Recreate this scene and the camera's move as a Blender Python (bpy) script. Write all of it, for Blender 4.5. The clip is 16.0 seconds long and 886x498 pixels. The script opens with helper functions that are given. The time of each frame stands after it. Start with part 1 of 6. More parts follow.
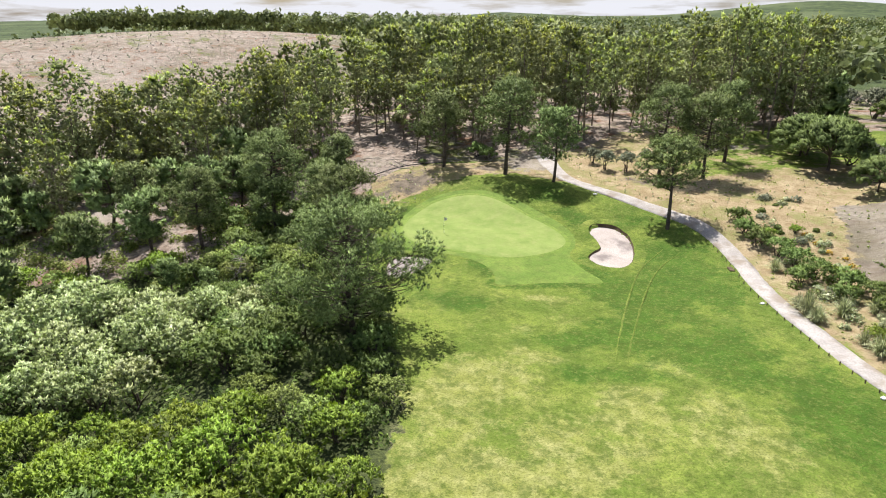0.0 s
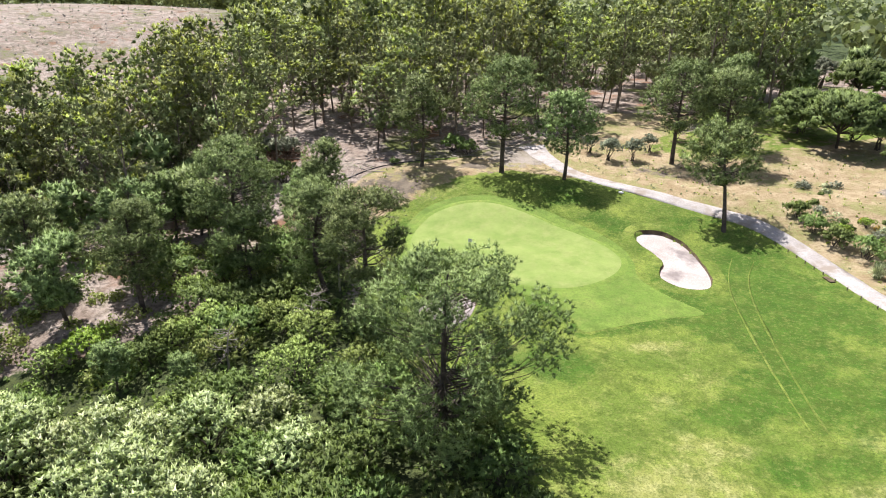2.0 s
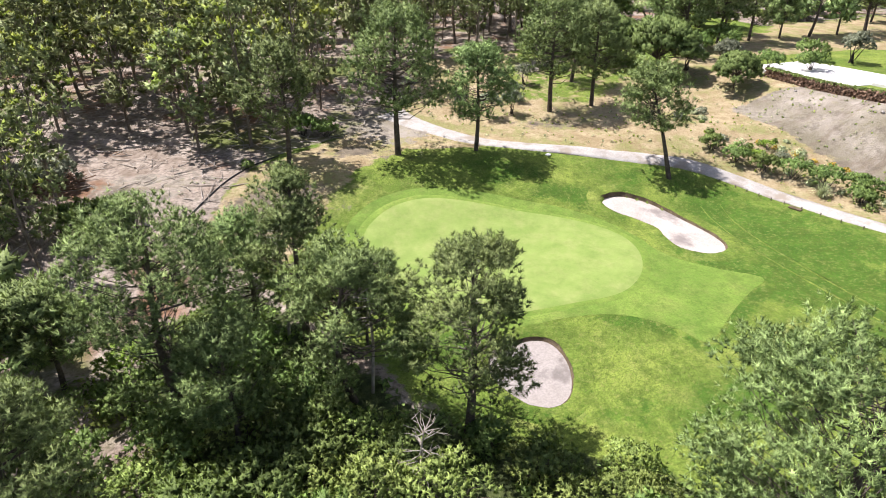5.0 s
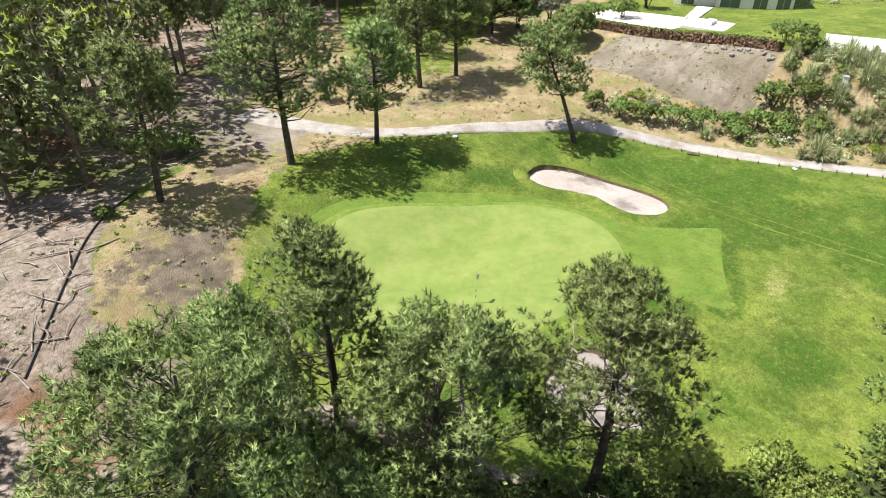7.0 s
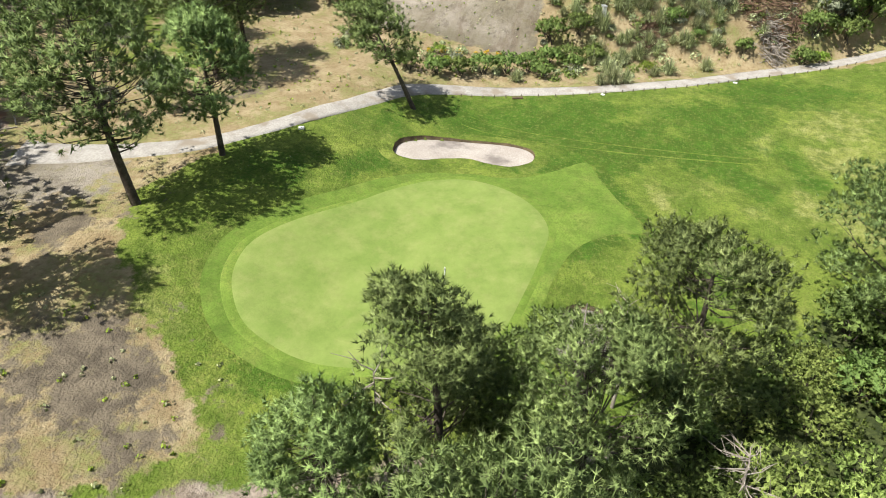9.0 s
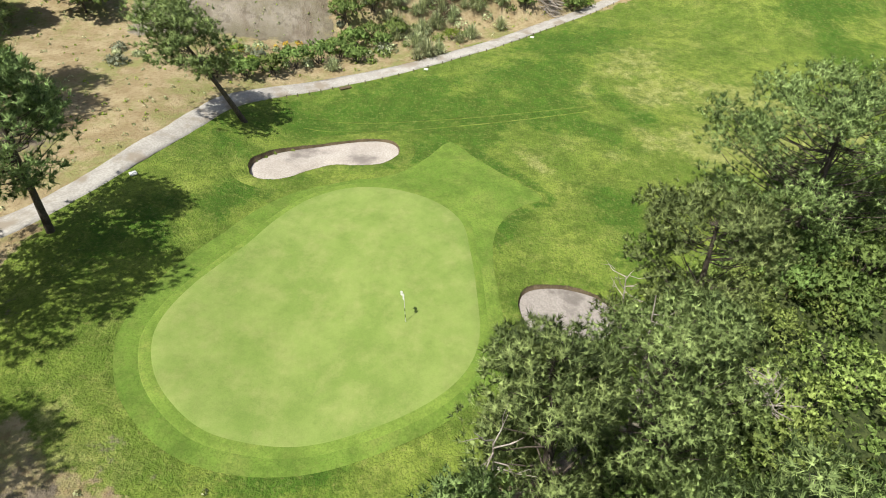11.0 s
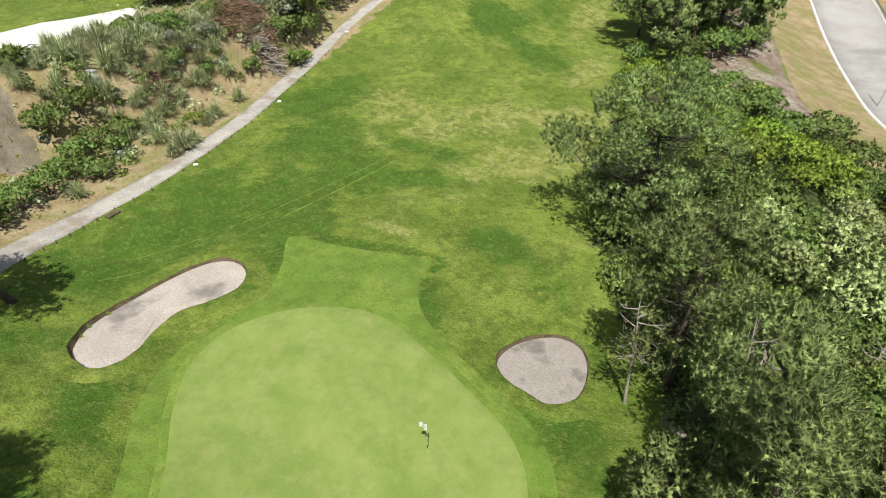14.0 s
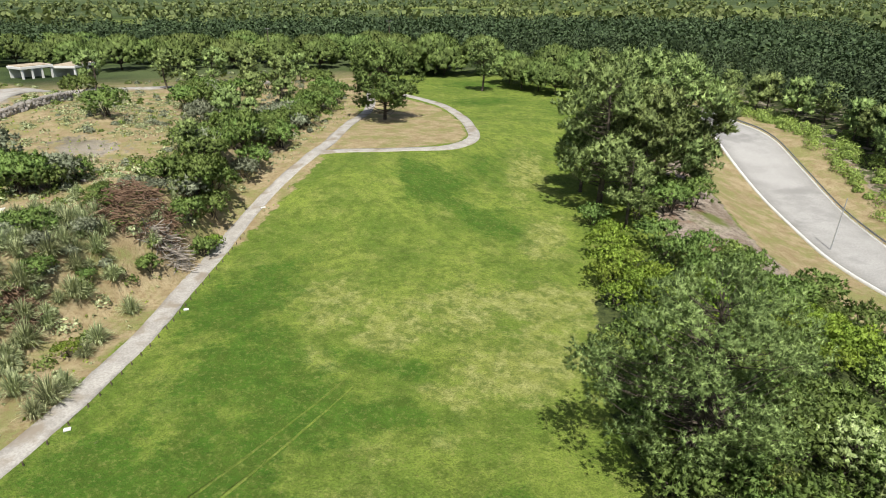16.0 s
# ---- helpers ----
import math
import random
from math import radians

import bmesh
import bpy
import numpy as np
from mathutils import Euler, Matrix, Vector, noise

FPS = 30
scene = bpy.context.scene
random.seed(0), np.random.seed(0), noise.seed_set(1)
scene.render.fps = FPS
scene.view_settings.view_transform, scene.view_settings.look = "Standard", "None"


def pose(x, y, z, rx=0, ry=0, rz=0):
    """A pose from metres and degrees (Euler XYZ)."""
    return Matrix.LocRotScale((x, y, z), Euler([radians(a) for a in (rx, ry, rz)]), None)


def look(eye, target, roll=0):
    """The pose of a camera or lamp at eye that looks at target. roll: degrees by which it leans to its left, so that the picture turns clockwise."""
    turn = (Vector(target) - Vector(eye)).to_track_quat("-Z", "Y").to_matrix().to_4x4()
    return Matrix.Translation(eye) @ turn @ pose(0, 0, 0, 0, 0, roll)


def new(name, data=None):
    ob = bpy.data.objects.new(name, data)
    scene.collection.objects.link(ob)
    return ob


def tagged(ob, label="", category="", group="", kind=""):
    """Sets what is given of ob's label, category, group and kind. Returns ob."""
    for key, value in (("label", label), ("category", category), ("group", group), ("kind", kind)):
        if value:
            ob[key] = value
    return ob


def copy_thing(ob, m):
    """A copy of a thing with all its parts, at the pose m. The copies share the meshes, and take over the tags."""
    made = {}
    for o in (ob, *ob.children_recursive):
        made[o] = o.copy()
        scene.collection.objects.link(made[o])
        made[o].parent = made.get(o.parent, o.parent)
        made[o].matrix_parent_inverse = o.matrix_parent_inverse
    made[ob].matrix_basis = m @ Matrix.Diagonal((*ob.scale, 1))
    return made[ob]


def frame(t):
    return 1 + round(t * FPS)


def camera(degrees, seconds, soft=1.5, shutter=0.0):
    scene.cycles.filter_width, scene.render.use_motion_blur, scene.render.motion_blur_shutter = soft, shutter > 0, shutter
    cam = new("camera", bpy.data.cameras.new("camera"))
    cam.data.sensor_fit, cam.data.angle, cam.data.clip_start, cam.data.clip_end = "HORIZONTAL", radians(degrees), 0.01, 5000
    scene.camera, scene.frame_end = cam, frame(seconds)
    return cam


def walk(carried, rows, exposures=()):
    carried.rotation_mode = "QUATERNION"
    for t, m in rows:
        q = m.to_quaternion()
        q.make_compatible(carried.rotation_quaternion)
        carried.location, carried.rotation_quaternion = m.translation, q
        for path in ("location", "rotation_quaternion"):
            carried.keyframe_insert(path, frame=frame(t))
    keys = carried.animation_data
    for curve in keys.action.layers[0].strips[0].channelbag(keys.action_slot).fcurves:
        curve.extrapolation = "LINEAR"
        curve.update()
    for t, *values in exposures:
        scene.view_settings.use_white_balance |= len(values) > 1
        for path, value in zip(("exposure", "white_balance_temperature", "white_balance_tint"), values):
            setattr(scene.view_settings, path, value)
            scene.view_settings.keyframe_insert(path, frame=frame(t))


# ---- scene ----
cam = camera(71.4, 16.0, 1.0)
PATH = [
    (0, (36.802, 6.676, 26.61), (35.944, 8.341, 25.909), 0.0),
    (0.5, (30.874, 10.099, 26.474), (30.057, 11.784, 25.772), -0.0),
    (1, (25.012, 13.04, 26.291), (24.279, 14.756, 25.572), 0.0),
    (1.5, (19.521, 15.542, 26.097), (18.889, 17.286, 25.35), -0.0),
    (2, (14.011, 17.672, 25.747), (13.538, 19.455, 24.974), -0.1),
    (2.5, (8.574, 20.126, 25.811), (8.279, 21.932, 25.004), -0.0),
    (3, (3.231, 22.925, 25.74), (3.111, 24.737, 24.902), 0.1),
    (3.5, (-1.912, 25.932, 25.613), (-1.859, 27.734, 24.748), 0.1),
    (4, (-6.837, 29.369, 25.522), (-6.618, 31.145, 24.628), 0.1),
    (6.5, (-21.287, 48.314, 24.881), (-20.281, 49.713, 23.865), 0.0),
    (7, (-23.269, 51.956, 24.781), (-22.123, 53.226, 23.744), 0.0),
    (7.5, (-25.027, 55.519, 24.842), (-23.746, 56.628, 23.779), -0.0),
    (8, (-26.517, 59.185, 24.972), (-25.118, 60.11, 23.88), -0.1),
    (8.5, (-27.566, 62.77, 25.167), (-26.077, 63.495, 24.046), -0.0),
    (9, (-28.012, 66.189, 25.225), (-26.458, 66.708, 24.078), 0.0),
    (9.5, (-27.834, 69.258, 25.326), (-26.242, 69.569, 24.155), 0.0),
    (10, (-27.17, 71.915, 25.388), (-25.566, 72.039, 24.2), 0.0),
    (12.5, (-20.93, 84.83, 26.247), (-19.553, 84.164, 24.958), 0.0),
    (13, (-18.947, 86.955, 26.306), (-17.663, 86.151, 25.0), 0.1),
    (13.5, (-16.692, 88.481, 26.31), (-15.459, 87.526, 25.059), 0.0),
    (14, (-13.858, 89.138, 26.426), (-12.665, 88.005, 25.289), 0.0),
    (14.5, (-10.608, 88.714, 26.443), (-9.48, 87.422, 25.414), -0.0),
    (15, (-7.088, 87.244, 26.466), (-6.003, 85.844, 25.537), 0.0),
    (15.5, (-3.291, 84.894, 26.499), (-2.202, 83.441, 25.662), -0.1),
    (16, (0.692, 81.85, 26.52), (1.784, 80.364, 25.745), -0.1),
]
walk(cam, [(t, look(eye, target, roll)) for t, eye, target, roll in PATH], [(0.0, 0.72, 6400, 14), (3.5, 0.98, 6150, 20), (7.0, 0.76, 6500, 11), (9.0, 0.57, 6600, 7), (12.5, 0.37, 6600, 6), (14.5, 0.25, 6600, 6), (15.5, 0.5, 6550, 7), (16.0, 0.26, 6550, 7)])

# ---- world, sun ----
SUN_DIR = Vector((-0.33, 0.35, 0.88)).normalized()
world = bpy.data.worlds.new("sky")
scene.world = world
world.use_nodes = True
wn = world.node_tree.nodes
sky = wn.new("ShaderNodeTexSky")
sky.sky_type = "NISHITA"
sky.sun_disc = False
sky.sun_elevation = math.asin(SUN_DIR.z)
sky.sun_rotation = math.atan2(SUN_DIR.x, SUN_DIR.y)
sky.dust_density = 2.0
# broken white cloud mixed over the blue
wl = world.node_tree.links
wtc = wn.new("ShaderNodeTexCoord")
wse = wn.new("ShaderNodeSeparateXYZ")
wl.new(wtc.outputs["Generated"], wse.inputs["Vector"])
wup = wn.new("ShaderNodeMath")
wup.operation = "ADD"
wup.inputs[1].default_value = 0.12
wl.new(wse.outputs["Z"], wup.inputs[0])
wdv = wn.new("ShaderNodeVectorMath")
wdv.operation = "DIVIDE"
wcb = wn.new("ShaderNodeCombineXYZ")
for axis in "XYZ":
    wl.new(wup.outputs["Value"], wcb.inputs[axis])
wl.new(wtc.outputs["Generated"], wdv.inputs[0])
wl.new(wcb.outputs["Vector"], wdv.inputs[1])
wno = wn.new("ShaderNodeTexNoise")
wno.inputs["Scale"].default_value = 0.8
wno.inputs["Detail"].default_value = 8.0
wno.inputs["Roughness"].default_value = 0.55
wl.new(wdv.outputs["Vector"], wno.inputs["Vector"])
wra = wn.new("ShaderNodeValToRGB")
wra.color_ramp.elements[0].position, wra.color_ramp.elements[1].position = 0.51, 0.66
# towards the horizon the clouds close up
wlo = wn.new("ShaderNodeMapRange")
wlo.inputs["From Min"].default_value, wlo.inputs["From Max"].default_value = 0.0, 0.3
wlo.inputs["To Min"].default_value, wlo.inputs["To Max"].default_value = 0.17, 0.0
wl.new(wse.outputs["Z"], wlo.inputs["Value"])
wad = wn.new("ShaderNodeMath")
wl.new(wno.outputs["Fac"], wad.inputs[0])
wl.new(wlo.outputs["Result"], wad.inputs[1])
wl.new(wad.outputs["Value"], wra.inputs["Fac"])
wmx = wn.new("ShaderNodeMix")
wmx.data_type = "RGBA"
wmx.inputs["B"].default_value = (7.4, 7.6, 7.9, 1)
wl.new(wra.outputs["Color"], wmx.inputs["Factor"])
wl.new(sky.outputs["Color"], wmx.inputs["A"])
wl.new(wmx.outputs["Result"], wn["Background"].inputs["Color"])
wn["Background"].inputs["Strength"].default_value = 0.07
sun_data = bpy.data.lights.new("sun", "SUN")
sun_data.energy, sun_data.angle, sun_data.color = 5.0, radians(0.6), (1.0, 0.96, 0.89)
sun = new("sun", sun_data)
sun.matrix_world = look(SUN_DIR * 300, (0, 0, 0))


# ---- materials ----
def nodes_of(name, rough=0.8, spec=0.3):
    m = bpy.data.materials.new(name)
    m.use_nodes = True
    nt = m.node_tree
    b = nt.nodes["Principled BSDF"]
    b.inputs["Roughness"].default_value = rough
    b.inputs["Specular IOR Level"].default_value = spec
    return m, nt, b


def noise_fac(nt, scale, detail=3.0, lo=0.35, hi=0.65, coords="Object", stretch=None, rough=0.55):
    tc = nt.nodes.new("ShaderNodeTexCoord")
    src = tc.outputs[coords]
    if stretch:
        mp = nt.nodes.new("ShaderNodeMapping")
        mp.inputs["Scale"].default_value = stretch
        nt.links.new(src, mp.inputs["Vector"])
        src = mp.outputs["Vector"]
    n = nt.nodes.new("ShaderNodeTexNoise")
    n.inputs["Scale"].default_value, n.inputs["Detail"].default_value = scale, detail
    n.inputs["Roughness"].default_value = rough
    nt.links.new(src, n.inputs["Vector"])
    r = nt.nodes.new("ShaderNodeMapRange")
    r.interpolation_type = "SMOOTHSTEP"
    r.inputs["From Min"].default_value, r.inputs["From Max"].default_value = lo, hi
    nt.links.new(n.outputs["Fac"], r.inputs["Value"])
    return r.outputs["Result"]


def mixed(nt, fac, a, b):
    m = nt.nodes.new("ShaderNodeMix")
    m.data_type = "RGBA"
    for sock, v in ((m.inputs["Factor"], fac), (m.inputs["A"], a), (m.inputs["B"], b)):
        if hasattr(v, "is_output"):
            nt.links.new(v, sock)
        elif isinstance(v, tuple):
            sock.default_value = (*v, 1)
        else:
            sock.default_value = v
    return m.outputs["Result"]


def times(nt, a, b, op="MULTIPLY", clamp=True):
    m = nt.nodes.new("ShaderNodeMath")
    m.operation, m.use_clamp = op, clamp
    for sock, v in zip(m.inputs, (a, b)):
        if hasattr(v, "is_output"):
            nt.links.new(v, sock)
        else:
            sock.default_value = v
    return m.outputs["Value"]


def relief(nt, b, height, strength, distance):
    n = nt.nodes.new("ShaderNodeBump")
    n.inputs["Strength"].default_value, n.inputs["Distance"].default_value = strength, distance
    nt.links.new(height, n.inputs["Height"])
    nt.links.new(n.outputs["Normal"], b.inputs["Normal"])


def grainy(name, dark, light, scale, fine, rough=0.85, spec=0.25, bump_d=0.02, third=None, third_scale=0.4):
    m, nt, b = nodes_of(name, rough, spec)
    f = noise_fac(nt, fine, 4, 0.3, 0.7)
    c = mixed(nt, noise_fac(nt, scale, 5, 0.3, 0.7), dark, light)
    c = mixed(nt, times(nt, f, 0.5), c, tuple(v * 0.62 for v in dark))
    if third:
        c = mixed(nt, noise_fac(nt, third_scale, 5, 0.5, 0.66), c, third)
    nt.links.new(c, b.inputs["Base Color"])
    relief(nt, b, f, 0.6, bump_d)
    return m


def turf(nt, base, dark, straw, patch=0.11, straw_at=(0.52, 0.66), fine=7.0, amount=0.75, grain=1.0, patches=None):
    """Mown grass: broad patches, straw patches, tufts, blade-sized speckle."""
    c = mixed(nt, noise_fac(nt, patch, 5, 0.34, 0.66), dark, base)
    c = mixed(nt, times(nt, noise_fac(nt, patch * 1.7, 9, *straw_at, rough=0.72), amount), c, straw)
    if patches:
        c = patches(c)
    mott = noise_fac(nt, 0.7, 9, 0.45, 0.62, rough=0.76)
    c = mixed(nt, times(nt, mott, 0.72 * grain), c, tuple(v * 0.62 for v in dark))
    tuft = noise_fac(nt, fine * 0.17, 6, 0.36, 0.70, rough=0.7)
    c = mixed(nt, times(nt, tuft, 0.42 * grain), c, tuple(v * 0.55 for v in dark))
    sp = noise_fac(nt, fine, 3, 0.42, 0.68, rough=0.65)
    c = mixed(nt, times(nt, sp, 0.5 * grain), c, tuple(v * 0.4 for v in dark))
    sp2 = noise_fac(nt, fine * 0.5, 5, 0.56, 0.74)
    c = mixed(nt, times(nt, sp2, 0.34 * grain), c, straw)
    blade = noise_fac(nt, fine * 0.32, 8, 0.5, 0.66, rough=0.8)
    c = mixed(nt, times(nt, blade, 0.2 * grain), c, tuple(min(1, v * 1.25) for v in straw))
    return c, times(nt, sp, tuft, "ADD", False)


def land_material():
    m, nt, b = nodes_of("land", 0.9, 0.15)
    at = nt.nodes.new("ShaderNodeAttribute")
    at.attribute_name = "zones"
    sep = nt.nodes.new("ShaderNodeSeparateColor")
    nt.links.new(at.outputs["Color"], sep.inputs["Color"])
    at2 = nt.nodes.new("ShaderNodeAttribute")
    at2.attribute_name = "tone"
    sep2 = nt.nodes.new("ShaderNodeSeparateColor")
    nt.links.new(at2.outputs["Color"], sep2.inputs["Color"])
    grit = noise_fac(nt, 0.55, 6, 0.2, 0.8, rough=0.7)

    def edge(v):
        # roughen the border of a zone
        s = times(nt, times(nt, grit, -0.5, "ADD", False), 0.9, "MULTIPLY", False)
        r = nt.nodes.new("ShaderNodeMapRange")
        r.interpolation_type = "SMOOTHSTEP"
        r.inputs["From Min"].default_value, r.inputs["From Max"].default_value = 0.36, 0.64
        nt.links.new(times(nt, v, s, "ADD", False), r.inputs["Value"])
        return r.outputs["Result"]

    cloud = noise_fac(nt, 0.3, 10, 0.25, 0.75, rough=0.8)

    def broken(v):
        # a soft patch, torn by noise
        r = nt.nodes.new("ShaderNodeMapRange")
        r.interpolation_type = "SMOOTHSTEP"
        r.inputs["From Min"].default_value, r.inputs["From Max"].default_value = 0.27, 0.73
        nt.links.new(times(nt, v, times(nt, times(nt, cloud, -0.5, "ADD", False), 1.0, "MULTIPLY", False), "ADD", False), r.inputs["Value"])
        return r.outputs["Result"]

    def patches(c):
        c = mixed(nt, times(nt, broken(sep2.outputs["Green"]), 0.85), c, mixed(nt, noise_fac(nt, 0.9, 6, 0.35, 0.7), (0.285, 0.305, 0.08), (0.43, 0.42, 0.165)))
        return mixed(nt, times(nt, broken(sep2.outputs["Red"]), 0.92), c, mixed(nt, noise_fac(nt, 0.5, 6, 0.3, 0.7), (0.032, 0.098, 0.008), (0.07, 0.155, 0.016)))

    c, sp = turf(nt, (0.222, 0.286, 0.05), (0.122, 0.19, 0.028), (0.345, 0.34, 0.11), 0.16, (0.48, 0.72), 7.0, 0.5, 1.0, patches)
    # dry tan grass
    dry = mixed(nt, noise_fac(nt, 0.5, 6, 0.3, 0.7), (0.28, 0.215, 0.12), (0.41, 0.335, 0.205))
    dry = mixed(nt, noise_fac(nt, 0.23, 8, 0.44, 0.62, rough=0.72), dry, (0.235, 0.235, 0.09))
    dry = mixed(nt, times(nt, noise_fac(nt, 3.0, 4, 0.45, 0.7), 0.6), dry, (0.22, 0.15, 0.08))
    c = mixed(nt, edge(sep.outputs["Green"]), c, dry)
    # forest litter: pale dead wood, needles, dark humus
    lit = mixed(nt, noise_fac(nt, 0.35, 6, 0.3, 0.7), (0.23, 0.18, 0.14), (0.41, 0.35, 0.295))
    lit = mixed(nt, noise_fac(nt, 0.16, 4, 0.52, 0.68), lit, (0.22, 0.12, 0.07))
    streak = noise_fac(nt, 2.2, 6, 0.42, 0.66, rough=0.7)
    lit = mixed(nt, times(nt, streak, 0.7), lit, (0.10, 0.075, 0.055))
    lit = mixed(nt, noise_fac(nt, 0.09, 4, 0.55, 0.66), lit, (0.13, 0.15, 0.045))
    c = mixed(nt, edge(sep.outputs["Red"]), c, lit)
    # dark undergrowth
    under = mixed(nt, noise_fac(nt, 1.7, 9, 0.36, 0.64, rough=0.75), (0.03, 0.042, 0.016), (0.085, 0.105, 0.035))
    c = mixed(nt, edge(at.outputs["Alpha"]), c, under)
    # dark damp earth
    c = mixed(nt, edge(at2.outputs["Alpha"]), c, mixed(nt, noise_fac(nt, 0.9, 6, 0.35, 0.65), (0.12, 0.10, 0.075), (0.205, 0.17, 0.125)))
    # bare pale soil
    soil = mixed(nt, noise_fac(nt, 0.25, 6, 0.3, 0.7), (0.285, 0.25, 0.208), (0.375, 0.335, 0.288))
    soil = mixed(nt, times(nt, noise_fac(nt, 1.3, 6, 0.5, 0.68, rough=0.7), 0.7), soil, (0.24, 0.22, 0.12))
    soil = mixed(nt, times(nt, noise_fac(nt, 0.035, 9, 0.42, 0.62, rough=0.72), 0.9), soil, (0.17, 0.15, 0.10))
    soil = mixed(nt, times(nt, noise_fac(nt, 0.09, 8, 0.52, 0.64, rough=0.7, stretch=(1, 3.5, 1)), 0.6), soil, (0.15, 0.115, 0.085))
    soil = mixed(nt, times(nt, noise_fac(nt, 0.55, 9, 0.50, 0.62, rough=0.78), 0.6), soil, (0.13, 0.11, 0.085))
    c = mixed(nt, edge(sep.outputs["Blue"]), c, soil)
    # distant woods
    wood = mixed(nt, noise_fac(nt, 0.035, 8, 0.35, 0.65, rough=0.7), (0.018, 0.033, 0.012), (0.075, 0.105, 0.035))
    wood = mixed(nt, noise_fac(nt, 0.004, 4, 0.5, 0.62), wood, (0.085, 0.11, 0.045))
    c = mixed(nt, sep2.outputs["Blue"], c, wood)
    nt.links.new(c, b.inputs["Base Color"])
    relief(nt, b, times(nt, sp, streak, "ADD", False), 0.7, 0.06)
    return m


def turf_material(name, base, dark, straw, patch, straw_at, fine, bump_d=0.015, grain=1.0):
    m, nt, b = nodes_of(name, 0.85, 0.2)
    c, sp = turf(nt, base, dark, straw, patch, straw_at, fine, 0.75, grain)
    nt.links.new(c, b.inputs["Base Color"])
    relief(nt, b, sp, 0.5, bump_d)
    return m


def leaf_material(name, colours, lit=0.3, rough=0.65, spec=0.18, scale=0.35):
    """Leaves: colour drifts over the plant, from shoot to shoot and from leaf to leaf, and thin leaves let light through."""
    m, nt, b = nodes_of(name, rough, spec)
    info = nt.nodes.new("ShaderNodeObjectInfo")
    geo = nt.nodes.new("ShaderNodeNewGeometry")
    at = nt.nodes.new("ShaderNodeAttribute")
    at.attribute_name = "shoot"
    c = mixed(nt, noise_fac(nt, scale, 4, 0.3, 0.7), colours[0], colours[1])
    c = mixed(nt, times(nt, at.outputs["Fac"], 0.6), c, colours[2])
    hs = nt.nodes.new("ShaderNodeHueSaturation")
    nt.links.new(c, hs.inputs["Color"])

    def spread(source, lo, hi):
        mr = nt.nodes.new("ShaderNodeMapRange")
        mr.inputs["To Min"].default_value, mr.inputs["To Max"].default_value = lo, hi
        nt.links.new(source, mr.inputs["Value"])
        return mr.outputs["Result"]

    v = times(nt, spread(info.outputs["Random"], 0.8, 1.2), spread(at.outputs["Fac"], 0.55, 1.42), "MULTIPLY", False)
    v = times(nt, v, spread(geo.outputs["Random Per Island"], 0.78, 1.22), "MULTIPLY", False)
    fine = noise_fac(nt, 9.0, 5, 0.3, 0.7, rough=0.7)
    v = times(nt, v, spread(fine, 0.72, 1.3), "MULTIPLY", False)
    nt.links.new(v, hs.inputs["Value"])
    relief(nt, b, fine, 0.5, 0.03)
    nt.links.new(spread(info.outputs["Random"], 0.485, 0.512), hs.inputs["Hue"])
    nt.links.new(hs.outputs["Color"], b.inputs["Base Color"])
    tr = nt.nodes.new("ShaderNodeBsdfTranslucent")
    glow = nt.nodes.new("ShaderNodeHueSaturation")
    glow.inputs["Value"].default_value, glow.inputs["Saturation"].default_value = 1.25, 1.1
    nt.links.new(hs.outputs["Color"], glow.inputs["Color"])
    nt.links.new(glow.outputs["Color"], tr.inputs["Color"])
    mx = nt.nodes.new("ShaderNodeMixShader")
    mx.inputs["Fac"].default_value = lit * 0.6
    nt.links.new(b.outputs["BSDF"], mx.inputs[1])
    nt.links.new(tr.outputs["BSDF"], mx.inputs[2])
    nt.links.new(mx.outputs["Shader"], nt.nodes["Material Output"].inputs["Surface"])
    return m


LAND = land_material()
APRON = turf_material("apron_turf", (0.172, 0.258, 0.041), (0.118, 0.2, 0.028), (0.245, 0.268, 0.07), 0.2, (0.45, 0.75), 8.0, 0.012, 0.85)
FRINGE = turf_material("fringe_turf", (0.185, 0.268, 0.046), (0.135, 0.216, 0.032), (0.25, 0.275, 0.07), 0.25, (0.5, 0.72), 9.0, 0.01, 0.7)
GREEN = turf_material("green_turf", (0.218, 0.288, 0.074), (0.165, 0.238, 0.052), (0.268, 0.298, 0.10), 0.3, (0.42, 0.72), 14.0, 0.004, 0.3)
SAND = grainy("bunker_sand", (0.396, 0.352, 0.315), (0.477, 0.432, 0.395), 0.5, 7.0, 0.95, 0.1, 0.02, (0.205, 0.18, 0.165), 0.26)
DAMP_SAND = grainy("damp_sand", (0.30, 0.268, 0.245), (0.375, 0.34, 0.315), 0.5, 7.0, 0.95, 0.1, 0.02, (0.175, 0.155, 0.142), 0.5)
EARTH = grainy("lip_earth", (0.09, 0.07, 0.045), (0.17, 0.13, 0.085), 1.5, 9.0, 0.95, 0.1, 0.03)
GRAVEL = grainy("path_gravel", (0.345, 0.322, 0.297), (0.462, 0.438, 0.408), 0.7, 6.0, 0.95, 0.1, 0.015, (0.263, 0.226, 0.184), 0.4)
TARMAC = grainy("worn_tarmac", (0.335, 0.325, 0.315), (0.425, 0.412, 0.402), 0.15, 5.0, 0.9, 0.2, 0.01, (0.25, 0.243, 0.236), 0.12)
KERB = grainy("painted_kerb", (0.62, 0.6, 0.57), (0.74, 0.73, 0.70), 0.8, 8.0)
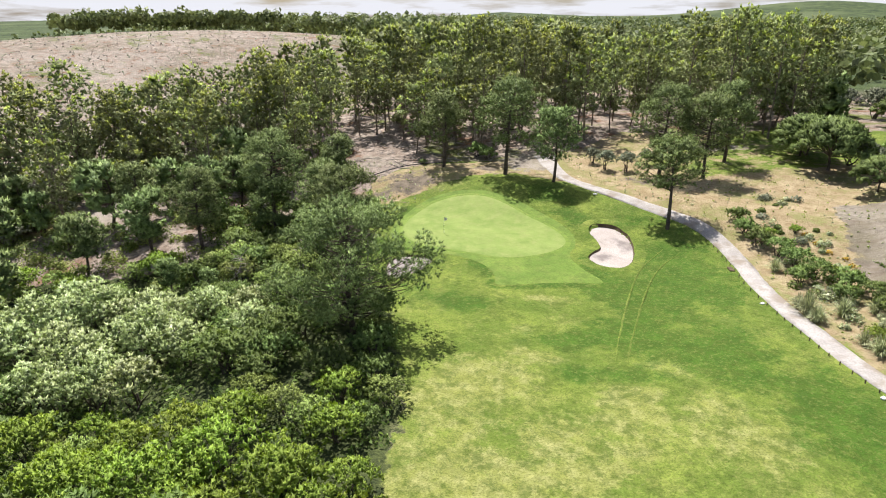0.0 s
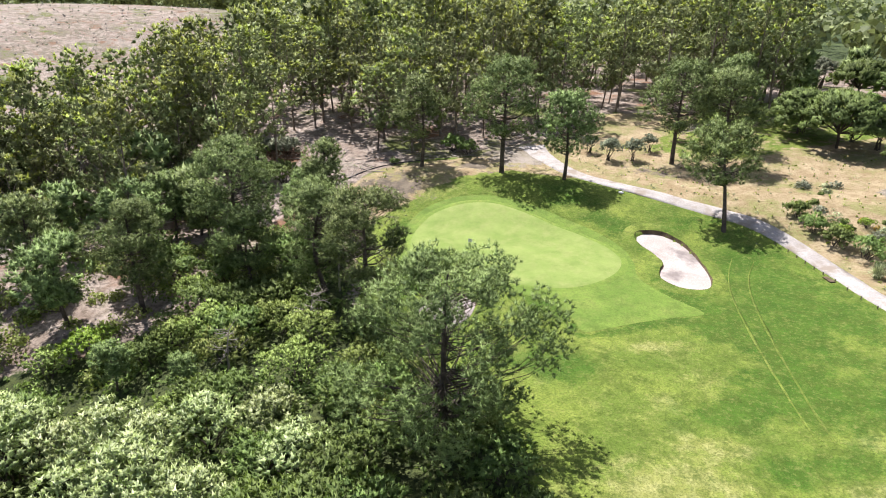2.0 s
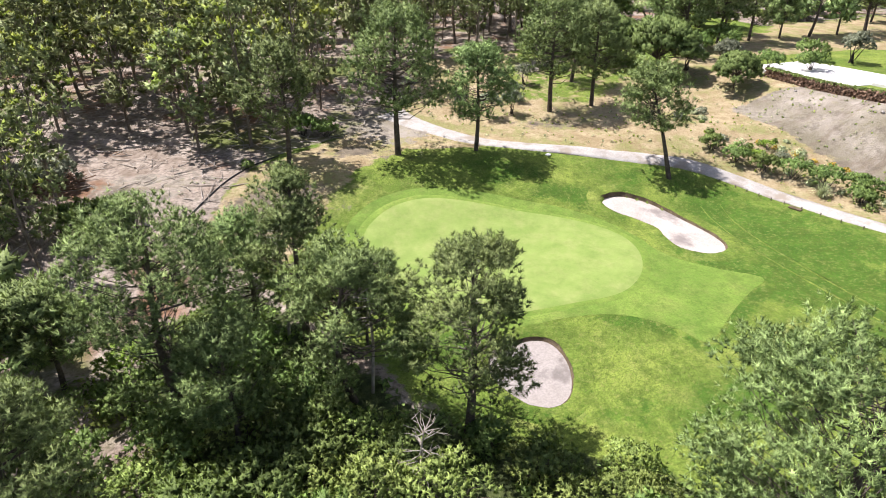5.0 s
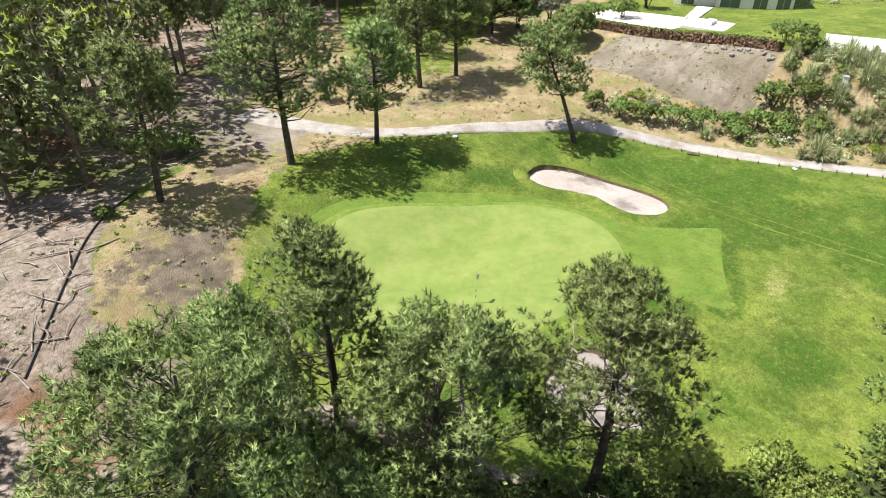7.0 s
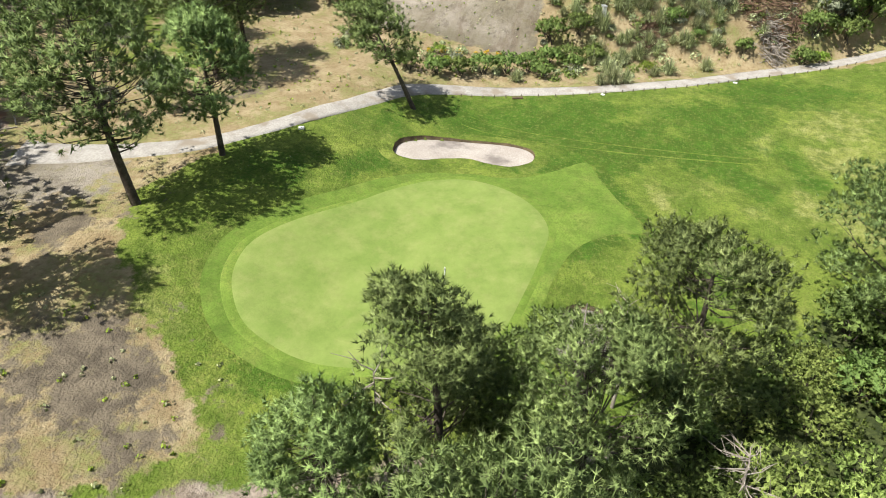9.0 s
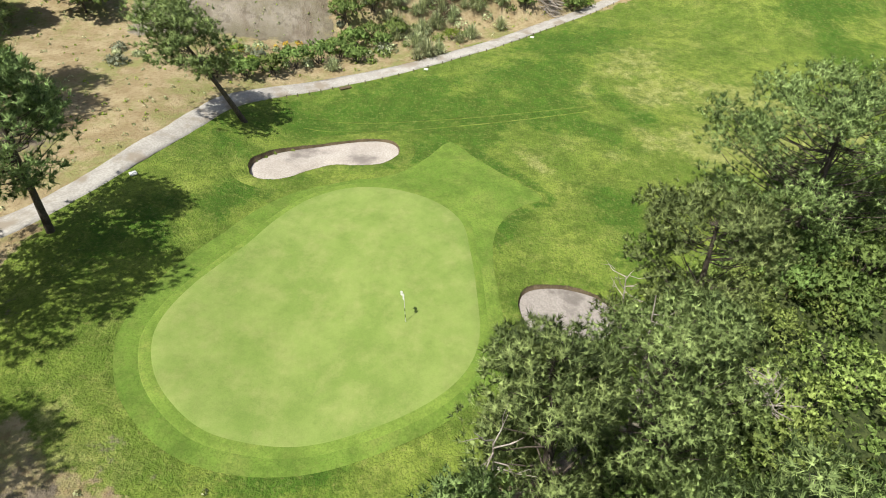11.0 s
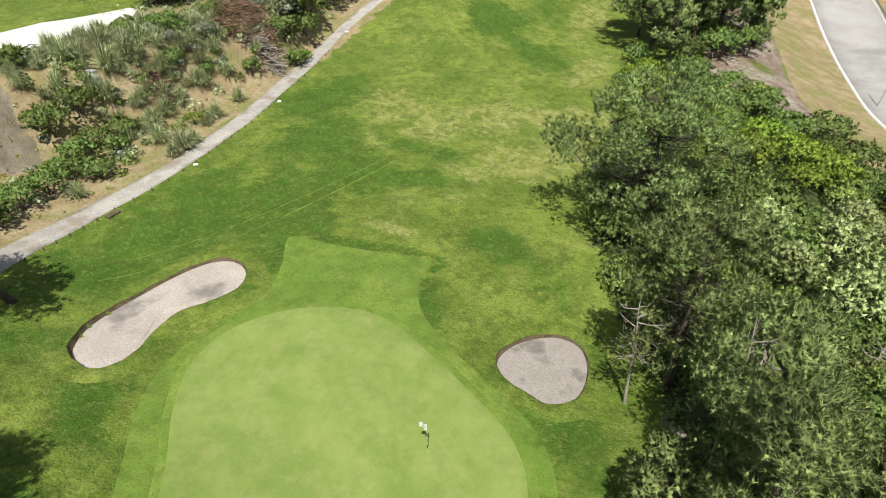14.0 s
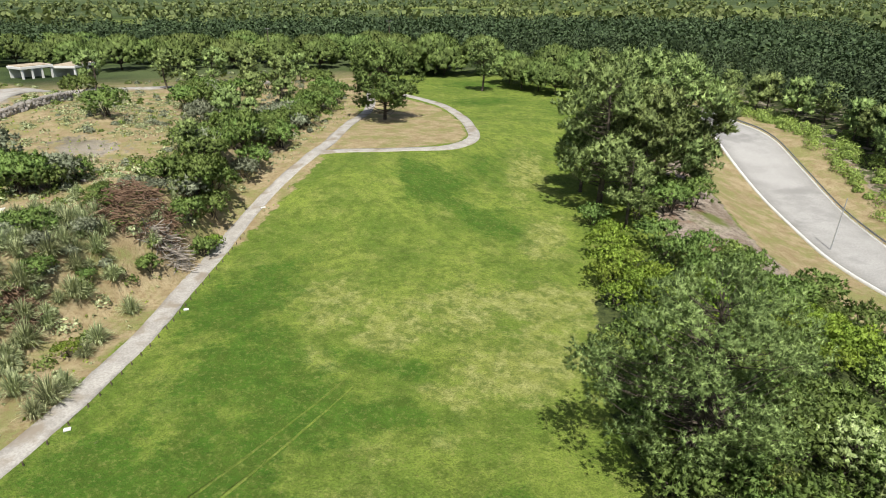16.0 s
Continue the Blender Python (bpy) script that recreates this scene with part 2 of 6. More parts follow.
STEEL = grainy("zinc_steel", (0.30, 0.31, 0.32), (0.42, 0.43, 0.44), 2.0, 30.0, 0.5, 0.5, 0.002)
BARK = grainy("pine_bark", (0.07, 0.057, 0.047), (0.155, 0.128, 0.105), 1.6, 7.0, 0.95, 0.1, 0.05)
GUM_BARK = grainy("gum_bark", (0.15, 0.115, 0.085), (0.36, 0.31, 0.26), 0.8, 6.0, 0.9, 0.15, 0.03)
DEADWOOD = grainy("dead_wood", (0.30, 0.26, 0.22), (0.50, 0.45, 0.40), 1.4, 12.0, 0.9, 0.15, 0.02)
BRUSH = grainy("brown_brush", (0.14, 0.085, 0.055), (0.33, 0.22, 0.155), 1.4, 9.0, 0.9, 0.15, 0.02)
WALL = grainy("white_render", (0.76, 0.755, 0.74), (0.82, 0.815, 0.80), 0.5, 12.0, 0.85, 0.25, 0.003)
SLAB = grainy("pale_paving", (0.62, 0.60, 0.57), (0.72, 0.70, 0.67), 0.6, 8.0, 0.85, 0.25, 0.004)
STONE = grainy("rubble_stone", (0.24, 0.22, 0.20), (0.42, 0.39, 0.36), 1.2, 9.0, 0.95, 0.15, 0.04)
POST = grainy("post_timber", (0.10, 0.08, 0.06), (0.19, 0.155, 0.12), 3.0, 20.0, 0.9, 0.15, 0.01)
BLACK = grainy("black_pipe", (0.012, 0.012, 0.013), (0.03, 0.03, 0.03), 2.0, 20.0, 0.5, 0.4, 0.004)
WHITE = grainy("white_paint", (0.74, 0.74, 0.73), (0.82, 0.82, 0.81), 1.0, 20.0, 0.6, 0.4, 0.002)
YELLOW = grainy("yellow_bloom", (0.45, 0.30, 0.03), (0.62, 0.42, 0.05), 2.0, 9.0, 0.8, 0.2, 0.01)
PINE_LEAF = leaf_material("pine_needles", ((0.095, 0.155, 0.046), (0.19, 0.268, 0.08), (0.33, 0.40, 0.155)), 0.2, 0.6, 0.2, 0.6)
# needle colour darkened to stand for cloud shadow over the south woods
PINE_CLOUDED = leaf_material("cloud_shaded_pine_needles", ((0.03, 0.05, 0.022), (0.052, 0.078, 0.032), (0.07, 0.095, 0.045)), 0.22, 0.65, 0.18)
GUM_LEAF = leaf_material("gum_leaves", ((0.175, 0.215, 0.085), (0.29, 0.34, 0.12), (0.34, 0.37, 0.19)), 0.45, 0.65, 0.18, 0.16)
GUM_TIP = leaf_material("gum_young_leaves", ((0.25, 0.315, 0.05), (0.34, 0.40, 0.065), (0.34, 0.39, 0.10)), 0.45, 0.65, 0.18, 0.3)
BUSH_LEAF = leaf_material("bright_shrub_leaves", ((0.17, 0.27, 0.036), (0.31, 0.42, 0.056), (0.30, 0.40, 0.08)), 0.45, 0.6, 0.2, 0.5)
DEEP_LEAF = leaf_material("deep_shrub_leaves", ((0.105, 0.17, 0.042), (0.20, 0.28, 0.07), (0.21, 0.28, 0.085)), 0.42, 0.6, 0.2, 0.5)
SILVER_LEAF = leaf_material("silver_shrub_leaves", ((0.22, 0.31, 0.085), (0.38, 0.47, 0.16), (0.58, 0.64, 0.34)), 0.45, 0.4, 0.5, 0.5)
THICKET_LEAF = leaf_material("thicket_leaves", ((0.165, 0.235, 0.055), (0.30, 0.38, 0.09), (0.33, 0.40, 0.13)), 0.42, 0.6, 0.2, 0.7)
OLIVE_LEAF = leaf_material("olive_leaves", ((0.16, 0.19, 0.11), (0.27, 0.30, 0.20), (0.32, 0.34, 0.25)), 0.45, 0.65, 0.18, 0.6)
REED_LEAF = leaf_material("pampas_blades", ((0.22, 0.28, 0.12), (0.36, 0.40, 0.21), (0.46, 0.46, 0.29)), 0.45, 0.5, 0.3, 0.8)
UMBRELLA_LEAF = leaf_material("umbrella_pine_needles", ((0.085, 0.135, 0.034), (0.15, 0.205, 0.056), (0.17, 0.22, 0.07)), 0.28, 0.65, 0.18, 0.4)
FAR_LEAF = leaf_material("far_wood_leaves", ((0.10, 0.145, 0.055), (0.215, 0.26, 0.095), (0.17, 0.21, 0.08)), 0.35, 0.6, 0.2, 0.03)

glass_mat, gnt, gb = nodes_of("window_glass", 0.04, 0.6)
gb.inputs["Base Color"].default_value = (0.10, 0.14, 0.15, 1)
gb.inputs["Metallic"].default_value = 0.35


# ---- mesh helpers ----
def mesh_of(name, verts, faces, material, smooth=False):
    me = bpy.data.meshes.new(name)
    V = np.asarray(verts, np.float32).reshape(-1, 3)
    if isinstance(faces, np.ndarray):
        n, k = faces.shape
        me.vertices.add(len(V))
        me.vertices.foreach_set("co", V.ravel())
        me.loops.add(n * k)
        me.loops.foreach_set("vertex_index", faces.astype(np.int32).ravel())
        me.polygons.add(n)
        me.polygons.foreach_set("loop_start", np.arange(0, n * k, k, dtype=np.int32))
        me.update(calc_edges=True)
    else:
        me.from_pydata([tuple(v) for v in V.tolist()], [], faces)
    me.materials.append(material)
    if smooth:
        me.polygons.foreach_set("use_smooth", np.ones(len(me.polygons), bool))
    me.update()
    return me


def piece(name, verts, faces, material, parent=None, label="", smooth=False):
    ob = new(name, mesh_of(name, verts, faces, material, smooth))
    ob.parent = parent
    if label:
        tagged(ob, label)
    return ob


def part(name, bm, material, parent=None, label=""):
    me = bpy.data.meshes.new(name)
    bm.to_mesh(me)
    bm.free()
    me.materials.append(material)
    ob = new(name, me)
    ob.parent = parent
    if label:
        tagged(ob, label)
    return ob


def root(name, x, y, z, label, category, group="", kind="", turn=0.0):
    e = new(name)
    e.matrix_world = pose(x, y, z, 0, 0, turn)
    return tagged(e, label, category, group, kind)


def block(bm, cx, cy, cz, sx, sy, sz, turn=0.0, bevel=0.0):
    r = bmesh.ops.create_cube(bm, size=1.0, matrix=pose(cx, cy, cz, 0, 0, turn) @ Matrix.Diagonal((sx, sy, sz, 1)))
    if bevel:
        edges = list({e for v in r["verts"] for e in v.link_edges})
        bmesh.ops.bevel(bm, geom=edges, offset=bevel, segments=1, affect="EDGES")


def tubes(paths, radii, sides=5):
    """Tapered tubes along polylines: arrays of points and of radii, joined into one set of verts and quads."""
    V, F, base = [], [], 0
    ang = np.arange(sides) * 2 * np.pi / sides
    for P, R in zip(paths, radii):
        P = np.asarray(P, float)
        D = np.gradient(P, axis=0)
        D /= np.linalg.norm(D, axis=1, keepdims=True) + 1e-9
        ref = np.where(np.abs(D[:, 2:3]) > 0.9, [[1.0, 0, 0]], [[0, 0, 1.0]])
        A = np.cross(D, ref)
        A /= np.linalg.norm(A, axis=1, keepdims=True) + 1e-9
        B = np.cross(D, A)
        ring = P[:, None] + np.asarray(R)[:, None, None] * (A[:, None] * np.cos(ang)[None, :, None] + B[:, None] * np.sin(ang)[None, :, None])
        V.append(ring.reshape(-1, 3))
        n = len(P)
        i, j = np.meshgrid(np.arange(n - 1), np.arange(sides), indexing="ij")
        a, b = i * sides + j, i * sides + (j + 1) % sides
        F.append(np.stack([a, b, b + sides, a + sides], -1).reshape(-1, 4) + base)
        base += n * sides
    return np.concatenate(V), np.concatenate(F)


def unit(v):
    return v / (np.linalg.norm(v, axis=-1, keepdims=True) + 1e-9)


OCTA = np.array([(0, 2, 4), (2, 1, 4), (1, 3, 4), (3, 0, 4), (2, 0, 5), (1, 2, 5), (3, 1, 5), (0, 3, 5)])


def tuft_crown(name, parent, material, rng, pos, axis, side, radius, long, spikes, length, width, young, full=0.42):
    """Foliage made of tufts: each a small uneven core bristling with needles or leaves. One place, axis, outward side, radius and tint a tuft."""
    n = len(pos)
    radius = np.broadcast_to(radius, n)[:, None]
    u = unit(np.cross(axis, rng.normal(size=(n, 3))))
    v = np.cross(axis, u)
    way = np.stack([u, -u, v, -v, axis * long, -axis * long * 0.7], 1)
    core = pos[:, None] + way * radius[:, None] * full * rng.uniform(0.7, 1.3, (n, 6, 1))
    d = unit(rng.normal(size=(n, spikes, 3)) + axis[:, None] * 0.6 + side[:, None] * 0.45)
    across = unit(np.cross(d, rng.normal(size=(n, spikes, 3)))) * width * 0.5
    stretch = 1 + (long - 1) * np.abs((d * axis[:, None]).sum(-1, keepdims=True))
    foot = pos[:, None] + d * radius[:, None] * 0.2
    tip = pos[:, None] + d * (radius[:, None] * stretch + length * rng.uniform(0.4, 1.1, (n, spikes, 1)))
    V = np.concatenate([core, np.stack([foot + across, foot - across, tip], 2).reshape(n, -1, 3)], 1)
    per = 6 + 3 * spikes
    one = np.concatenate([OCTA, 6 + np.arange(spikes * 3).reshape(-1, 3)])
    F = (one[None] + (np.arange(n) * per)[:, None, None]).reshape(-1, 3)
    out = np.concatenate([unit(way), np.repeat(d, 3, 1)], 1) * 0.7 + side[:, None] * 0.75
    V, out = V.reshape(-1, 3), unit(out.reshape(-1, 3))
    face = np.cross(V[F[:, 1]] - V[F[:, 0]], V[F[:, 2]] - V[F[:, 0]])
    away = (face * out[F].mean(1)).sum(1) < 0
    F[away] = F[away][:, ::-1]
    ob = piece(name, V, F, material, parent, "", True)
    ob.data.normals_split_custom_set(out[F].reshape(-1, 3))
    shoot_tint(ob.data, np.repeat(young, 8 + spikes))
    return ob


def leaf_quads(rng, pos, normal, size, jitter=0.6, long=1.7):
    n = len(pos)
    nn = unit(normal + jitter * rng.normal(size=(n, 3)))
    u = unit(np.cross(nn, rng.normal(size=(n, 3))))
    v = np.cross(nn, u)
    s = size * rng.uniform(0.6, 1.25, (n, 1))
    V = np.stack([pos - u * s * 0.5 * long, pos - v * s * 0.5 + nn * s * 0.12, pos + u * s * 0.5 * long, pos + v * s * 0.5 + nn * s * 0.12], 1).reshape(-1, 3)
    return V, np.arange(n * 4).reshape(n, 4)


def shoot_tint(me, values):
    """A number from 0 to 1 for each face: how young and pale its shoot is."""
    at = me.attributes.new("shoot", "FLOAT", "FACE")
    at.data.foreach_set("value", np.asarray(values, np.float32).ravel())


def soften(ob, out, keep=0.45, shoot=None):
    """Turn leaves to face outwards and shade them partly by the way their spray faces. out: one direction a face; shoot: its tint."""
    me = ob.data
    n = len(me.polygons)
    k = len(me.loops) // n
    own = np.empty(n * 3, np.float32)
    me.polygons.foreach_get("normal", own)
    own = own.reshape(n, 3)
    out = unit(np.asarray(out, float))
    away = (own * out).sum(1) < 0
    idx = np.empty(n * k, np.int32)
    me.loops.foreach_get("vertex_index", idx)
    idx = idx.reshape(n, k)
    idx[away] = idx[away][:, ::-1]
    V = np.empty(len(me.vertices) * 3, np.float32)
    me.vertices.foreach_get("co", V)
    fresh = mesh_of(me.name, V, idx, me.materials[0], True)
    own[away] *= -1
    fresh.normals_split_custom_set(np.repeat(unit(own * keep + out * (1 - keep)), k, 0))
    shoot_tint(fresh, np.random.default_rng(n).uniform(0, 1, n) if shoot is None else shoot)
    ob.data = fresh
    bpy.data.meshes.remove(me)
    return ob


def limb(rng, a, b, sag=0.12, n=4):
    t = np.linspace(0, 1, n)[:, None]
    p = np.asarray(a) + (np.asarray(b) - a) * t
    p[:, 2] -= (np.sin(t[:, 0] * np.pi) * sag * np.linalg.norm(np.asarray(b) - a))
    p[1:-1] += rng.normal(size=(n - 2, 3)) * 0.04 * np.linalg.norm(np.asarray(b) - a)
    return p


# ---- plants: each kind is built once or a few times at the origin and then copied ----
def pine(seed, h, r, low=0.35, top=0.45, clusters=80, per=12, leaf=None, lean=(0, 0), tuft=0.25, flat=0.0, name="pine_tree", count=10, wide=0.2, puff=1.0, joints=4, sides=4, full=0.45, lobed=0.4):
    """A pine: trunk with limbs to clusters of needle tufts on an uneven dome."""
    rng = np.random.default_rng(seed)
    e = new(name)
    zs = np.linspace(0, 1, 8)
    bend = rng.normal(size=2) * 0.25
    axis = np.stack([lean[0] * zs + bend[0] * np.sin(zs * 4), lean[1] * zs + bend[1] * np.sin(zs * 3.3), zs * h * 0.95 - 0.3], 1)
    r0 = 0.021 * h
    paths, radii = [axis], [r0 * (1.15 - 0.95 * zs)]
    s = rng.uniform(0, 1, clusters) ** (0.72 if not flat else 0.6)
    ang = np.arange(clusters) * 2.399 + rng.normal(size=clusters) * 0.5
    prof = np.sin(np.pi * np.clip(0.12 + (0.5 + 0.38 * (1 - top)) * s + top * 0.12, 0, 1)) ** 0.75
    if flat:
        prof = np.sqrt(np.clip(1 - s ** 2 * 0.9, 0, 1))
    lobes = 1 + 0.22 * np.sin(ang * 2 + seed) + 0.15 * np.sin(ang * 3 + seed * 1.7 + s * 4)
    rad = r * prof * np.minimum(lobes, 1.12) * rng.uniform(0.2, 1.0, clusters) ** 0.55
    zc = h * (low + (1 - low) * s) - 0.35 * (rad / r) * h * 0.12
    f = np.clip(zc / h, 0, 1)
    cx = lean[0] * f + rad * np.cos(ang)
    cy = lean[1] * f + rad * np.sin(ang)
    C = np.stack([cx, cy, zc], 1)
    # the clusters gather into a few large lobes with gaps between them
    heads = C[rng.choice(clusters, max(5, clusters // 8), replace=False)]
    near = np.argmin(np.linalg.norm(C[:, None] - heads[None], axis=2), 1)
    C = C + lobed * (heads[near] - C)
    rad = np.hypot(C[:, 0] - lean[0] * f, C[:, 1] - lean[1] * f)
    for c, q in zip(C, rad):
        fz = np.clip((c[2] - 0.35 * q) / (h * 0.95), 0.12, 0.96)
        a = np.array([np.interp(fz, zs, axis[:, k]) for k in range(3)])
        paths.append(limb(rng, a, c, 0.10, joints))
        radii.append(np.linspace(0.20 * r0 * (1.1 - fz) + 0.018, 0.011, joints))
    V, F = tubes(paths[:1], radii[:1], 7)
    V2, F2 = tubes(paths[1:], radii[1:], sides)
    V, F = np.concatenate([V, V2]), np.concatenate([F, F2 + len(V)])
    piece("trunk", V, F, BARK, e, "rough brown bark with dead limbs", True)
    cr = rng.uniform(0.6, 1.05, clusters) * (0.95 + 0.06 * r) * puff
    # each cluster is a rounded pad of tufts that point up and out
    k = np.repeat(np.arange(clusters), per)
    off = unit(rng.normal(size=(len(k), 3))) * rng.uniform(0.2, 1.0, (len(k), 1)) ** 0.4
    off[:, 2] = np.where(off[:, 2] < 0, off[:, 2] * 0.35, off[:, 2] * 0.75)
    out = unit(C - [[0, 0, h * (low + 0.15)]])
    ax = unit(out[k] * 0.3 + off * 0.6 + rng.normal(size=(len(k), 3)) * 0.22 + [[0, 0, 0.6]])
    side = unit(off * 1.1 + out[k] * 0.4 + [[0, 0, 0.1]])
    tuft_crown("crown", e, leaf or PINE_LEAF, rng, C[k] + off * cr[k][:, None], ax, side, tuft * rng.uniform(0.7, 1.25, len(k)), 1.5, count, tuft * 0.8, tuft * wide, 0.35 * rng.uniform(0, 1, clusters)[k] + 0.65 * rng.uniform(0, 1, len(k)), full)
    return e


def umbrella(seed, h, r, lumps=30, sprays=1500, size=0.42):
    """An umbrella pine: forked stem and a closed dome of short needle sprays."""
    rng = np.random.default_rng(seed)
    e = new("umbrella_pine")
    fork = np.array([rng.normal() * 0.2, rng.normal() * 0.2, h * 0.26])
    ang = np.arange(lumps) * 2.399 + rng.normal(size=lumps) * 0.2
    q = np.sqrt((np.arange(lumps) + 0.5) / lumps)
    rim = 1 + 0.10 * np.sin(ang * 2 + seed) + 0.06 * np.sin(ang * 3 + seed)
    C = np.stack([r * 0.86 * q * rim * np.cos(ang), r * 0.86 * q * rim * np.sin(ang), h * (0.17 + 0.69 * np.sqrt(1 - (0.985 * q) ** 2))], 1)
    paths = [np.array([[0, 0, -0.3], fork * 0.5 + [0.1, 0, 0], fork])] + [limb(rng, fork, c - [0, 0, 0.4], -0.08) for c in C[::2]]
    radii = [np.array([0.028, 0.024, 0.022]) * h] + [np.linspace(0.012 * h, 0.02, 4)] * (len(paths) - 1)
    V, F = tubes(paths, radii, 5)
    piece("trunk", V, F, BARK, e, "short forked brown trunk", True)
    k = rng.integers(0, lumps, sprays)
    d = unit(rng.normal(size=(sprays, 3)))
    d[:, 2] = np.where(d[:, 2] < -0.25, -d[:, 2], d[:, 2])
    cr = rng.uniform(0.85, 1.15, lumps) * r * 1.45 / np.sqrt(lumps)
    P = C[k] + d * (cr[k] * rng.uniform(0.75, 1.0, sprays))[:, None] * [[1, 1, 0.75]]
    out = unit(d * 0.8 + unit(P - [[0, 0, h * 0.3]]))
    tuft_crown("crown", e, UMBRELLA_LEAF, rng, P, unit(out + [[0, 0, 0.4]]), out, size * rng.uniform(0.7, 1.25, sprays), 1.2, 6, size * 0.5, size * 0.5, 0.5 * rng.uniform(0, 1, lumps)[k] + 0.5 * rng.uniform(0, 1, sprays), 0.75)
    return e


def gum(seed, h, r, leaves=1500, size=0.34, name="eucalyptus_tree"):
    """A tall thin gum tree: bare stem, steep limbs, clumped hanging leaves, young yellow tips."""
    rng = np.random.default_rng(seed)
    e = new(name)
    zs = np.linspace(0, 1, 7)
    w = rng.normal(size=4) * 0.35
    axis = np.stack([w[0] * zs + w[1] * np.sin(zs * 4), w[2] * zs + w[3] * np.sin(zs * 3.5), zs * h * 0.93 - 0.3], 1)
    paths, radii = [axis], [0.011 * h * (1.1 - zs)]
    n = 30
    s = np.sort(rng.uniform(0.0, 1, n))
    ang = np.arange(n) * 2.4 + rng.normal(size=n) * 0.4
    rad = r * np.sin(np.pi * (0.15 + 0.72 * s)) * rng.uniform(0.35, 1.0, n)
    zc = h * (0.30 + 0.68 * s)
    C = np.stack([np.interp(zc / h, zs, axis[:, 0]) + rad * np.cos(ang), np.interp(zc / h, zs, axis[:, 1]) + rad * np.sin(ang), zc], 1)
    for c, q in zip(C, rad):
        fz = np.clip((c[2] - 1.3 * q) / (h * 0.93), 0.15, 0.97)
        a = np.array([np.interp(fz, zs, axis[:, k]) for k in range(3)])
        paths.append(limb(rng, a, c, 0.05, 3))
        radii.append(np.linspace(0.05, 0.012, 3))
    V, F = tubes(paths, radii, 4)
    piece("trunk", V, F, GUM_BARK, e, "slender pale peeling trunk", True)
    k = rng.integers(0, n, leaves)
    cr = rng.uniform(0.7, 1.25, n) * r * 0.36
    d = unit(rng.normal(size=(leaves, 3)))
    P = C[k] + d * (cr[k] * rng.uniform(0.35, 1.0, leaves) ** 0.6)[:, None] * [[1, 1, 0.85]]
    tip = (d[:, 2] > 0.35) & (s[k] > 0.4) & (rng.uniform(size=leaves) < 0.65)
    ob = tuft_crown("crown", e, GUM_LEAF, rng, P, unit(d * 0.5 + rng.normal(size=d.shape) * 0.4 + [[0, 0, 0.5]]), unit(d + [[0, 0, 0.3]]), size * rng.uniform(0.6, 1.3, leaves), 1.2, 6, size * 0.7, size * 0.6, 0.5 * rng.uniform(0, 1, n)[k] + 0.5 * rng.uniform(0, 1, leaves), 0.65)
    ob.data.materials.append(GUM_TIP)
    ob.data.polygons.foreach_set("material_index", np.repeat(tip, 14).astype(np.int32))
    return e


def shrub(seed, r, h, leaf, leaves=2400, size=0.16, lumps=16, stems=7, name="shrub", bark=None):
    """A rounded bush of leafy lumps on several stems."""
    rng = np.random.default_rng(seed)
    leaves = leaves // 6
    e = new(name)
    ang = np.arange(lumps) * 2.4 + rng.normal(size=lumps) * 0.3
    q = np.sqrt((np.arange(lumps) + 0.5) / lumps)
    rad = r * q * 0.82 * rng.uniform(0.8, 1.15, lumps)
    zc = h * (0.34 + 0.42 * np.sqrt(np.clip(1 - (q * 0.95) ** 2, 0, 1)) * rng.uniform(0.75, 1.2, lumps))
    C = np.stack([rad * np.cos(ang), rad * np.sin(ang), zc], 1)
    paths = [limb(rng, rng.normal(size=3) * [0.12 * r, 0.12 * r, 0.0] + [0, 0, -0.15], c, -0.06) for c in C[rng.permutation(lumps)[:stems]]]
    V, F = tubes(paths, [np.linspace(0.02 + 0.018 * h, 0.012, 4)] * len(paths), 4)
    piece("trunk", V, F, bark or BARK, e, "", True)
    cr = rng.uniform(0.75, 1.2, lumps) * r * 1.12 / np.sqrt(lumps) * 1.35
    k = rng.integers(0, lumps, leaves)
    d = unit(rng.normal(size=(leaves, 3)))
    d[:, 2] = np.where(d[:, 2] < -0.5, -d[:, 2], d[:, 2])
    P = C[k] + d * (cr[k] * (1 + 0.22 * np.sin(d[:, 0] * 5 + k) * np.sin(d[:, 1] * 6 + k)) * rng.uniform(0.55, 1.03, leaves) ** 0.5)[:, None] * [[1, 1, 0.9]]
    P[:, 2] = np.maximum(P[:, 2], 0.05 + 0.2 * rng.uniform(size=leaves))
    out = unit(d + unit(P - [[0, 0, h * 0.3]]) * 0.7)
    tuft_crown("foliage", e, leaf, rng, P, unit(out * 0.6 + rng.normal(size=P.shape) * 0.5 + [[0, 0, 0.4]]), out, size * 1.35 * rng.uniform(0.6, 1.3, leaves), 1.15, 7, size * 0.75, size * 0.8, 0.5 * rng.uniform(0, 1, lumps)[k] + 0.5 * rng.uniform(0, 1, leaves), 0.62)
    return e


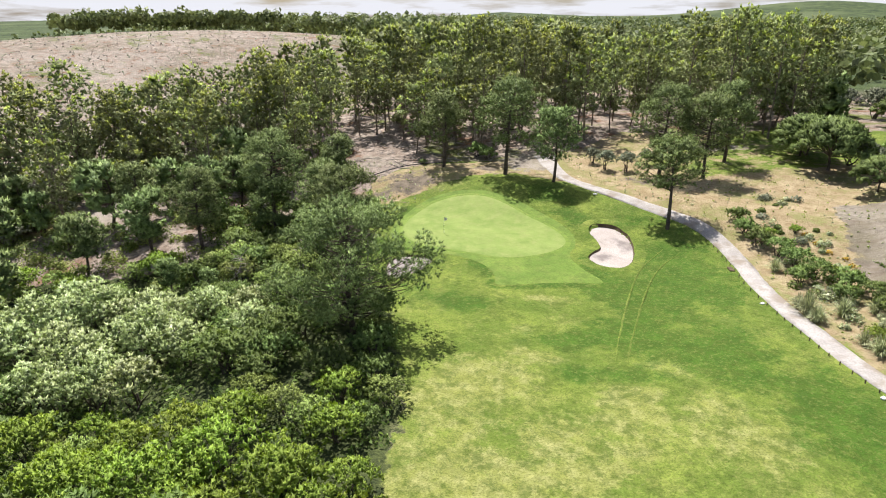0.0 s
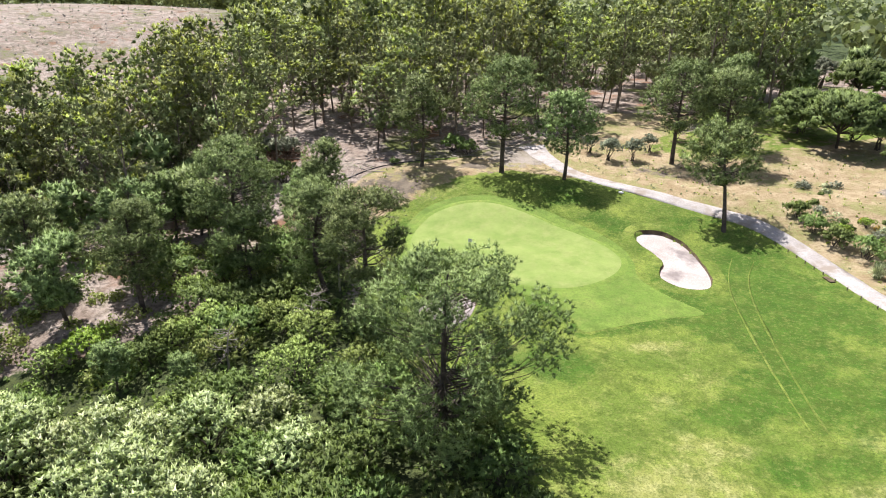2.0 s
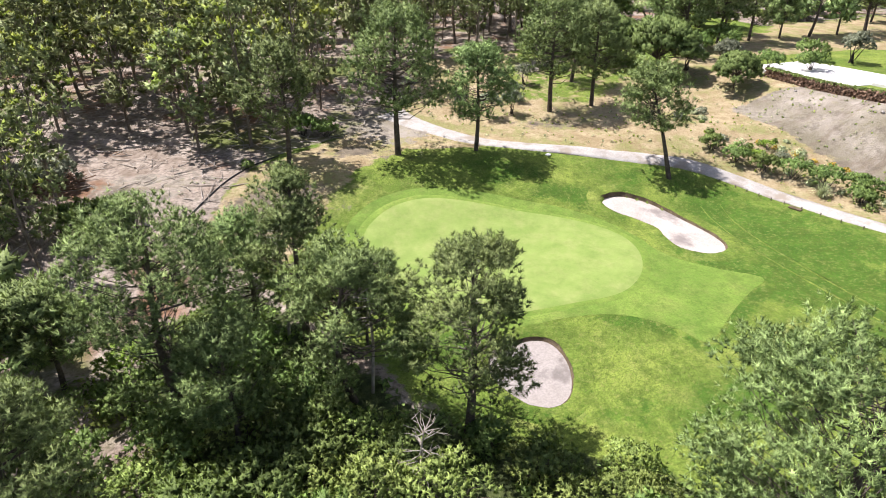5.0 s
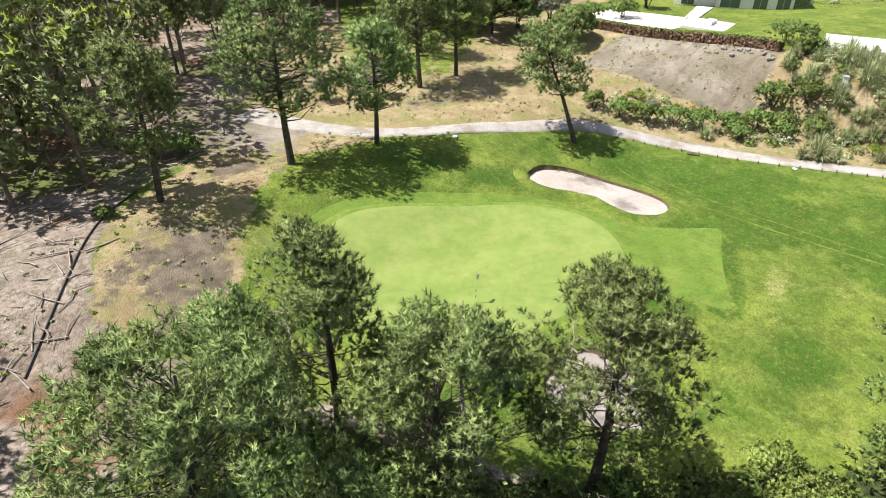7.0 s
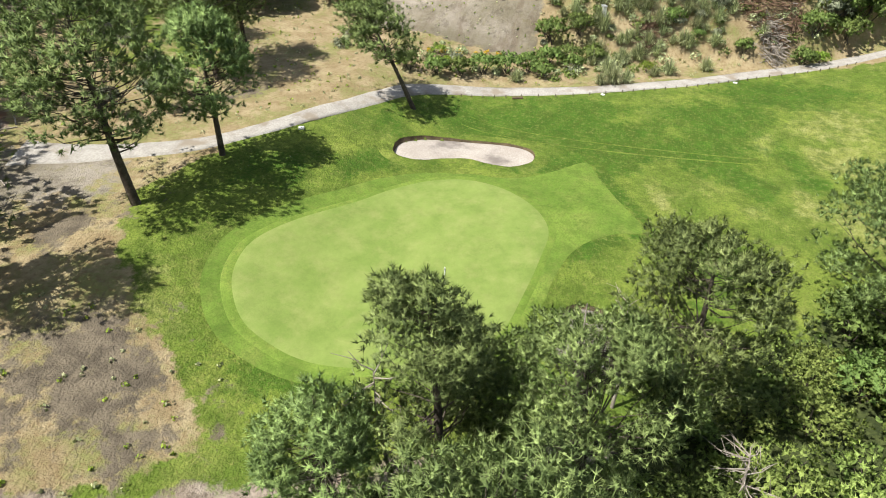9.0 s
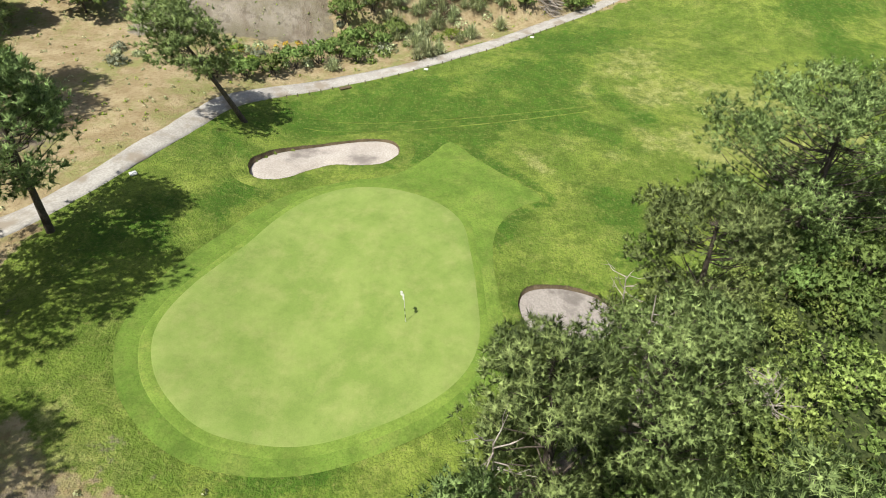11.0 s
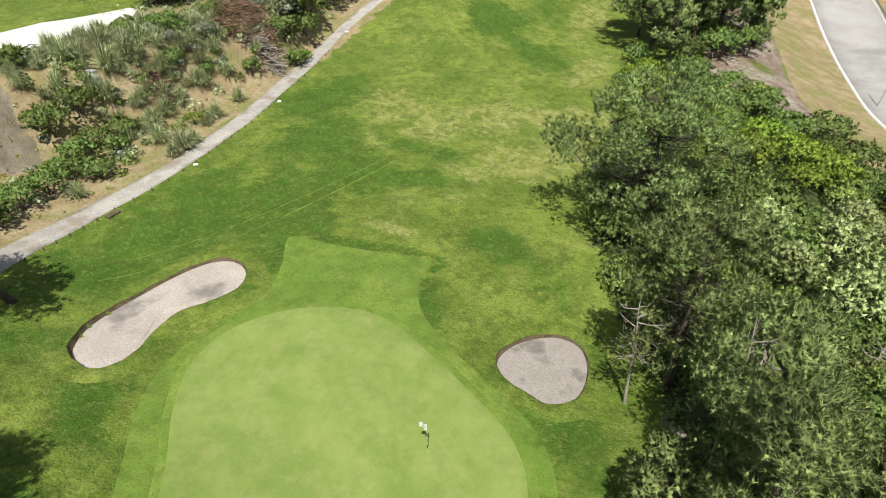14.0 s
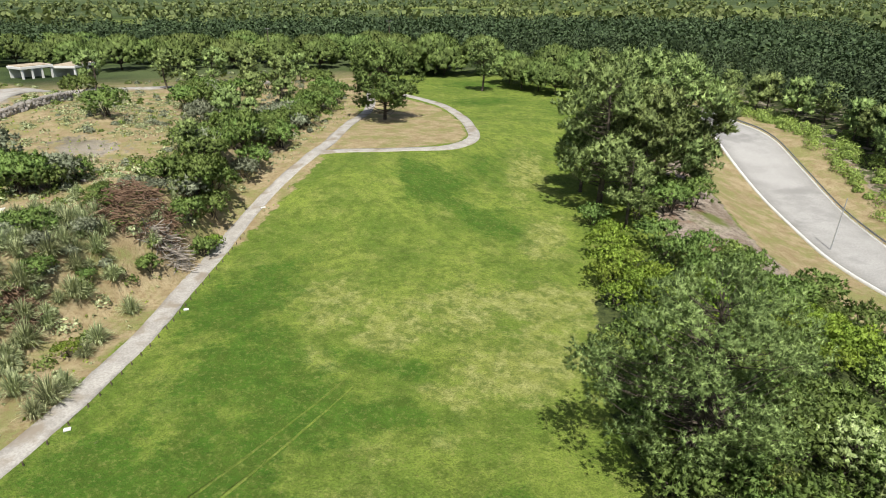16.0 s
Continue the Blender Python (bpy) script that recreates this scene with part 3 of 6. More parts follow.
def pampas(seed, r, h, n=300):
    """A fountain of long arching blades."""
    rng = np.random.default_rng(seed)
    e = new("pampas_clump")
    a = rng.uniform(0, 2 * np.pi, n)
    lean = rng.uniform(0.15, 1.0, n)
    d = np.stack([np.cos(a), np.sin(a), 0 * a], 1)
    side = np.stack([-np.sin(a), np.cos(a), 0 * a], 1)
    b0 = d * rng.uniform(0, 0.25 * r, (n, 1))
    ts = np.array([0, 0.35, 0.7, 1.0])
    hh = h * rng.uniform(0.7, 1.1, n) * (1.15 - 0.55 * lean)
    rr = r * lean * rng.uniform(0.8, 1.1, n)
    pts = [b0 + d * (rr * t ** 1.4)[:, None] + np.array([0, 0, 1.0]) * (hh * (1.75 * t - 1.05 * t * t * (0.6 + 0.7 * lean)))[:, None] for t in ts]
    V = np.concatenate([np.stack([p - side * w, p + side * w], 1) for p, w in zip(pts, (0.02, 0.03, 0.022, 0.004))], 1).reshape(-1, 3)
    k = np.arange(n)[:, None] * 8
    F = np.concatenate([k + [[0, 1, 3, 2]], k + [[2, 3, 5, 4]], k + [[4, 5, 7, 6]]], 0)
    shoot_tint(piece("foliage", V, F, REED_LEAF, e).data, np.tile(rng.uniform(0, 1, n), 3))
    return e


def place(kind, x, y, size=1.0, turn=None, sink=0.0, tall=None, dz=0.0):
    """A copy of a plant, standing on the ground."""
    PLACED.append(1)
    a = (len(PLACED) * 137.5) % 360 if turn is None else turn
    m = pose(x, y, float(lie(x, y)) - sink + dz, 0, 0, a) @ Matrix.Diagonal((size, size, tall or size, 1))
    return copy_thing(kind, m)


PLACED = []


# ---- the lie of the land ----
def sm(a, b, v):
    t = np.clip((np.asarray(v, float) - a) / (b - a), 0, 1)
    return t * t * (3 - 2 * t)


def bump(x, y, cx, cy, rx, ry, turn=0.0):
    c, s = np.cos(turn), np.sin(turn)
    u, v = (x - cx) * c + (y - cy) * s, -(x - cx) * s + (y - cy) * c
    return np.exp(-((u / rx) ** 2) - (v / ry) ** 2)


def lie(x, y):
    """Height of the ground."""
    x, y = np.asarray(x, float), np.asarray(y, float)
    z = -0.7 + 3.5 * sm(80, 98, y) + 3.0 * sm(98, 140, y)
    z += 0.9 * sm(26, 42, x) * sm(100, 80, y)
    b = x + 0.1 * (y - 80) - 0.6 * np.maximum(0, 54 - y)
    rise = 3.5 * sm(80, 98, y) + 3.0 * sm(98, 140, y) + 0.6 * sm(80, 105, y)
    z += ((6.3 - rise) * sm(50, 57 + 0.165 * np.maximum(0, y - 80), b) + 1.5 * sm(60, 95, b) * sm(92, 66, y)) * sm(132, 116, y) * sm(12, 42, y)
    z += 3.9 * sm(48, 20, y) * sm(36, 60, x) - 0.8 * sm(12, -15, y) * sm(30, 58, x)
    d = -0.914 * (x - 2) - 0.404 * (y - 62)
    z -= 5.6 * sm(6, 28, d) * sm(72, 30, y) * sm(-65, -25, y)
    z -= 1.1 * bump(x, y, -1, 62, 6, 8)
    z += 0.6 * bump(x, y, 9, 76, 14, 11)
    far = np.hypot(x - 10, y - 60)
    z = z + 15.5 * bump(x, y, -215, 235, 150, 85, 0.75) * sm(110, 200, far) - 7 * bump(x, y, -120, 175, 70, 50, 0.75)
    z = z + 16 * sm(380, 900, far) * sm(0.5, 0.82, (y - 60) / far) * (0.75 + 0.25 * np.sin(x / 260 + 1.2) * np.cos(y / 310)) 
    z = z + 56 * bump(x, y, 150, 2650, 360, 500) + 20 * bump(x, y, -960, 2430, 190, 300) + 16 * bump(x, y, -500, 2700, 2200, 500) + 30 * bump(x, y, 2200, 2200, 900, 900) + 20 * bump(x, y, -2300, 2000, 700, 600, 0.9)
    z = z - 6 * sm(150, 500, far) * sm(0.1, -0.4, (y - 60) / far)
    return z


def spline(points, step=0.6):
    """A smooth line through points (Catmull-Rom), closed if the first point ends it."""
    P = np.array(points, float)
    closed = np.allclose(P[0], P[-1])
    Q = np.vstack([P[-2], P, P[1]]) if closed else np.vstack([2 * P[0] - P[1], P, 2 * P[-1] - P[-2]])
    out = []
    for a, b, c, d in zip(Q, Q[1:], Q[2:], Q[3:]):
        n = max(2, int(np.hypot(*(c - b)) / step))
        t = np.linspace(0, 1, n, endpoint=False)[:, None]
        out.append(0.5 * (2 * b + (c - a) * t + (2 * a - 5 * b + 4 * c - d) * t**2 + (3 * b - a - 3 * c + d) * t**3))
    return np.vstack(out + ([] if closed else [P[-1:]]))


def inside(x, y, poly):
    x, y = np.asarray(x, float), np.asarray(y, float)
    hit = np.zeros(x.shape, bool)
    for (x0, y0), (x1, y1) in zip(poly, np.roll(poly, -1, 0)):
        cross = (y0 > y) != (y1 > y)
        hit ^= cross & (x < (x1 - x0) * (y - y0) / (y1 - y0 + 1e-12) + x0)
    return hit


def gap_to(x, y, line):
    """Distance to a line of points."""
    d = np.full(np.shape(x), 1e9)
    for px, py in line:
        d = np.minimum(d, (x - px) ** 2 + (y - py) ** 2)
    return np.sqrt(d)


GREEN_EDGE = spline([(1.8, 89.5), (5.1, 88.3), (9.3, 85.9), (12.6, 84.2), (15.5, 82.0), (16.8, 79.3), (16.3, 75.9), (14.2, 72.8), (11.2, 71.0), (7.4, 70.9), (3.2, 71.2),
                     (-0.3, 71.7), (-2.8, 73.0), (-4.6, 75.2), (-5.8, 78.2), (-6.4, 81.5), (-6.1, 84.3), (-5.2, 86.6), (-3.0, 88.6), (-0.6, 89.5), (1.8, 89.5)], 0.4)
APRON_EDGE = spline([(1.6, 91.3), (5.8, 90.1), (10.4, 87.6), (14.2, 85.4), (17.0, 82.6), (18.2, 79.0), (18.3, 76.6), (19.2, 74.4), (21.2, 72.3), (24.0, 69.9), (21.6, 68.5),
                     (18.9, 67.0), (16.4, 65.4), (13.9, 64.0), (12.8, 66.0), (10.9, 67.9), (8.6, 69.0), (5.3, 69.6), (2.3, 69.7), (-1.1, 70.3), (-3.8, 71.8), (-5.9, 74.4),
                     (-7.3, 77.9), (-8.0, 81.5), (-7.8, 85.0), (-6.6, 87.9), (-4.0, 90.2), (-1.2, 91.2), (1.6, 91.3)], 0.4)
BUNKER_R = spline([(20.9, 86.9), (22.6, 86.0), (23.8, 84.6), (24.8, 82.3), (25.5, 79.0), (25.4, 76.1), (24.2, 74.6), (22.3, 74.6), (20.9, 75.8), (20.6, 77.8), (21.1, 80.0),
                   (20.5, 81.8), (19.1, 83.6), (18.3, 85.2), (18.8, 86.6), (20.9, 86.9)], 0.35)
BUNKER_L = spline([(3.7, 68.0), (4.1, 66.7), (3.9, 64.9), (2.9, 63.0), (1.4, 62.4), (0.1, 63.2), (-0.9, 64.8), (-1.3, 66.6), (-0.6, 68.1), (1.2, 68.6), (2.7, 68.6), (3.7, 68.0)], 0.35)
PATH_LINE = spline([(3.2, 112.0), (5.6, 107.2), (9.6, 101.4), (13.6, 98.0), (19.2, 95.1), (25.2, 92.5), (30.8, 89.9), (34.6, 86.0), (37.3, 80.8), (39.2, 75.0), (41.5, 70.0), (44.3, 65.0),
                    (47.4, 59.9), (51.3, 54.6), (54.8, 49.6), (59.4, 42.9), (63.1, 36.0), (66.4, 27.9), (68.7, 22.4), (73.1, 13.9), (82.0, 0.3), (92, -16), (112, -38)], 0.6)
LOOP_LINE = spline([(69.2, 19.8), (66.4, 16.2), (61.0, 11.6), (57.1, 6.4), (56.3, 1.2), (58.1, -5.2), (65.1, -13.9), (72.6, -21.1), (80.7, -27.2), (87.9, -30.6), (94.6, -33.1), (104, -36)], 0.6)
ROAD_L = spline([(-34, 24), (-22, 16.5), (-10, 6.5), (-3.5, 0.3), (1.3, -4.9), (5.1, -10.2), (9.9, -18.6), (15.9, -29.4), (23.4, -41.5), (30.8, -53.6), (37, -60.5), (47, -66), (62, -69)], 1.2)
ROAD_R = spline([(-40, 15.5), (-28, 7), (-17, -1.5), (-9.5, -7.5), (-4.5, -13.5), (-1.6, -17.8), (3.4, -27.6), (8.7, -37.4), (13.9, -46.2), (20.6, -57), (27.5, -64.5), (38, -72.5), (60, -77)], 1.2)
DIRT_ROAD = spline([(112, 58), (120, 49), (128, 42), (146, 28), (160, 15.5), (157, 2), (148, -18), (138, -34)], 1.5)

# ground sheet, fine in the middle and widening to the horizon
def lines(lo, hi, step, reach, grow=1.17):
    mid = np.arange(lo, hi + step / 2, step)
    out, s, side = [], step, 0.0
    while side < reach:
        s *= grow
        side += s
        out.append(side)
    out = np.array(out)
    return np.concatenate([lo - out[::-1], mid, mid[-1] + out])


GX, GY = np.meshgrid(lines(-56, 96, 0.75, 4400), lines(-40, 128, 0.75, 4400), indexing="ij")
GZ = lie(GX, GY)
for ring in (BUNKER_R, BUNKER_L):
    GZ = GZ - 0.9 * inside(GX, GY, ring)
nx, ny = GX.shape
ii, jj = np.meshgrid(np.arange(nx - 1), np.arange(ny - 1), indexing="ij")
gi = ii * ny + jj
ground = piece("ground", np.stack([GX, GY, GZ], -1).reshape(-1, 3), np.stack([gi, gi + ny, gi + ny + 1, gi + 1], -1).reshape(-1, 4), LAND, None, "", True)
tagged(ground, "rolling golf course ground with patchy green grass, dry soil and litter", "ground", kind="structure")

far_d = np.hypot(GX - 10, GY - 60)
west = -0.914 * (GX - 2) - 0.404 * (GY - 62)
FOREST_EDGE = np.array([(-9, 70), (-13, 78), (-17.5, 86), (-19.5, 89), (-14.5, 99.5), (-12, 102), (-2, 107), (2, 113), (8, 118), (12, 132), (60, 140), (140, 150), (140, 420), (-420, 420), (-420, 20),
                        (-60, 10), (-20, 22), (8, 26), (17, 30), (19, 33), (15, 42), (8, 50), (3.5, 56), (-2, 60), (-6, 64)])
SOUTH_WOOD = np.array([(19, 31), (24, 24), (31, 14), (37, 4), (44, -10), (54, -28), (66, -50), (80, -75), (50, -98), (30.8, -53.6), (15.9, -29.4), (5.1, -10.2), (-10, 6.5), (-34, 24), (-20, 30)])
EAST = np.array([(3, 113), (7, 105), (12, 99.4), (20, 95.4), (30, 91), (36, 85.5), (39.5, 77), (43, 69), (48, 61), (55, 49), (60, 36), (65, 24), (80, 2), (130, -60), (400, -60), (400, 150), (140, 150), (60, 140), (12, 132)])
z_forest = np.maximum(inside(GX, GY, FOREST_EDGE), inside(GX, GY, SOUTH_WOOD) * (west > 4)).astype(float)
east_in = inside(GX, GY, EAST).astype(float)
z_dry = np.maximum(east_in, inside(GX, GY, np.array([(-14.5, 99), (-19.5, 89.5), (-17, 86), (-13.2, 83.4), (-11.2, 85.4), (-9.2, 88.6), (-6.6, 93.2), (-4, 96.4), (2, 100), (10, 98.5), (12, 100), (6, 108), (2, 112), (-4, 106)])))
z_dry = np.maximum(z_dry, inside(GX, GY, np.array([(67.5, 18.5), (62, 11.5), (58.5, 5), (57.5, 0), (60, -6), (67, -14), (74, -20.5), (82, -26), (94, -30), (98, -24), (84, -3), (70, 17)])))
z_dry = np.maximum(z_dry, (gap_to(GX, GY, ROAD_L[::3]) < 11) * (west > 8))
z_dry = np.maximum(z_dry, gap_to(GX, GY, ROAD_R[::3]) < 8)
# second fairway beyond the umbrella pine, the lawn round the house
lawn = np.maximum(inside(GX, GY, np.array([(24, 124), (20, 113), (30, 109), (40, 116), (60, 128), (90, 140), (90, 160), (40, 150)])), inside(GX, GY, np.array([(59.5, 111), (60.3, 95), (59.6, 82), (62, 77), (67, 64), (80, 56), (106, 78), (110, 102), (92, 122), (68, 122)])))
z_dry = z_dry * (1 - lawn * np.where(GX < 50, 0.62, 1.0))
z_forest = z_forest * (1 - lawn)
BEYOND = np.array([(-60, 22), (-28, 2), (-17, -7), (-8, -19), (-3, -32), (8, -52), (24, -76), (40, -110), (90, -100), (122, -84), (150, -100), (260, -160), (600, -600), (-500, -600), (-500, 20)])
z_forest = np.maximum(z_forest * (1 - (gap_to(GX, GY, ROAD_L[::3]) < 11) * (west > 2) * (GY < 25)), inside(GX, GY, BEYOND) * (gap_to(GX, GY, ROAD_R[::3]) > 7))
b_line = GX + 0.1 * (GY - 80)
z_dirt = ((b_line > 49) & (GX < 59.0 + 0.02 * (GY - 80)) & (GY > 80) & (GY < 103)).astype(float) * 0.9
z_dirt = np.maximum(z_dirt, 0.9 * bump(GX, GY, 86.5, 45, 6.5, 4.5))
z_dirt = np.maximum(z_dirt, 0.95 * np.exp(-(gap_to(GX, GY, DIRT_ROAD[::3]) / 4.0) ** 4))
z_dirt = np.maximum(z_dirt, 1.0 * bump(GX, GY, -50, 64, 4, 8, 0.4))
z_dirt = np.maximum(z_dirt, 0.75 * bump(GX, GY, -24, 97, 7, 5))
z_dirt = np.maximum(z_dirt, 1.0 * bump(GX, GY, 1.8, 107.5, 5, 6.5, 0.3))
z_dirt = np.maximum(z_dirt, 0.85 * bump(GX, GY, 30, 126, 7, 2.5, 0.4))
CLEAR_YAW = np.degrees(np.arctan2(37 - GX, GY - 7))
CLEAR_D = np.hypot(GX - 37, GY - 7)
cut = np.maximum(sm(41, 46, CLEAR_YAW) * sm(122, 135, CLEAR_D), sm(33, 38, CLEAR_YAW) * sm(155, 170, CLEAR_D)) * sm(95, 80, CLEAR_YAW) * sm(480, 400, CLEAR_D)
bare = bump(GX, GY, -215, 235, 170, 95, 0.75)
z_dirt = np.maximum(z_dirt, cut * 0.5)
z_wood = sm(150, 190, far_d) * (1 - cut)
fields = np.clip(bump(GX, GY, 430, -660, 150, 60, 0.9) + bump(GX, GY, 250, -900, 200, 120, 0.5) + bump(GX, GY, 760, -820, 220, 90, 0.9) + 0.8 * bump(GX, GY, 640, -300, 120, 50, 1.2), 0, 1)
z_wood, z_forest = z_wood * (1 - fields), z_forest * (1 - fields)
z_lush = np.zeros_like(GX)
for cx, cy, rx, ry, a, k in ((35, 58.5, 4, 3, 0.3, 0.9), (27.3, 57.5, 4, 2.2, 0.2, 1.0), (26.4, 50.5, 1.8, 1.6, 0, 0.9), (29.6, 52, 2, 1.4, 0.2, 0.9), (48.5, 20, 5, 4, -0.3, 1.0), (25, 67.2, 4, 2.5, 0, 0.9), (35.7, 71, 3, 5, 0.2, 0.9), (12.6, 58, 3, 1.5, 0.1, 0.8), (45, 52, 4.5, 9, 0.5, 0.95), (37, 59, 5, 6, 0.4, 0.9), (30, 60, 5, 4.5, 0.3, 1.0), (29, 67, 4.5, 6, 0.2, 0.95), (32, 74, 5.5, 8, 0.2, 1.0), (30, 81, 4, 7, 0.35, 0.95), (24.5, 55.5, 4.5, 2.0, 0.2, 0.9), (31, 52.6, 3.5, 1.5, 0.2, 0.7),
                          (11.4, 58.7, 4.5, 1.8, 0.2, 0.9), (50.5, 17.5, 6, 5, -0.3, 1.0), (38.5, 21, 6, 4, -0.3, 0.85), (22.3, 72, 1.8, 3, -0.5, 1.0), (-2.5, 69, 5, 2.0, -0.3, 0.9), (5.5, 60, 3, 2, 0, 0.6),
                          (-8.5, 84, 2, 5, 0.2, 0.7), (48, 5, 4, 8, 0.3, 0.6), (76, -38, 9, 5, 0.9, 0.8), (94, -58, 10, 7, 0.9, 0.8), (24, 90, 5, 3, -0.4, 0.7), (10, 93, 6, 2.5, -0.4, 0.7), (16, 87.5, 5, 2.5, -0.5, 0.8), (27.2, 77, 1.6, 7, 0.0, 0.8)):
    z_lush = np.maximum(z_lush, k * bump(GX, GY, cx, cy, rx * 1.15, ry * 1.15, a))
z_pale = np.zeros_like(GX)
for cx, cy, rx, ry, a, k in ((37, 49.5, 2.5, 3, 0.4, 0.8), (31, 48.5, 3.5, 2.2, 0.3, 0.9), (22.5, 51.8, 3, 1.6, 0.2, 0.85), (18.3, 44, 3.5, 4, 0.4, 1.0), (20.2, 63.6, 3, 1.2, 0.3, 0.8), (29, 40, 5, 6, 0.4, 0.8), (26, 36, 5, 4, 0.4, 0.9), (20, 33, 3, 5, 0.4, 0.9), (40.8, 46.5, 4, 5, 0.5, 0.7), (33.5, 45.5, 5, 4.5, 0.4, 0.75), (33, 54, 3, 1.6, 0.2, 0.6), (20, 46, 5.5, 4.5, 0.4, 0.95), (21.5, 63.5, 3, 1.4, 0.4, 0.6), (22.6, 35.5, 3, 7, 0.5, 0.9), (20, 55.5, 3, 2, 0.2, 0.5), (31, 20.5, 3, 8, 0.4, 0.9), (44, 2, 3.5, 12, 0.45, 0.9),
                          (9, 57, 3, 3, 0, 0.5), (23, 59.5, 3, 1.6, 0.3, 0.5), (37, 64, 2, 4, 0.5, 0.4), (-8, 92, 5, 3, 0.3, 0.7), (1.5, 62, 3, 1.2, 0, 0.5), (16, 41, 3, 4, 0.4, 0.7)):
    z_pale = np.maximum(z_pale, k * bump(GX, GY, cx, cy, rx, ry, a))
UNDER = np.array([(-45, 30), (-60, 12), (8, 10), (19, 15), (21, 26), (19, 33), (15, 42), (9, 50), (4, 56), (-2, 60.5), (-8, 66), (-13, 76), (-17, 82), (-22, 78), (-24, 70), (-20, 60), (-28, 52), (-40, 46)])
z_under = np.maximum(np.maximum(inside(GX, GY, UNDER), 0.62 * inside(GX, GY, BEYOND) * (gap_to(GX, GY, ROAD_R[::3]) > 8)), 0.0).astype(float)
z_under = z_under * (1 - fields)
z_pale = np.maximum(z_pale, 0.75 * fields)
z_soil = np.zeros_like(GX)
for cx, cy, rx, ry, a, k in ((-13, 91, 5.5, 6.5, 0, 0.72), (-10.6, 91.6, 1.7, 3.8, -0.45, 0.95), (-14.8, 86.6, 1.6, 2.4, -0.5, 0.85), (-12.0, 83.6, 1.5, 1.2, 0, 0.6), (-3.0, 100.5, 6, 3, -0.2, 0.7), (22, 103.5, 7, 3, -0.3, 0.5)):
    z_soil = np.maximum(z_soil, k * bump(GX, GY, cx, cy, rx, ry, a))


def soft(m, times_over=2):
    for _ in range(times_over):
        p = np.pad(m, 1, mode="edge")
        m = (p[1:-1, 1:-1] * 2 + p[:-2, 1:-1] + p[2:, 1:-1] + p[1:-1, :-2] + p[1:-1, 2:]) / 6
    return m


z_forest, z_dry, z_dirt, z_under, z_soil = [soft(m) for m in (z_forest, z_dry, z_dirt, z_under, z_soil)]
neck = 0.95 * np.exp(-(gap_to(GX, GY, APRON_EDGE[::2]) / 1.5) ** 2) * (1 - inside(GX, GY, APRON_EDGE)) * sm(77, 72, GY) * sm(6, 10, GX)
z_lush = np.maximum(z_lush, neck)
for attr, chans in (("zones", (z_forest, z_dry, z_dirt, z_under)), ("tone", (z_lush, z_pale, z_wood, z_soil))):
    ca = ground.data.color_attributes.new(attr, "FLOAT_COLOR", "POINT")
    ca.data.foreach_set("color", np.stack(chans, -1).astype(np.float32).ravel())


def sheet(name, edge, material, lift, label, category, rings=14, dome=0.0, hole=None):
    """A mown area draped over the ground inside a closed edge, thick at its rim."""
    e = np.asarray(edge)
    c = e.mean(0)
    V, n = [], len(e)
    o = c + (e - c) * 1.012
    V.append(np.column_stack([o, lie(o[:, 0], o[:, 1]) + lift - 0.05]))
    for k in range(rings):
        f = 1 - k / rings
        p = c + (e - c) * f
        if k == 0:
            p = e
        V.append(np.column_stack([p, lie(p[:, 0], p[:, 1]) + lift + dome * (1 - f**2)]))
    V.append(np.array([[c[0], c[1], float(lie(*c)) + lift + dome]]))
    F = []
    for k in range(rings):
        for i in range(n):
            j = (i + 1) % n
            F.append((k * n + i, k * n + j, (k + 1) * n + j, (k + 1) * n + i))
    for i in range(n):
        F.append((rings * n + i, rings * n + (i + 1) % n, (rings + 1) * n))
    ob = piece(name, np.concatenate(V), F, material, None, "", True)
    return tagged(ob, label, category, kind="structure")


# the apron is not star-shaped: fill it as a fine grid cut to its edge
def cut_sheet(name, edge, material, lift, label, category, step=0.45):
    e = np.asarray(edge)
    bm = bmesh.new()
    vs = [bm.verts.new((x, y, 0)) for x, y in e]
    face = bm.faces.new(vs)
    lo, hi = e.min(0), e.max(0)
    for axis in (0, 1):
        for v in np.arange(lo[axis] + step, hi[axis], step * 2):
            co = [0, 0, 0]
            co[axis] = v
            no = [0, 0, 0]
            no[axis] = 1
            bmesh.ops.bisect_plane(bm, geom=bm.verts[:] + bm.edges[:] + bm.faces[:], plane_co=co, plane_no=no)
    bmesh.ops.triangulate(bm, faces=bm.faces[:])
    for f in bm.faces:
        if f.normal.z < 0:
            f.normal_flip()
        f.smooth = True
    for v in bm.verts:
        v.co.z = float(lie(v.co.x, v.co.y)) + (0.01 if v.is_boundary else lift)
    return tagged(part(name, bm, material), label, category, kind="structure")


cut_sheet("apron", APRON_EDGE, APRON, 0.045, "closely mown bright green apron round the putting green", "lawn")
fringe_edge = GREEN_EDGE.mean(0) + (GREEN_EDGE - GREEN_EDGE.mean(0)) * 1.055
sheet("fringe", fringe_edge, FRINGE, 0.08, "yellow-green fringe cut round the putting green", "lawn")
sheet("putting_green", GREEN_EDGE, GREEN, 0.105, "smooth pale green putting surface", "putting green")


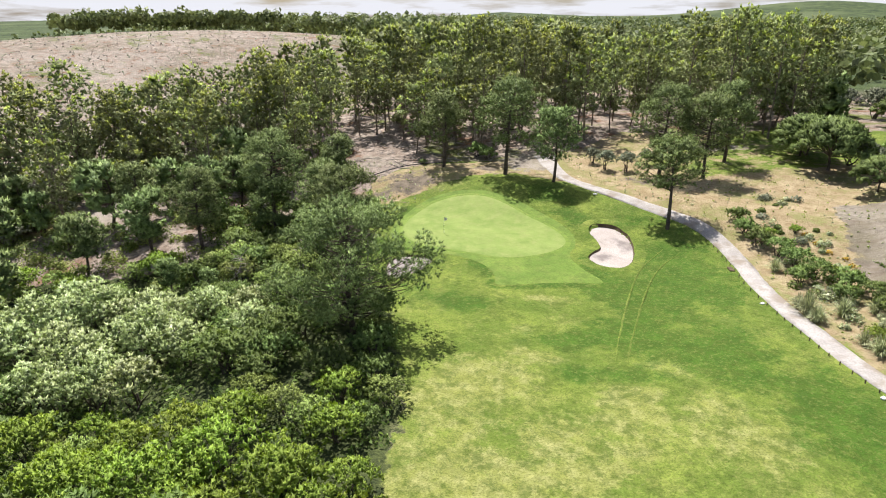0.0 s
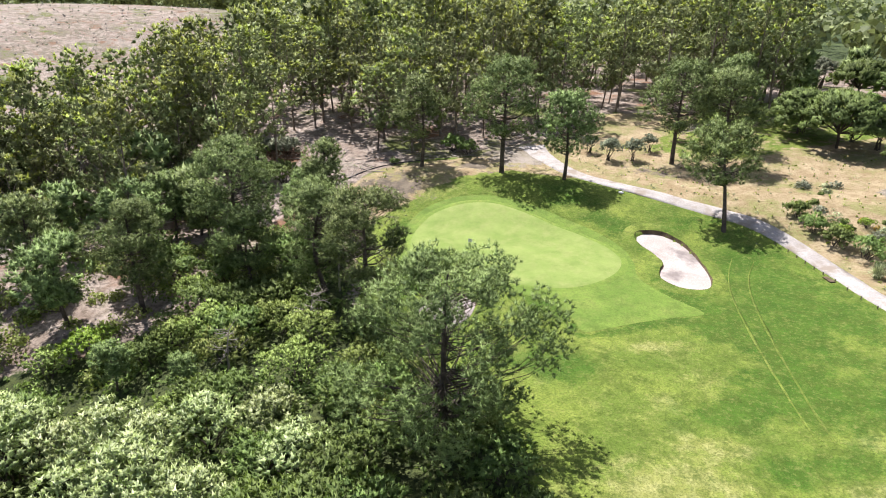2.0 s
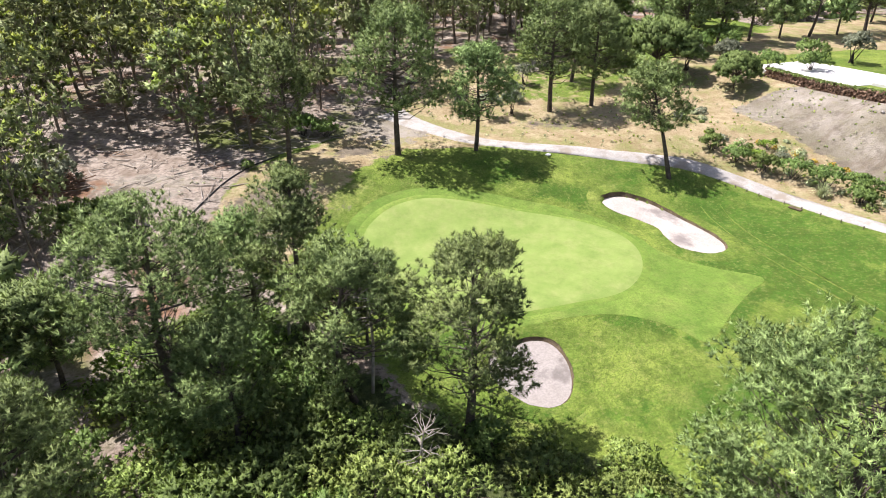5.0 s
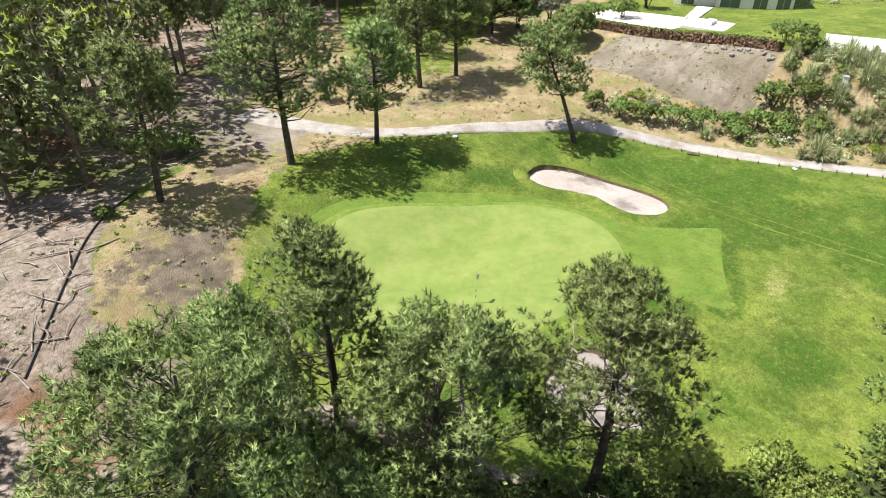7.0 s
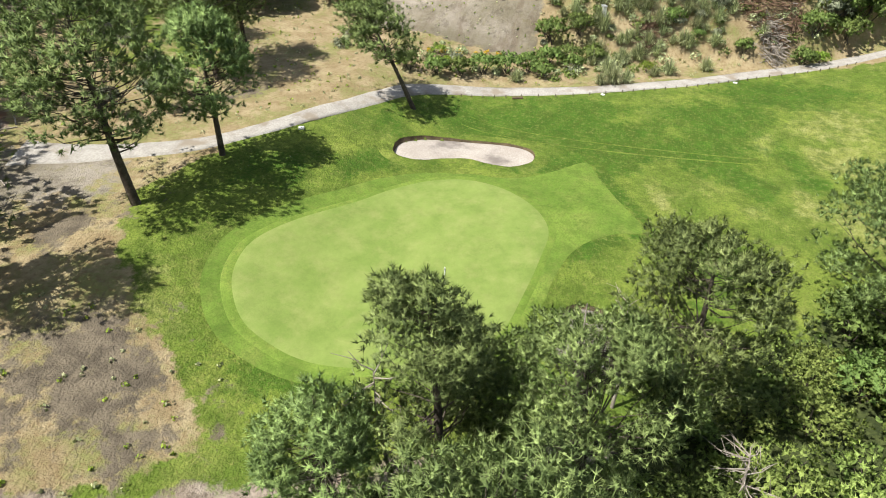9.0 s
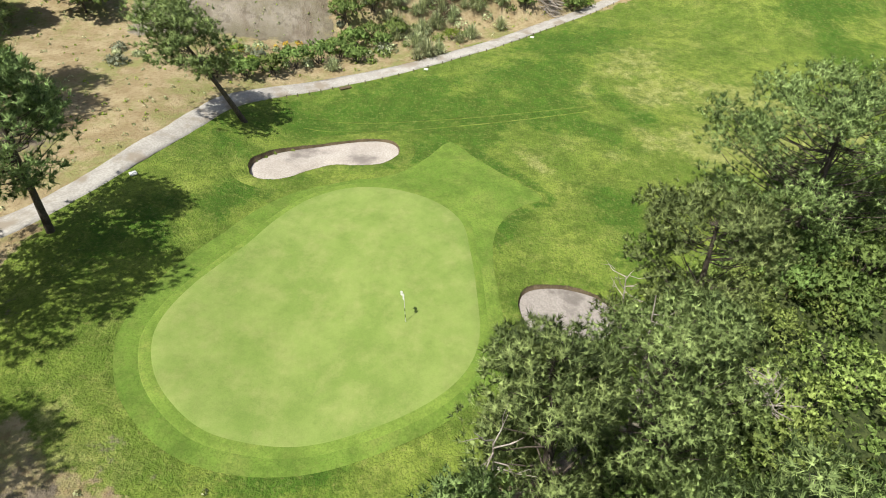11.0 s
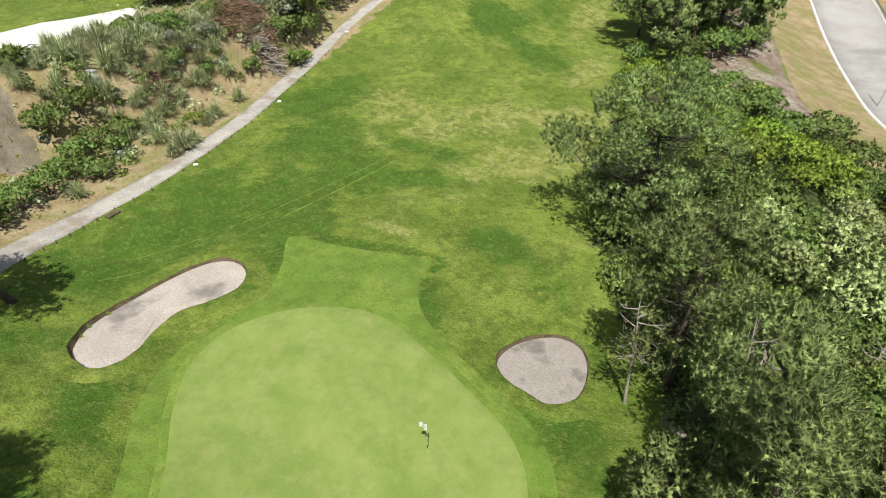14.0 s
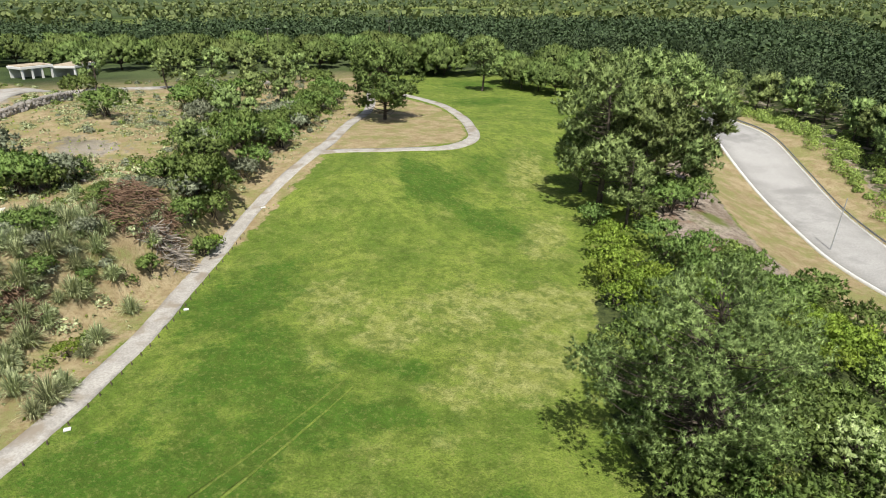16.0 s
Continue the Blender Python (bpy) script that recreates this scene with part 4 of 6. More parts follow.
def bunker(name, edge, depth, label, sand=SAND):
    """Turf collar, eroded earth lip and a raked bowl of sand."""
    e = np.asarray(edge)
    c = e.mean(0)
    n = len(e)
    rng = np.random.default_rng(len(name))
    t = np.roll(e, -1, 0) - np.roll(e, 1, 0)
    nr = unit(np.column_stack([t[:, 1], -t[:, 0]]))
    if np.mean(((e - c) * nr).sum(1)) < 0:
        nr = -nr
    z = lie(e[:, 0], e[:, 1])
    wob = 0.04 * np.sin(np.arange(n) * 0.9) + rng.normal(size=n) * 0.02

    def ring(off, zz):
        p = e + nr * np.asarray(off).reshape(-1, 1)
        return np.column_stack([p, zz])

    def band(rows):
        V = np.concatenate(rows)
        F = [(k * n + i, k * n + (i + 1) % n, (k + 1) * n + (i + 1) % n, (k + 1) * n + i) for k in range(len(rows) - 1) for i in range(n)]
        return V, F

    def at(off):
        p = e + nr * off
        return lie(p[:, 0], p[:, 1])

    base = root(name, c[0], c[1], 0, label, "bunker", kind="structure")
    base.matrix_world = pose(0, 0, 0)
    V, F = band([ring(1.5, at(1.5) - 0.05), ring(1.3, at(1.3) + 0.03), ring(0.7, at(0.7) + 0.07), ring(0.1 + wob, z + 0.10), ring(wob, z + 0.04)])
    col = piece("collar", V, F, LAND, base, "grassy rim", True)
    for attr in ("zones", "tone"):
        ca = col.data.color_attributes.new(attr, "FLOAT_COLOR", "POINT")
        ca.data.foreach_set("color", np.tile(np.array([0.0 if attr == "zones" else 0.35, 0, 0, 0], np.float32), len(V)))
    # the lip is highest where the ground is highest
    rel = (z - z.min()) / max(1e-6, z.max() - z.min())
    lip = depth * (0.35 + 0.65 * rel)
    V, F = band([ring(0.02 + wob, z + 0.07), ring(-0.03 + wob, z - lip * 0.5), ring(-0.10, z - lip)])
    piece("lip", V, F, EARTH, base, "crumbling dark earth lip", True)
    V, F = band([ring(-0.04, z - lip - 0.02), ring(-0.5, z - lip - 0.05)])
    rows = [V[:n], V[n:]]
    inner = e - nr * 0.5
    for f in (0.75, 0.5, 0.25, 0.08):
        p = c + (inner - c) * f
        zz = np.mean(z - lip) * (1 - f) + (z - lip) * f - depth * 0.22 * (1 - f * f)
        rows.append(np.column_stack([p, zz + rng.normal(size=n) * 0.012]))
    V, F = band(rows)
    k = (len(rows) - 1) * n
    F.append(tuple(range(k, k + n)))
    piece("sand", V, F, sand, base, "sand with damp grey patches", True)
    return base


bunker("bunker_east", BUNKER_R, 0.42, "long kidney-shaped sand bunker with a dark lip")
bunker("bunker_west", BUNKER_L, 0.24, "rounded sand bunker with grey damp sand", DAMP_SAND)


def ribbon(name, line, width, material, lift, label, category, seed=1, rag=0.12):
    L = np.asarray(line)
    t = unit(np.gradient(L, axis=0))
    nrm = np.column_stack([-t[:, 1], t[:, 0]])
    rng = np.random.default_rng(seed)
    n = len(L)
    w = np.broadcast_to(width, n) / 2
    rows = []
    cols = (-1.06, -1.0, -0.5, 0.0, 0.5, 1.0, 1.06)
    for cfr in cols:
        rg = np.convolve(rng.normal(size=n + 4), np.ones(5) / 5, "valid") * rag if abs(cfr) >= 1 else 0
        p = L + nrm * ((w * cfr + rg * np.sign(cfr))[:, None])
        up = lift * (1.0 if abs(cfr) < 1.03 else -1.2) + 0.02 * (1 - cfr * cfr)
        rows.append(np.column_stack([p, lie(p[:, 0], p[:, 1]) + up]))
    V = np.stack(rows, 1).reshape(-1, 3)
    m = len(cols)
    i, j = np.meshgrid(np.arange(n - 1), np.arange(m - 1), indexing="ij")
    a = i * m + j
    ob = piece(name, V, np.stack([a, a + 1, a + m + 1, a + m], -1).reshape(-1, 4), material, None, "", True)
    return tagged(ob, label, category, kind="structure")


wid = 1.95 + 2.1 * np.exp(-np.arange(len(PATH_LINE)) / 9.0)
ribbon("path", PATH_LINE, wid, GRAVEL, 0.075, "pale gravel cart path beside the fairway", "path", 3)
ribbon("path_loop", LOOP_LINE, 2.0, GRAVEL, 0.08, "pale gravel cart path looping to the tees", "path", 4)
for pts in ([(29.0, 53.5), (28.3, 58.0), (27.6, 64.0), (27.0, 71.0), (26.9, 75.5), (27.4, 79.5), (28.2, 83.0)], [(29.9, 53.9), (29.4, 58.5), (28.9, 64.5), (28.6, 71.0), (28.7, 76.0), (29.3, 79.6), (30.2, 82.5)]):
    trk = ribbon("tyre_track", spline(pts, 0.5), 0.15, LAND, 0.015, "pale worn tyre track across the rough grass", "tyre track", 9, 0.10)
    for attr, tint in (("zones", (0, 0, 0, 0)), ("tone", (0.0, 0.15, 0, 0))):
        ca = trk.data.color_attributes.new(attr, "FLOAT_COLOR", "POINT")
        ca.data.foreach_set("color", np.tile(np.array(tint, np.float32), len(trk.data.vertices)))
ia = np.linspace(0, 1, 110)
res = lambda P: np.column_stack([np.interp(ia, np.linspace(0, 1, len(P)), P[:, k]) for k in (0, 1)])
RL, RR = res(ROAD_L), res(ROAD_R)
rows = [np.column_stack([p, lie(p[:, 0], p[:, 1]) + dz]) for f, dz in ((0, -0.1), (0.0, 0.10), (0.25, 0.14), (0.5, 0.15), (0.75, 0.14), (1, 0.10), (1, -0.1)) for p in [RL + (RR - RL) * f]]
V = np.stack(rows, 1).reshape(-1, 3)
i, j = np.meshgrid(np.arange(109), np.arange(6), indexing="ij")
a = i * 7 + j
tagged(piece("road", V, np.stack([a, a + 7, a + 8, a + 1], -1).reshape(-1, 4), TARMAC, None, "", True), "worn pale grey tarmac road curving downhill", "road", kind="structure")


def kerb_strip(name, line, w, h, material, label, inward):
    L = np.asarray(line)
    t = unit(np.gradient(L, axis=0))
    nrm = np.column_stack([-t[:, 1], t[:, 0]]) * inward
    z = lie(L[:, 0], L[:, 1])
    rows = []
    for off, dz in ((0, -0.1), (0, h), (w, h), (w, -0.1)):
        p = L + nrm * off
        rows.append(np.column_stack([p, z + dz]))
    V = np.stack(rows, 1).reshape(-1, 3)
    n = len(L)
    i, j = np.meshgrid(np.arange(n - 1), np.arange(3), indexing="ij")
    a = i * 4 + j
    return tagged(piece(name, V, np.stack([a, a + 1, a + 5, a + 4], -1).reshape(-1, 4), material), label, "kerb", kind="structure")


kerb_strip("kerb", RL, 0.4, 0.25, KERB, "white painted concrete kerb along the road", 1)
kerb_strip("kerb_far", RR, 0.3, 0.22, KERB, "weathered concrete kerb under the guard rail", -1)


# ---- trees and shrubs ----
def park(ob, label, category, group=""):
    """The first of a kind: tagged, to be copied."""
    tagged(ob, label, category, group)
    MASTERS.append(ob)
    return ob


MASTERS = []
# near pines, each of its own shape
for x, y, h, r, low, cl, per, seed in ((6.2, 48.0, 12.8, 7.0, 0.22, 200, 22, 11), (-4.5, 61.9, 12.8, 4.3, 0.26, 105, 21, 12), (-10.3, 66.0, 10.8, 4.3, 0.24, 115, 22, 13), (-12.4, 71.8, 13.0, 3.1, 0.28, 85, 21, 14),
                                       (-20.2, 67.9, 13.6, 5.3, 0.25, 140, 22, 15), (-25.9, 59.6, 10.8, 3.8, 0.25, 90, 21, 16), (-15.8, 75.0, 9.5, 3.0, 0.2, 75, 21, 18), (-17.2, 64.2, 9.0, 2.8, 0.3, 60, 20, 19)):
    ob = tagged(pine(seed, h, r, low, 0.4, cl, 27, PINE_LEAF, tuft=0.165, count=15, wide=0.22, puff=0.95, lobed=0.3), "bushy maritime pine with clumped green needles", "pine tree", "pines at the fairway edge")
    ob.matrix_world = pose(x, y, float(lie(x, y)) - 0.1, 0, 0, seed * 47)
PINES = [park(pine(21 + k, h, r, low, 0.4, cl, 13, PINE_LEAF, tuft=0.29, count=9, wide=0.34, joints=3, sides=3, puff=1.0, full=0.6, lobed=0.3), "bushy maritime pine with clumped grey-green needles", "pine tree", "pines round the course")
         for k, (h, r, low, cl, per) in enumerate(((13.5, 5.0, 0.22, 105, 13), (12.5, 4.2, 0.24, 90, 13), (12.0, 3.6, 0.28, 75, 13), (9.0, 3.2, 0.2, 65, 13)))]
FAR_PINES = [park(pine(26 + k, h, r, 0.24, 0.4, 60, 4, PINE_LEAF, tuft=0.58, count=5, wide=0.5, joints=3, sides=3, full=0.75), "bushy green pine standing in the wood", "pine tree", "pines in the woods")
             for k, (h, r) in enumerate(((12.5, 4.4), (9.5, 3.4)))]
TALL_PINES = [park(pine(31 + k, h, r, low, 0.3, cl, 15, PINE_LEAF, lean, tuft=0.22, count=14, wide=0.25, puff=1.05, lobed=0.15), "tall pine with a bare dark trunk and airy crown", "pine tree", "pines beside the cart path")
              for k, (h, r, low, cl, lean) in enumerate(((15.0, 6.0, 0.36, 145, (0.3, 1.0)), (11.4, 4.1, 0.34, 100, (-0.1, -0.4)), (11.6, 4.1, 0.48, 95, (-1.0, 4.9)), (12.2, 3.7, 0.36, 85, (0.3, 0.0))))]
GUMS = [park(gum(51 + k, h, r, n, 0.41), "tall eucalyptus with a thin trunk and olive foliage", "eucalyptus tree", "eucalyptus wood")
        for k, (h, r, n) in enumerate(((20, 4.6, 290), (17, 4.0, 250), (22, 5.0, 330), (15, 3.4, 200)))]
FAR_GUMS = [park(gum(61 + k, h, r, n, 0.66), "tall eucalyptus with olive foliage deep in the wood", "eucalyptus tree", "eucalyptus wood") for k, (h, r, n) in enumerate(((20, 4.4, 130), (17, 4.0, 115)))]
BRIGHT = [park(shrub(71 + k, r, h, BUSH_LEAF, n, 0.16, l), "dense bright green acacia shrub", "shrub", "bright shrubs") for k, (r, h, n, l) in enumerate(((2.9, 3.6, 1900, 28), (2.3, 3.0, 1400, 22)))]
THICKET = [park(shrub(76 + k, r, h, THICKET_LEAF, n, 0.12, l), "dull green thicket shrub below the pines", "shrub", "thicket shrubs") for k, (r, h, n, l) in enumerate(((2.8, 3.3, 2600, 30), (2.2, 2.7, 1900, 24)))]
DEEP = [park(shrub(81 + k, r, h, DEEP_LEAF, n, 0.18, l), "dark green rounded shrub beside the pines", "shrub", "dark shrubs") for k, (r, h, n, l) in enumerate(((2.5, 3.3, 1450, 23), (1.6, 2.1, 900, 15)))]
SILVER = [park(shrub(91 + k, r, h, SILVER_LEAF, n, 0.2, l), "broad bush with pale silvery leaves", "shrub", "silver-leaved bushes") for k, (r, h, n, l) in enumerate(((3.5, 6.2, 2100, 22), (2.9, 5.2, 1550, 18)))]
OLIVES = [park(shrub(101, 1.5, 3.4, OLIVE_LEAF, 1300, 0.16, 9, 6, "olive_tree"), "small gnarled olive tree with grey-green leaves", "olive tree", "olive trees")]
REEDS = [park(pampas(111, 1.5, 1.9, 210), "clump of arching pampas grass", "pampas grass", "pampas clumps"), park(pampas(112, 1.1, 1.5, 190), "clump of arching pampas grass", "pampas grass", "pampas clumps")]
UMBRELLAS = [park(umbrella(121 + k, h, r, l, n, sz), "umbrella pine with a dense domed crown", "umbrella pine", "umbrella pines") for k, (h, r, l, n, sz) in enumerate(((6.5, 4.6, 44, 1100, 0.36), (7.4, 5.5, 46, 520, 0.66)))]
SCRUB = [park(shrub(131, 2.5, 3.3, DEEP_LEAF, 1500, 0.21, 18), "dark green scrub bush on dry ground", "shrub", "scrub bushes"), park(shrub(132, 2.3, 2.6, OLIVE_LEAF, 1300, 0.21, 15), "grey-green scrub bush on dry ground", "shrub", "scrub bushes"),
         park(shrub(133, 2.4, 2.8, BUSH_LEAF, 1400, 0.21, 16), "light green scrub bush on dry ground", "shrub", "scrub bushes")]

# further pines along the west edge of the fairway and in the wood
for k, x, y, s, t in ((3, -31.5, 56.5, 1.0, 200), (2, -29.5, 64.5, 0.85, 100), (3, -36, 50, 0.9, 20), (1, -38.5, 60.5, 0.8, 80), (3, -21.5, 50.5, 0.5, 0), (3, -15.0, 50.5, 0.42, 50), (3, -8.6, 71.0, 0.62, 50), (3, -33, 74, 0.9, 10), (3, -27.5, 72.5, 0.9, 70),
                      (0, 30.5, 6.0, 1.36, 70), (0, 31.5, -5.5, 1.42, 10), (0, 25.5, -4.0, 1.42, 200), (1, 25.5, 3.5, 1.3, 90), (1, 22.0, -9.5, 1.3, 140), (2, 38.5, -12, 1.0, 140), (2, 24.5, 11.5, 0.8, 290), (1, 33, -17, 0.95, 30), (3, 21.5, -9, 0.9, 0), (0, 29, -12, 1.2, 120), (1, 35.0, 2.0, 0.9, 60),
                      (3, 44, -30, 1.0, 60), (2, 50, -42, 0.9, 120), (1, 58, -56, 0.9, 200)):
    place(PINES[k], x, y, s, t, 0.1)
# pines beside the path
for k, x, y, s, t in ((0, 0.8, 98.7, 1.0, 0), (1, 9.3, 97.5, 1.0, 0), (2, 27.9, 87.9, 1.0, 0), (3, -10.7, 99.1, 1.0, 90), (0, 23.4, 107.7, 0.93, 0), (1, 29.9, 108.4, 1.12, 200), (3, 32, 118, 1.05, 10)):
    place(TALL_PINES[k], x, y, s, t, 0.1)
for k, x, y, s in ((0, 47.0, 118.8, 1.3), (0, 43.1, 125.1, 1.1), (0, 52.5, 108.0, 0.8), (1, 115, -70, 1.55), (1, 104, -78, 1.45), (1, 78, -74, 1.3), (1, 127, -64, 1.5), (1, 68, -70, 1.2)):
    place(UMBRELLAS[k], x, y, s)
far_umb = np.random.default_rng(5)
for row, step in ((0, 12.5), (1, 13.5), (2, 15.0)):
    line = spline([(268, 6), (226, -20), (194, -33), (170, -58), (140, -66), (112, -67)], step)
    for x, y in line:
        place(UMBRELLAS[1], x + row * 11 + far_umb.normal() * 2.0, y - row * 13 + far_umb.normal() * 2.0, far_umb.uniform(1.2, 1.55), None, 1.1)
lone = tagged(pine(141, 14.5, 6.8, 0.2, 0.5, 190, 13, UMBRELLA_LEAF, tuft=0.36, count=9, wide=0.34, puff=1.1, full=0.65, lobed=0.12), "round-crowned pine standing in the loop of the path", "pine tree")
lone.matrix_world = pose(80.6, -8.0, float(lie(80.6, -8.0)) - 0.1, 0, 0, 20)
place(PINES[1], 85.5, -50, 1.0, 20, 0.1)
for x, y, s in ((80, -60, 1.0), (74, -58, 0.95), (68, -55, 0.9), (87, -66, 1.1), (62, -56, 0.8)):
    place(UMBRELLAS[1], x, y, s)
for x, y, s in ((14.8, 107.6, 1.0), (18.1, 108.0, 0.95), (12.0, 110.5, 0.8), (24.6, 118.5, 0.9), (20.5, 112.5, 0.8), (79.0, 112.5, 1.5), (51.7, 173.5, 1.9), (58.4, 172.8, 2.0), (78, 58.8, 1.9), (86, 61, 1.5), (52, 118, 1.4), (57, 116, 1.3)):
    place(OLIVES[0], x, y, s)

# bright and silver bushes under the drone's way, dark shrubs under the pines
for k, x, y, s in ((0, 14.0, 29.0, 1.0), (1, 14.2, 34.6, 0.95), (0, 9.4, 28.6, 1.05), (0, 6.0, 25.0, 1.0), (0, -0.4, 24.0, 1.1), (1, 18.0, 31.0, 0.8), (0, 5.0, 29.5, 0.95), (0, -10, 27, 1.1), (1, 17.5, 27.5, 0.9),
                   (1, 12.2, 25, 0.9), (1, 0.5, 28.5, 0.9), (0, 20.6, 25.5, 1.0), (1, 11.5, 38.6, 0.9), (0, -18, 24, 1.1), (1, -5.5, 30.0, 0.8), (0, -16.5, 57.0, 1.05), (1, -11, 58.4, 1.1), (0, -7.6, 57.0, 1.0), (1, -2.6, 58.0, 0.8),
                   (1, -2.1, 54.4, 0.9), (0, -6.7, 52.5, 1.0), (0, -13.5, 54.0, 1.0), (1, -19.5, 55.5, 1.0), (1, -16.9, 65.0, 1.0), (1, -22.4, 62.4, 0.9), (1, -10.7, 62.6, 0.8), (0, 22.6, 21.5, 1.0), (1, 20.4, 28.0, 0.9), (1, 24.8, 16.2, 0.9),
                   (1, 20.0, 24.0, 0.9), (1, -24.0, 72.5, 0.8), (0, -26, 53, 0.9), (1, -33, 46, 1.0), (0, -40, 44, 1.0), (1, -27, 30, 1.2)):
    place(THICKET[k] if -24 < x < 0 and y > 51 else BRIGHT[k], x, y, s, None, 0.15)
for k, x, y, s in ((0, -27, 38.0, 1.0), (0, -22.6, 42.2, 1.0), (1, -16.2, 44.0, 1.0), (0, -15.5, 35.0, 1.0), (1, -6.0, 33.8, 0.95), (1, -6.2, 39.4, 0.9), (0, -11.2, 40.0, 1.0), (1, -1.6, 43.0, 0.8), (1, -9.5, 45.6, 0.85), (1, -20.5, 37, 1.0),
                   (0, -33, 36, 1.0), (0, -10.8, 33.6, 0.9), (1, -5.2, 46.5, 0.75)):
    place(SILVER[k], x, y, s, None, 0.2)
for k, x, y, s in ((0, -0.2, 38.8, 1.15), (0, 8.5, 40.8, 0.9), (0, 6.2, 51.6, 0.95), (1, 8.2, 48.6, 0.9), (0, 1.0, 51.5, 0.85), (0, 3.4, 40.5, 1.0), (0, -1.2, 49.5, 1.0), (1, -3.8, 60.6, 0.9), (0, -8.8, 60.2, 0.8), (0, -14, 61.5, 1.0), (0, -19.5, 60.0, 1.0),
                   (0, -13.2, 66.3, 0.9), (0, -20.5, 64.6, 1.0), (0, -25.5, 64.6, 0.9), (1, -16.5, 73.5, 1.0), (0, -20.0, 73.6, 0.9), (0, -27.8, 66.8, 0.9), (0, 19.6, 15.2, 1.15), (0, 22.5, 2.2, 1.3), (0, 24.5, -1.0, 1.35), (0, 21.0, -3.5, 1.3), (0, 27.5, 1.5, 1.3), (0, 24.6, 6.8, 1.1), (0, 28.5, 12.6, 0.9), (0, 15.4, 19.4, 1.1),
                   (0, 9.6, 17.6, 1.2), (0, 3.4, 12.6, 1.2), (0, -1.6, 15.2, 1.2), (0, -7.5, 18.5, 1.2), (0, 5.4, 20.6, 1.2), (0, -3.0, 21, 1.1), (0, 12, 22, 1.1), (0, -13, 21, 1.2), (0, 15, 13.8, 0.9), (1, -5.8, 6.0 + 8, 1.0), (1, -8.2, 107.6, 1.2), (1, -5.6, 106.4, 1.0),
                   (1, -14.8, 99.2, 0.5), (0, -32, 68, 0.8), (0, -44, 54, 1.0), (0, -36, 72, 0.9), (0, 15, 36.5, 0.6), (0, -12.5, 49, 0.9)):
    place(DEEP[k], x, y, s, None, 0.15)
for x, y, s_ in ((2.2, 53.9, 0.75), (1.1, 51.5, 0.75), (2.7, 56.2, 0.75), (0.9, 54.5, 0.75), (8.8, 35.2, 0.85), (15.0, 40.0, 0.85), (5.7, 35.6, 0.85), (11.7, 34.9, 0.85)):
    place(THICKET[1], x, y, s_, None, 0.15)
# hedge-like shrubs and pampas between path and bank
for k, x, y, s in ((1, 35.8, 91.6, 0.9), (1, 37.0, 88.8, 0.95), (1, 38.6, 86.4, 1.0), (0, 40.9, 84.2, 0.75), (0, 42.6, 81.8, 0.8), (0, 44.4, 79.4, 0.75), (1, 43.0, 77.6, 0.9), (1, 47.3, 77.8, 1.1), (0, 49.5, 75.6, 0.7), (0, 52.3, 78.6, 0.95), (0, 53.4, 75.2, 0.85),
                   (1, 50.5, 72.6, 1.0), (1, 46.8, 74.6, 0.9), (0, 61.6, 80.6, 0.95), (0, 63.8, 83.0, 0.9), (1, 58.5, 78.4, 1.1), (0, 60.6, 47.2, 0.95), (1, 57.2, 48.2, 1.0), (1, 54.8, 55.4, 0.8), (0, 66.4, 40.6, 1.05), (0, 62.5, 43.2, 1.0), (0, 70.2, 36.5, 1.1),
                   (0, 73.6, 31.0, 1.0), (0, 77, 24, 1.1), (0, 82, 18.5, 1.15), (0, 86.5, 12.4, 1.2), (0, 92, 3, 1.2), (0, 98, -5, 1.3), (0, 104, -13, 1.3), (0, 84, 23, 1.1), (0, 66, 46, 0.9), (0, 61.4, 55.6, 0.7), (0, 60.4, 62, 0.8), (1, 100, 35, 1.4), (1, 62.3, 66, 1.0), (0, 72, 56, 0.9), (0, 74, 52, 0.8),
                   (0, 118, 10, 1.5), (0, 122, 7, 1.4), (0, 127, 3, 1.4), (0, 146, 18, 1.5), (0, 110, -20, 1.4), (0, 120, -28, 1.6), (0, 128, -18, 1.5), (0, 136, -6, 1.3)):
    place(DEEP[k] if x < 64 and y > 45 else SCRUB[0], x, y, s, None, 0.12)
for x, y, s in ((48.5, 66.0, 0.5), (39.5, 88.4, 0.45), (46.2, 80.6, 0.5), (42.5, 90.2, 0.4), (58.2, 46.2, 0.55)):
    place(BRIGHT[1], x, y, s, None, 0.1)
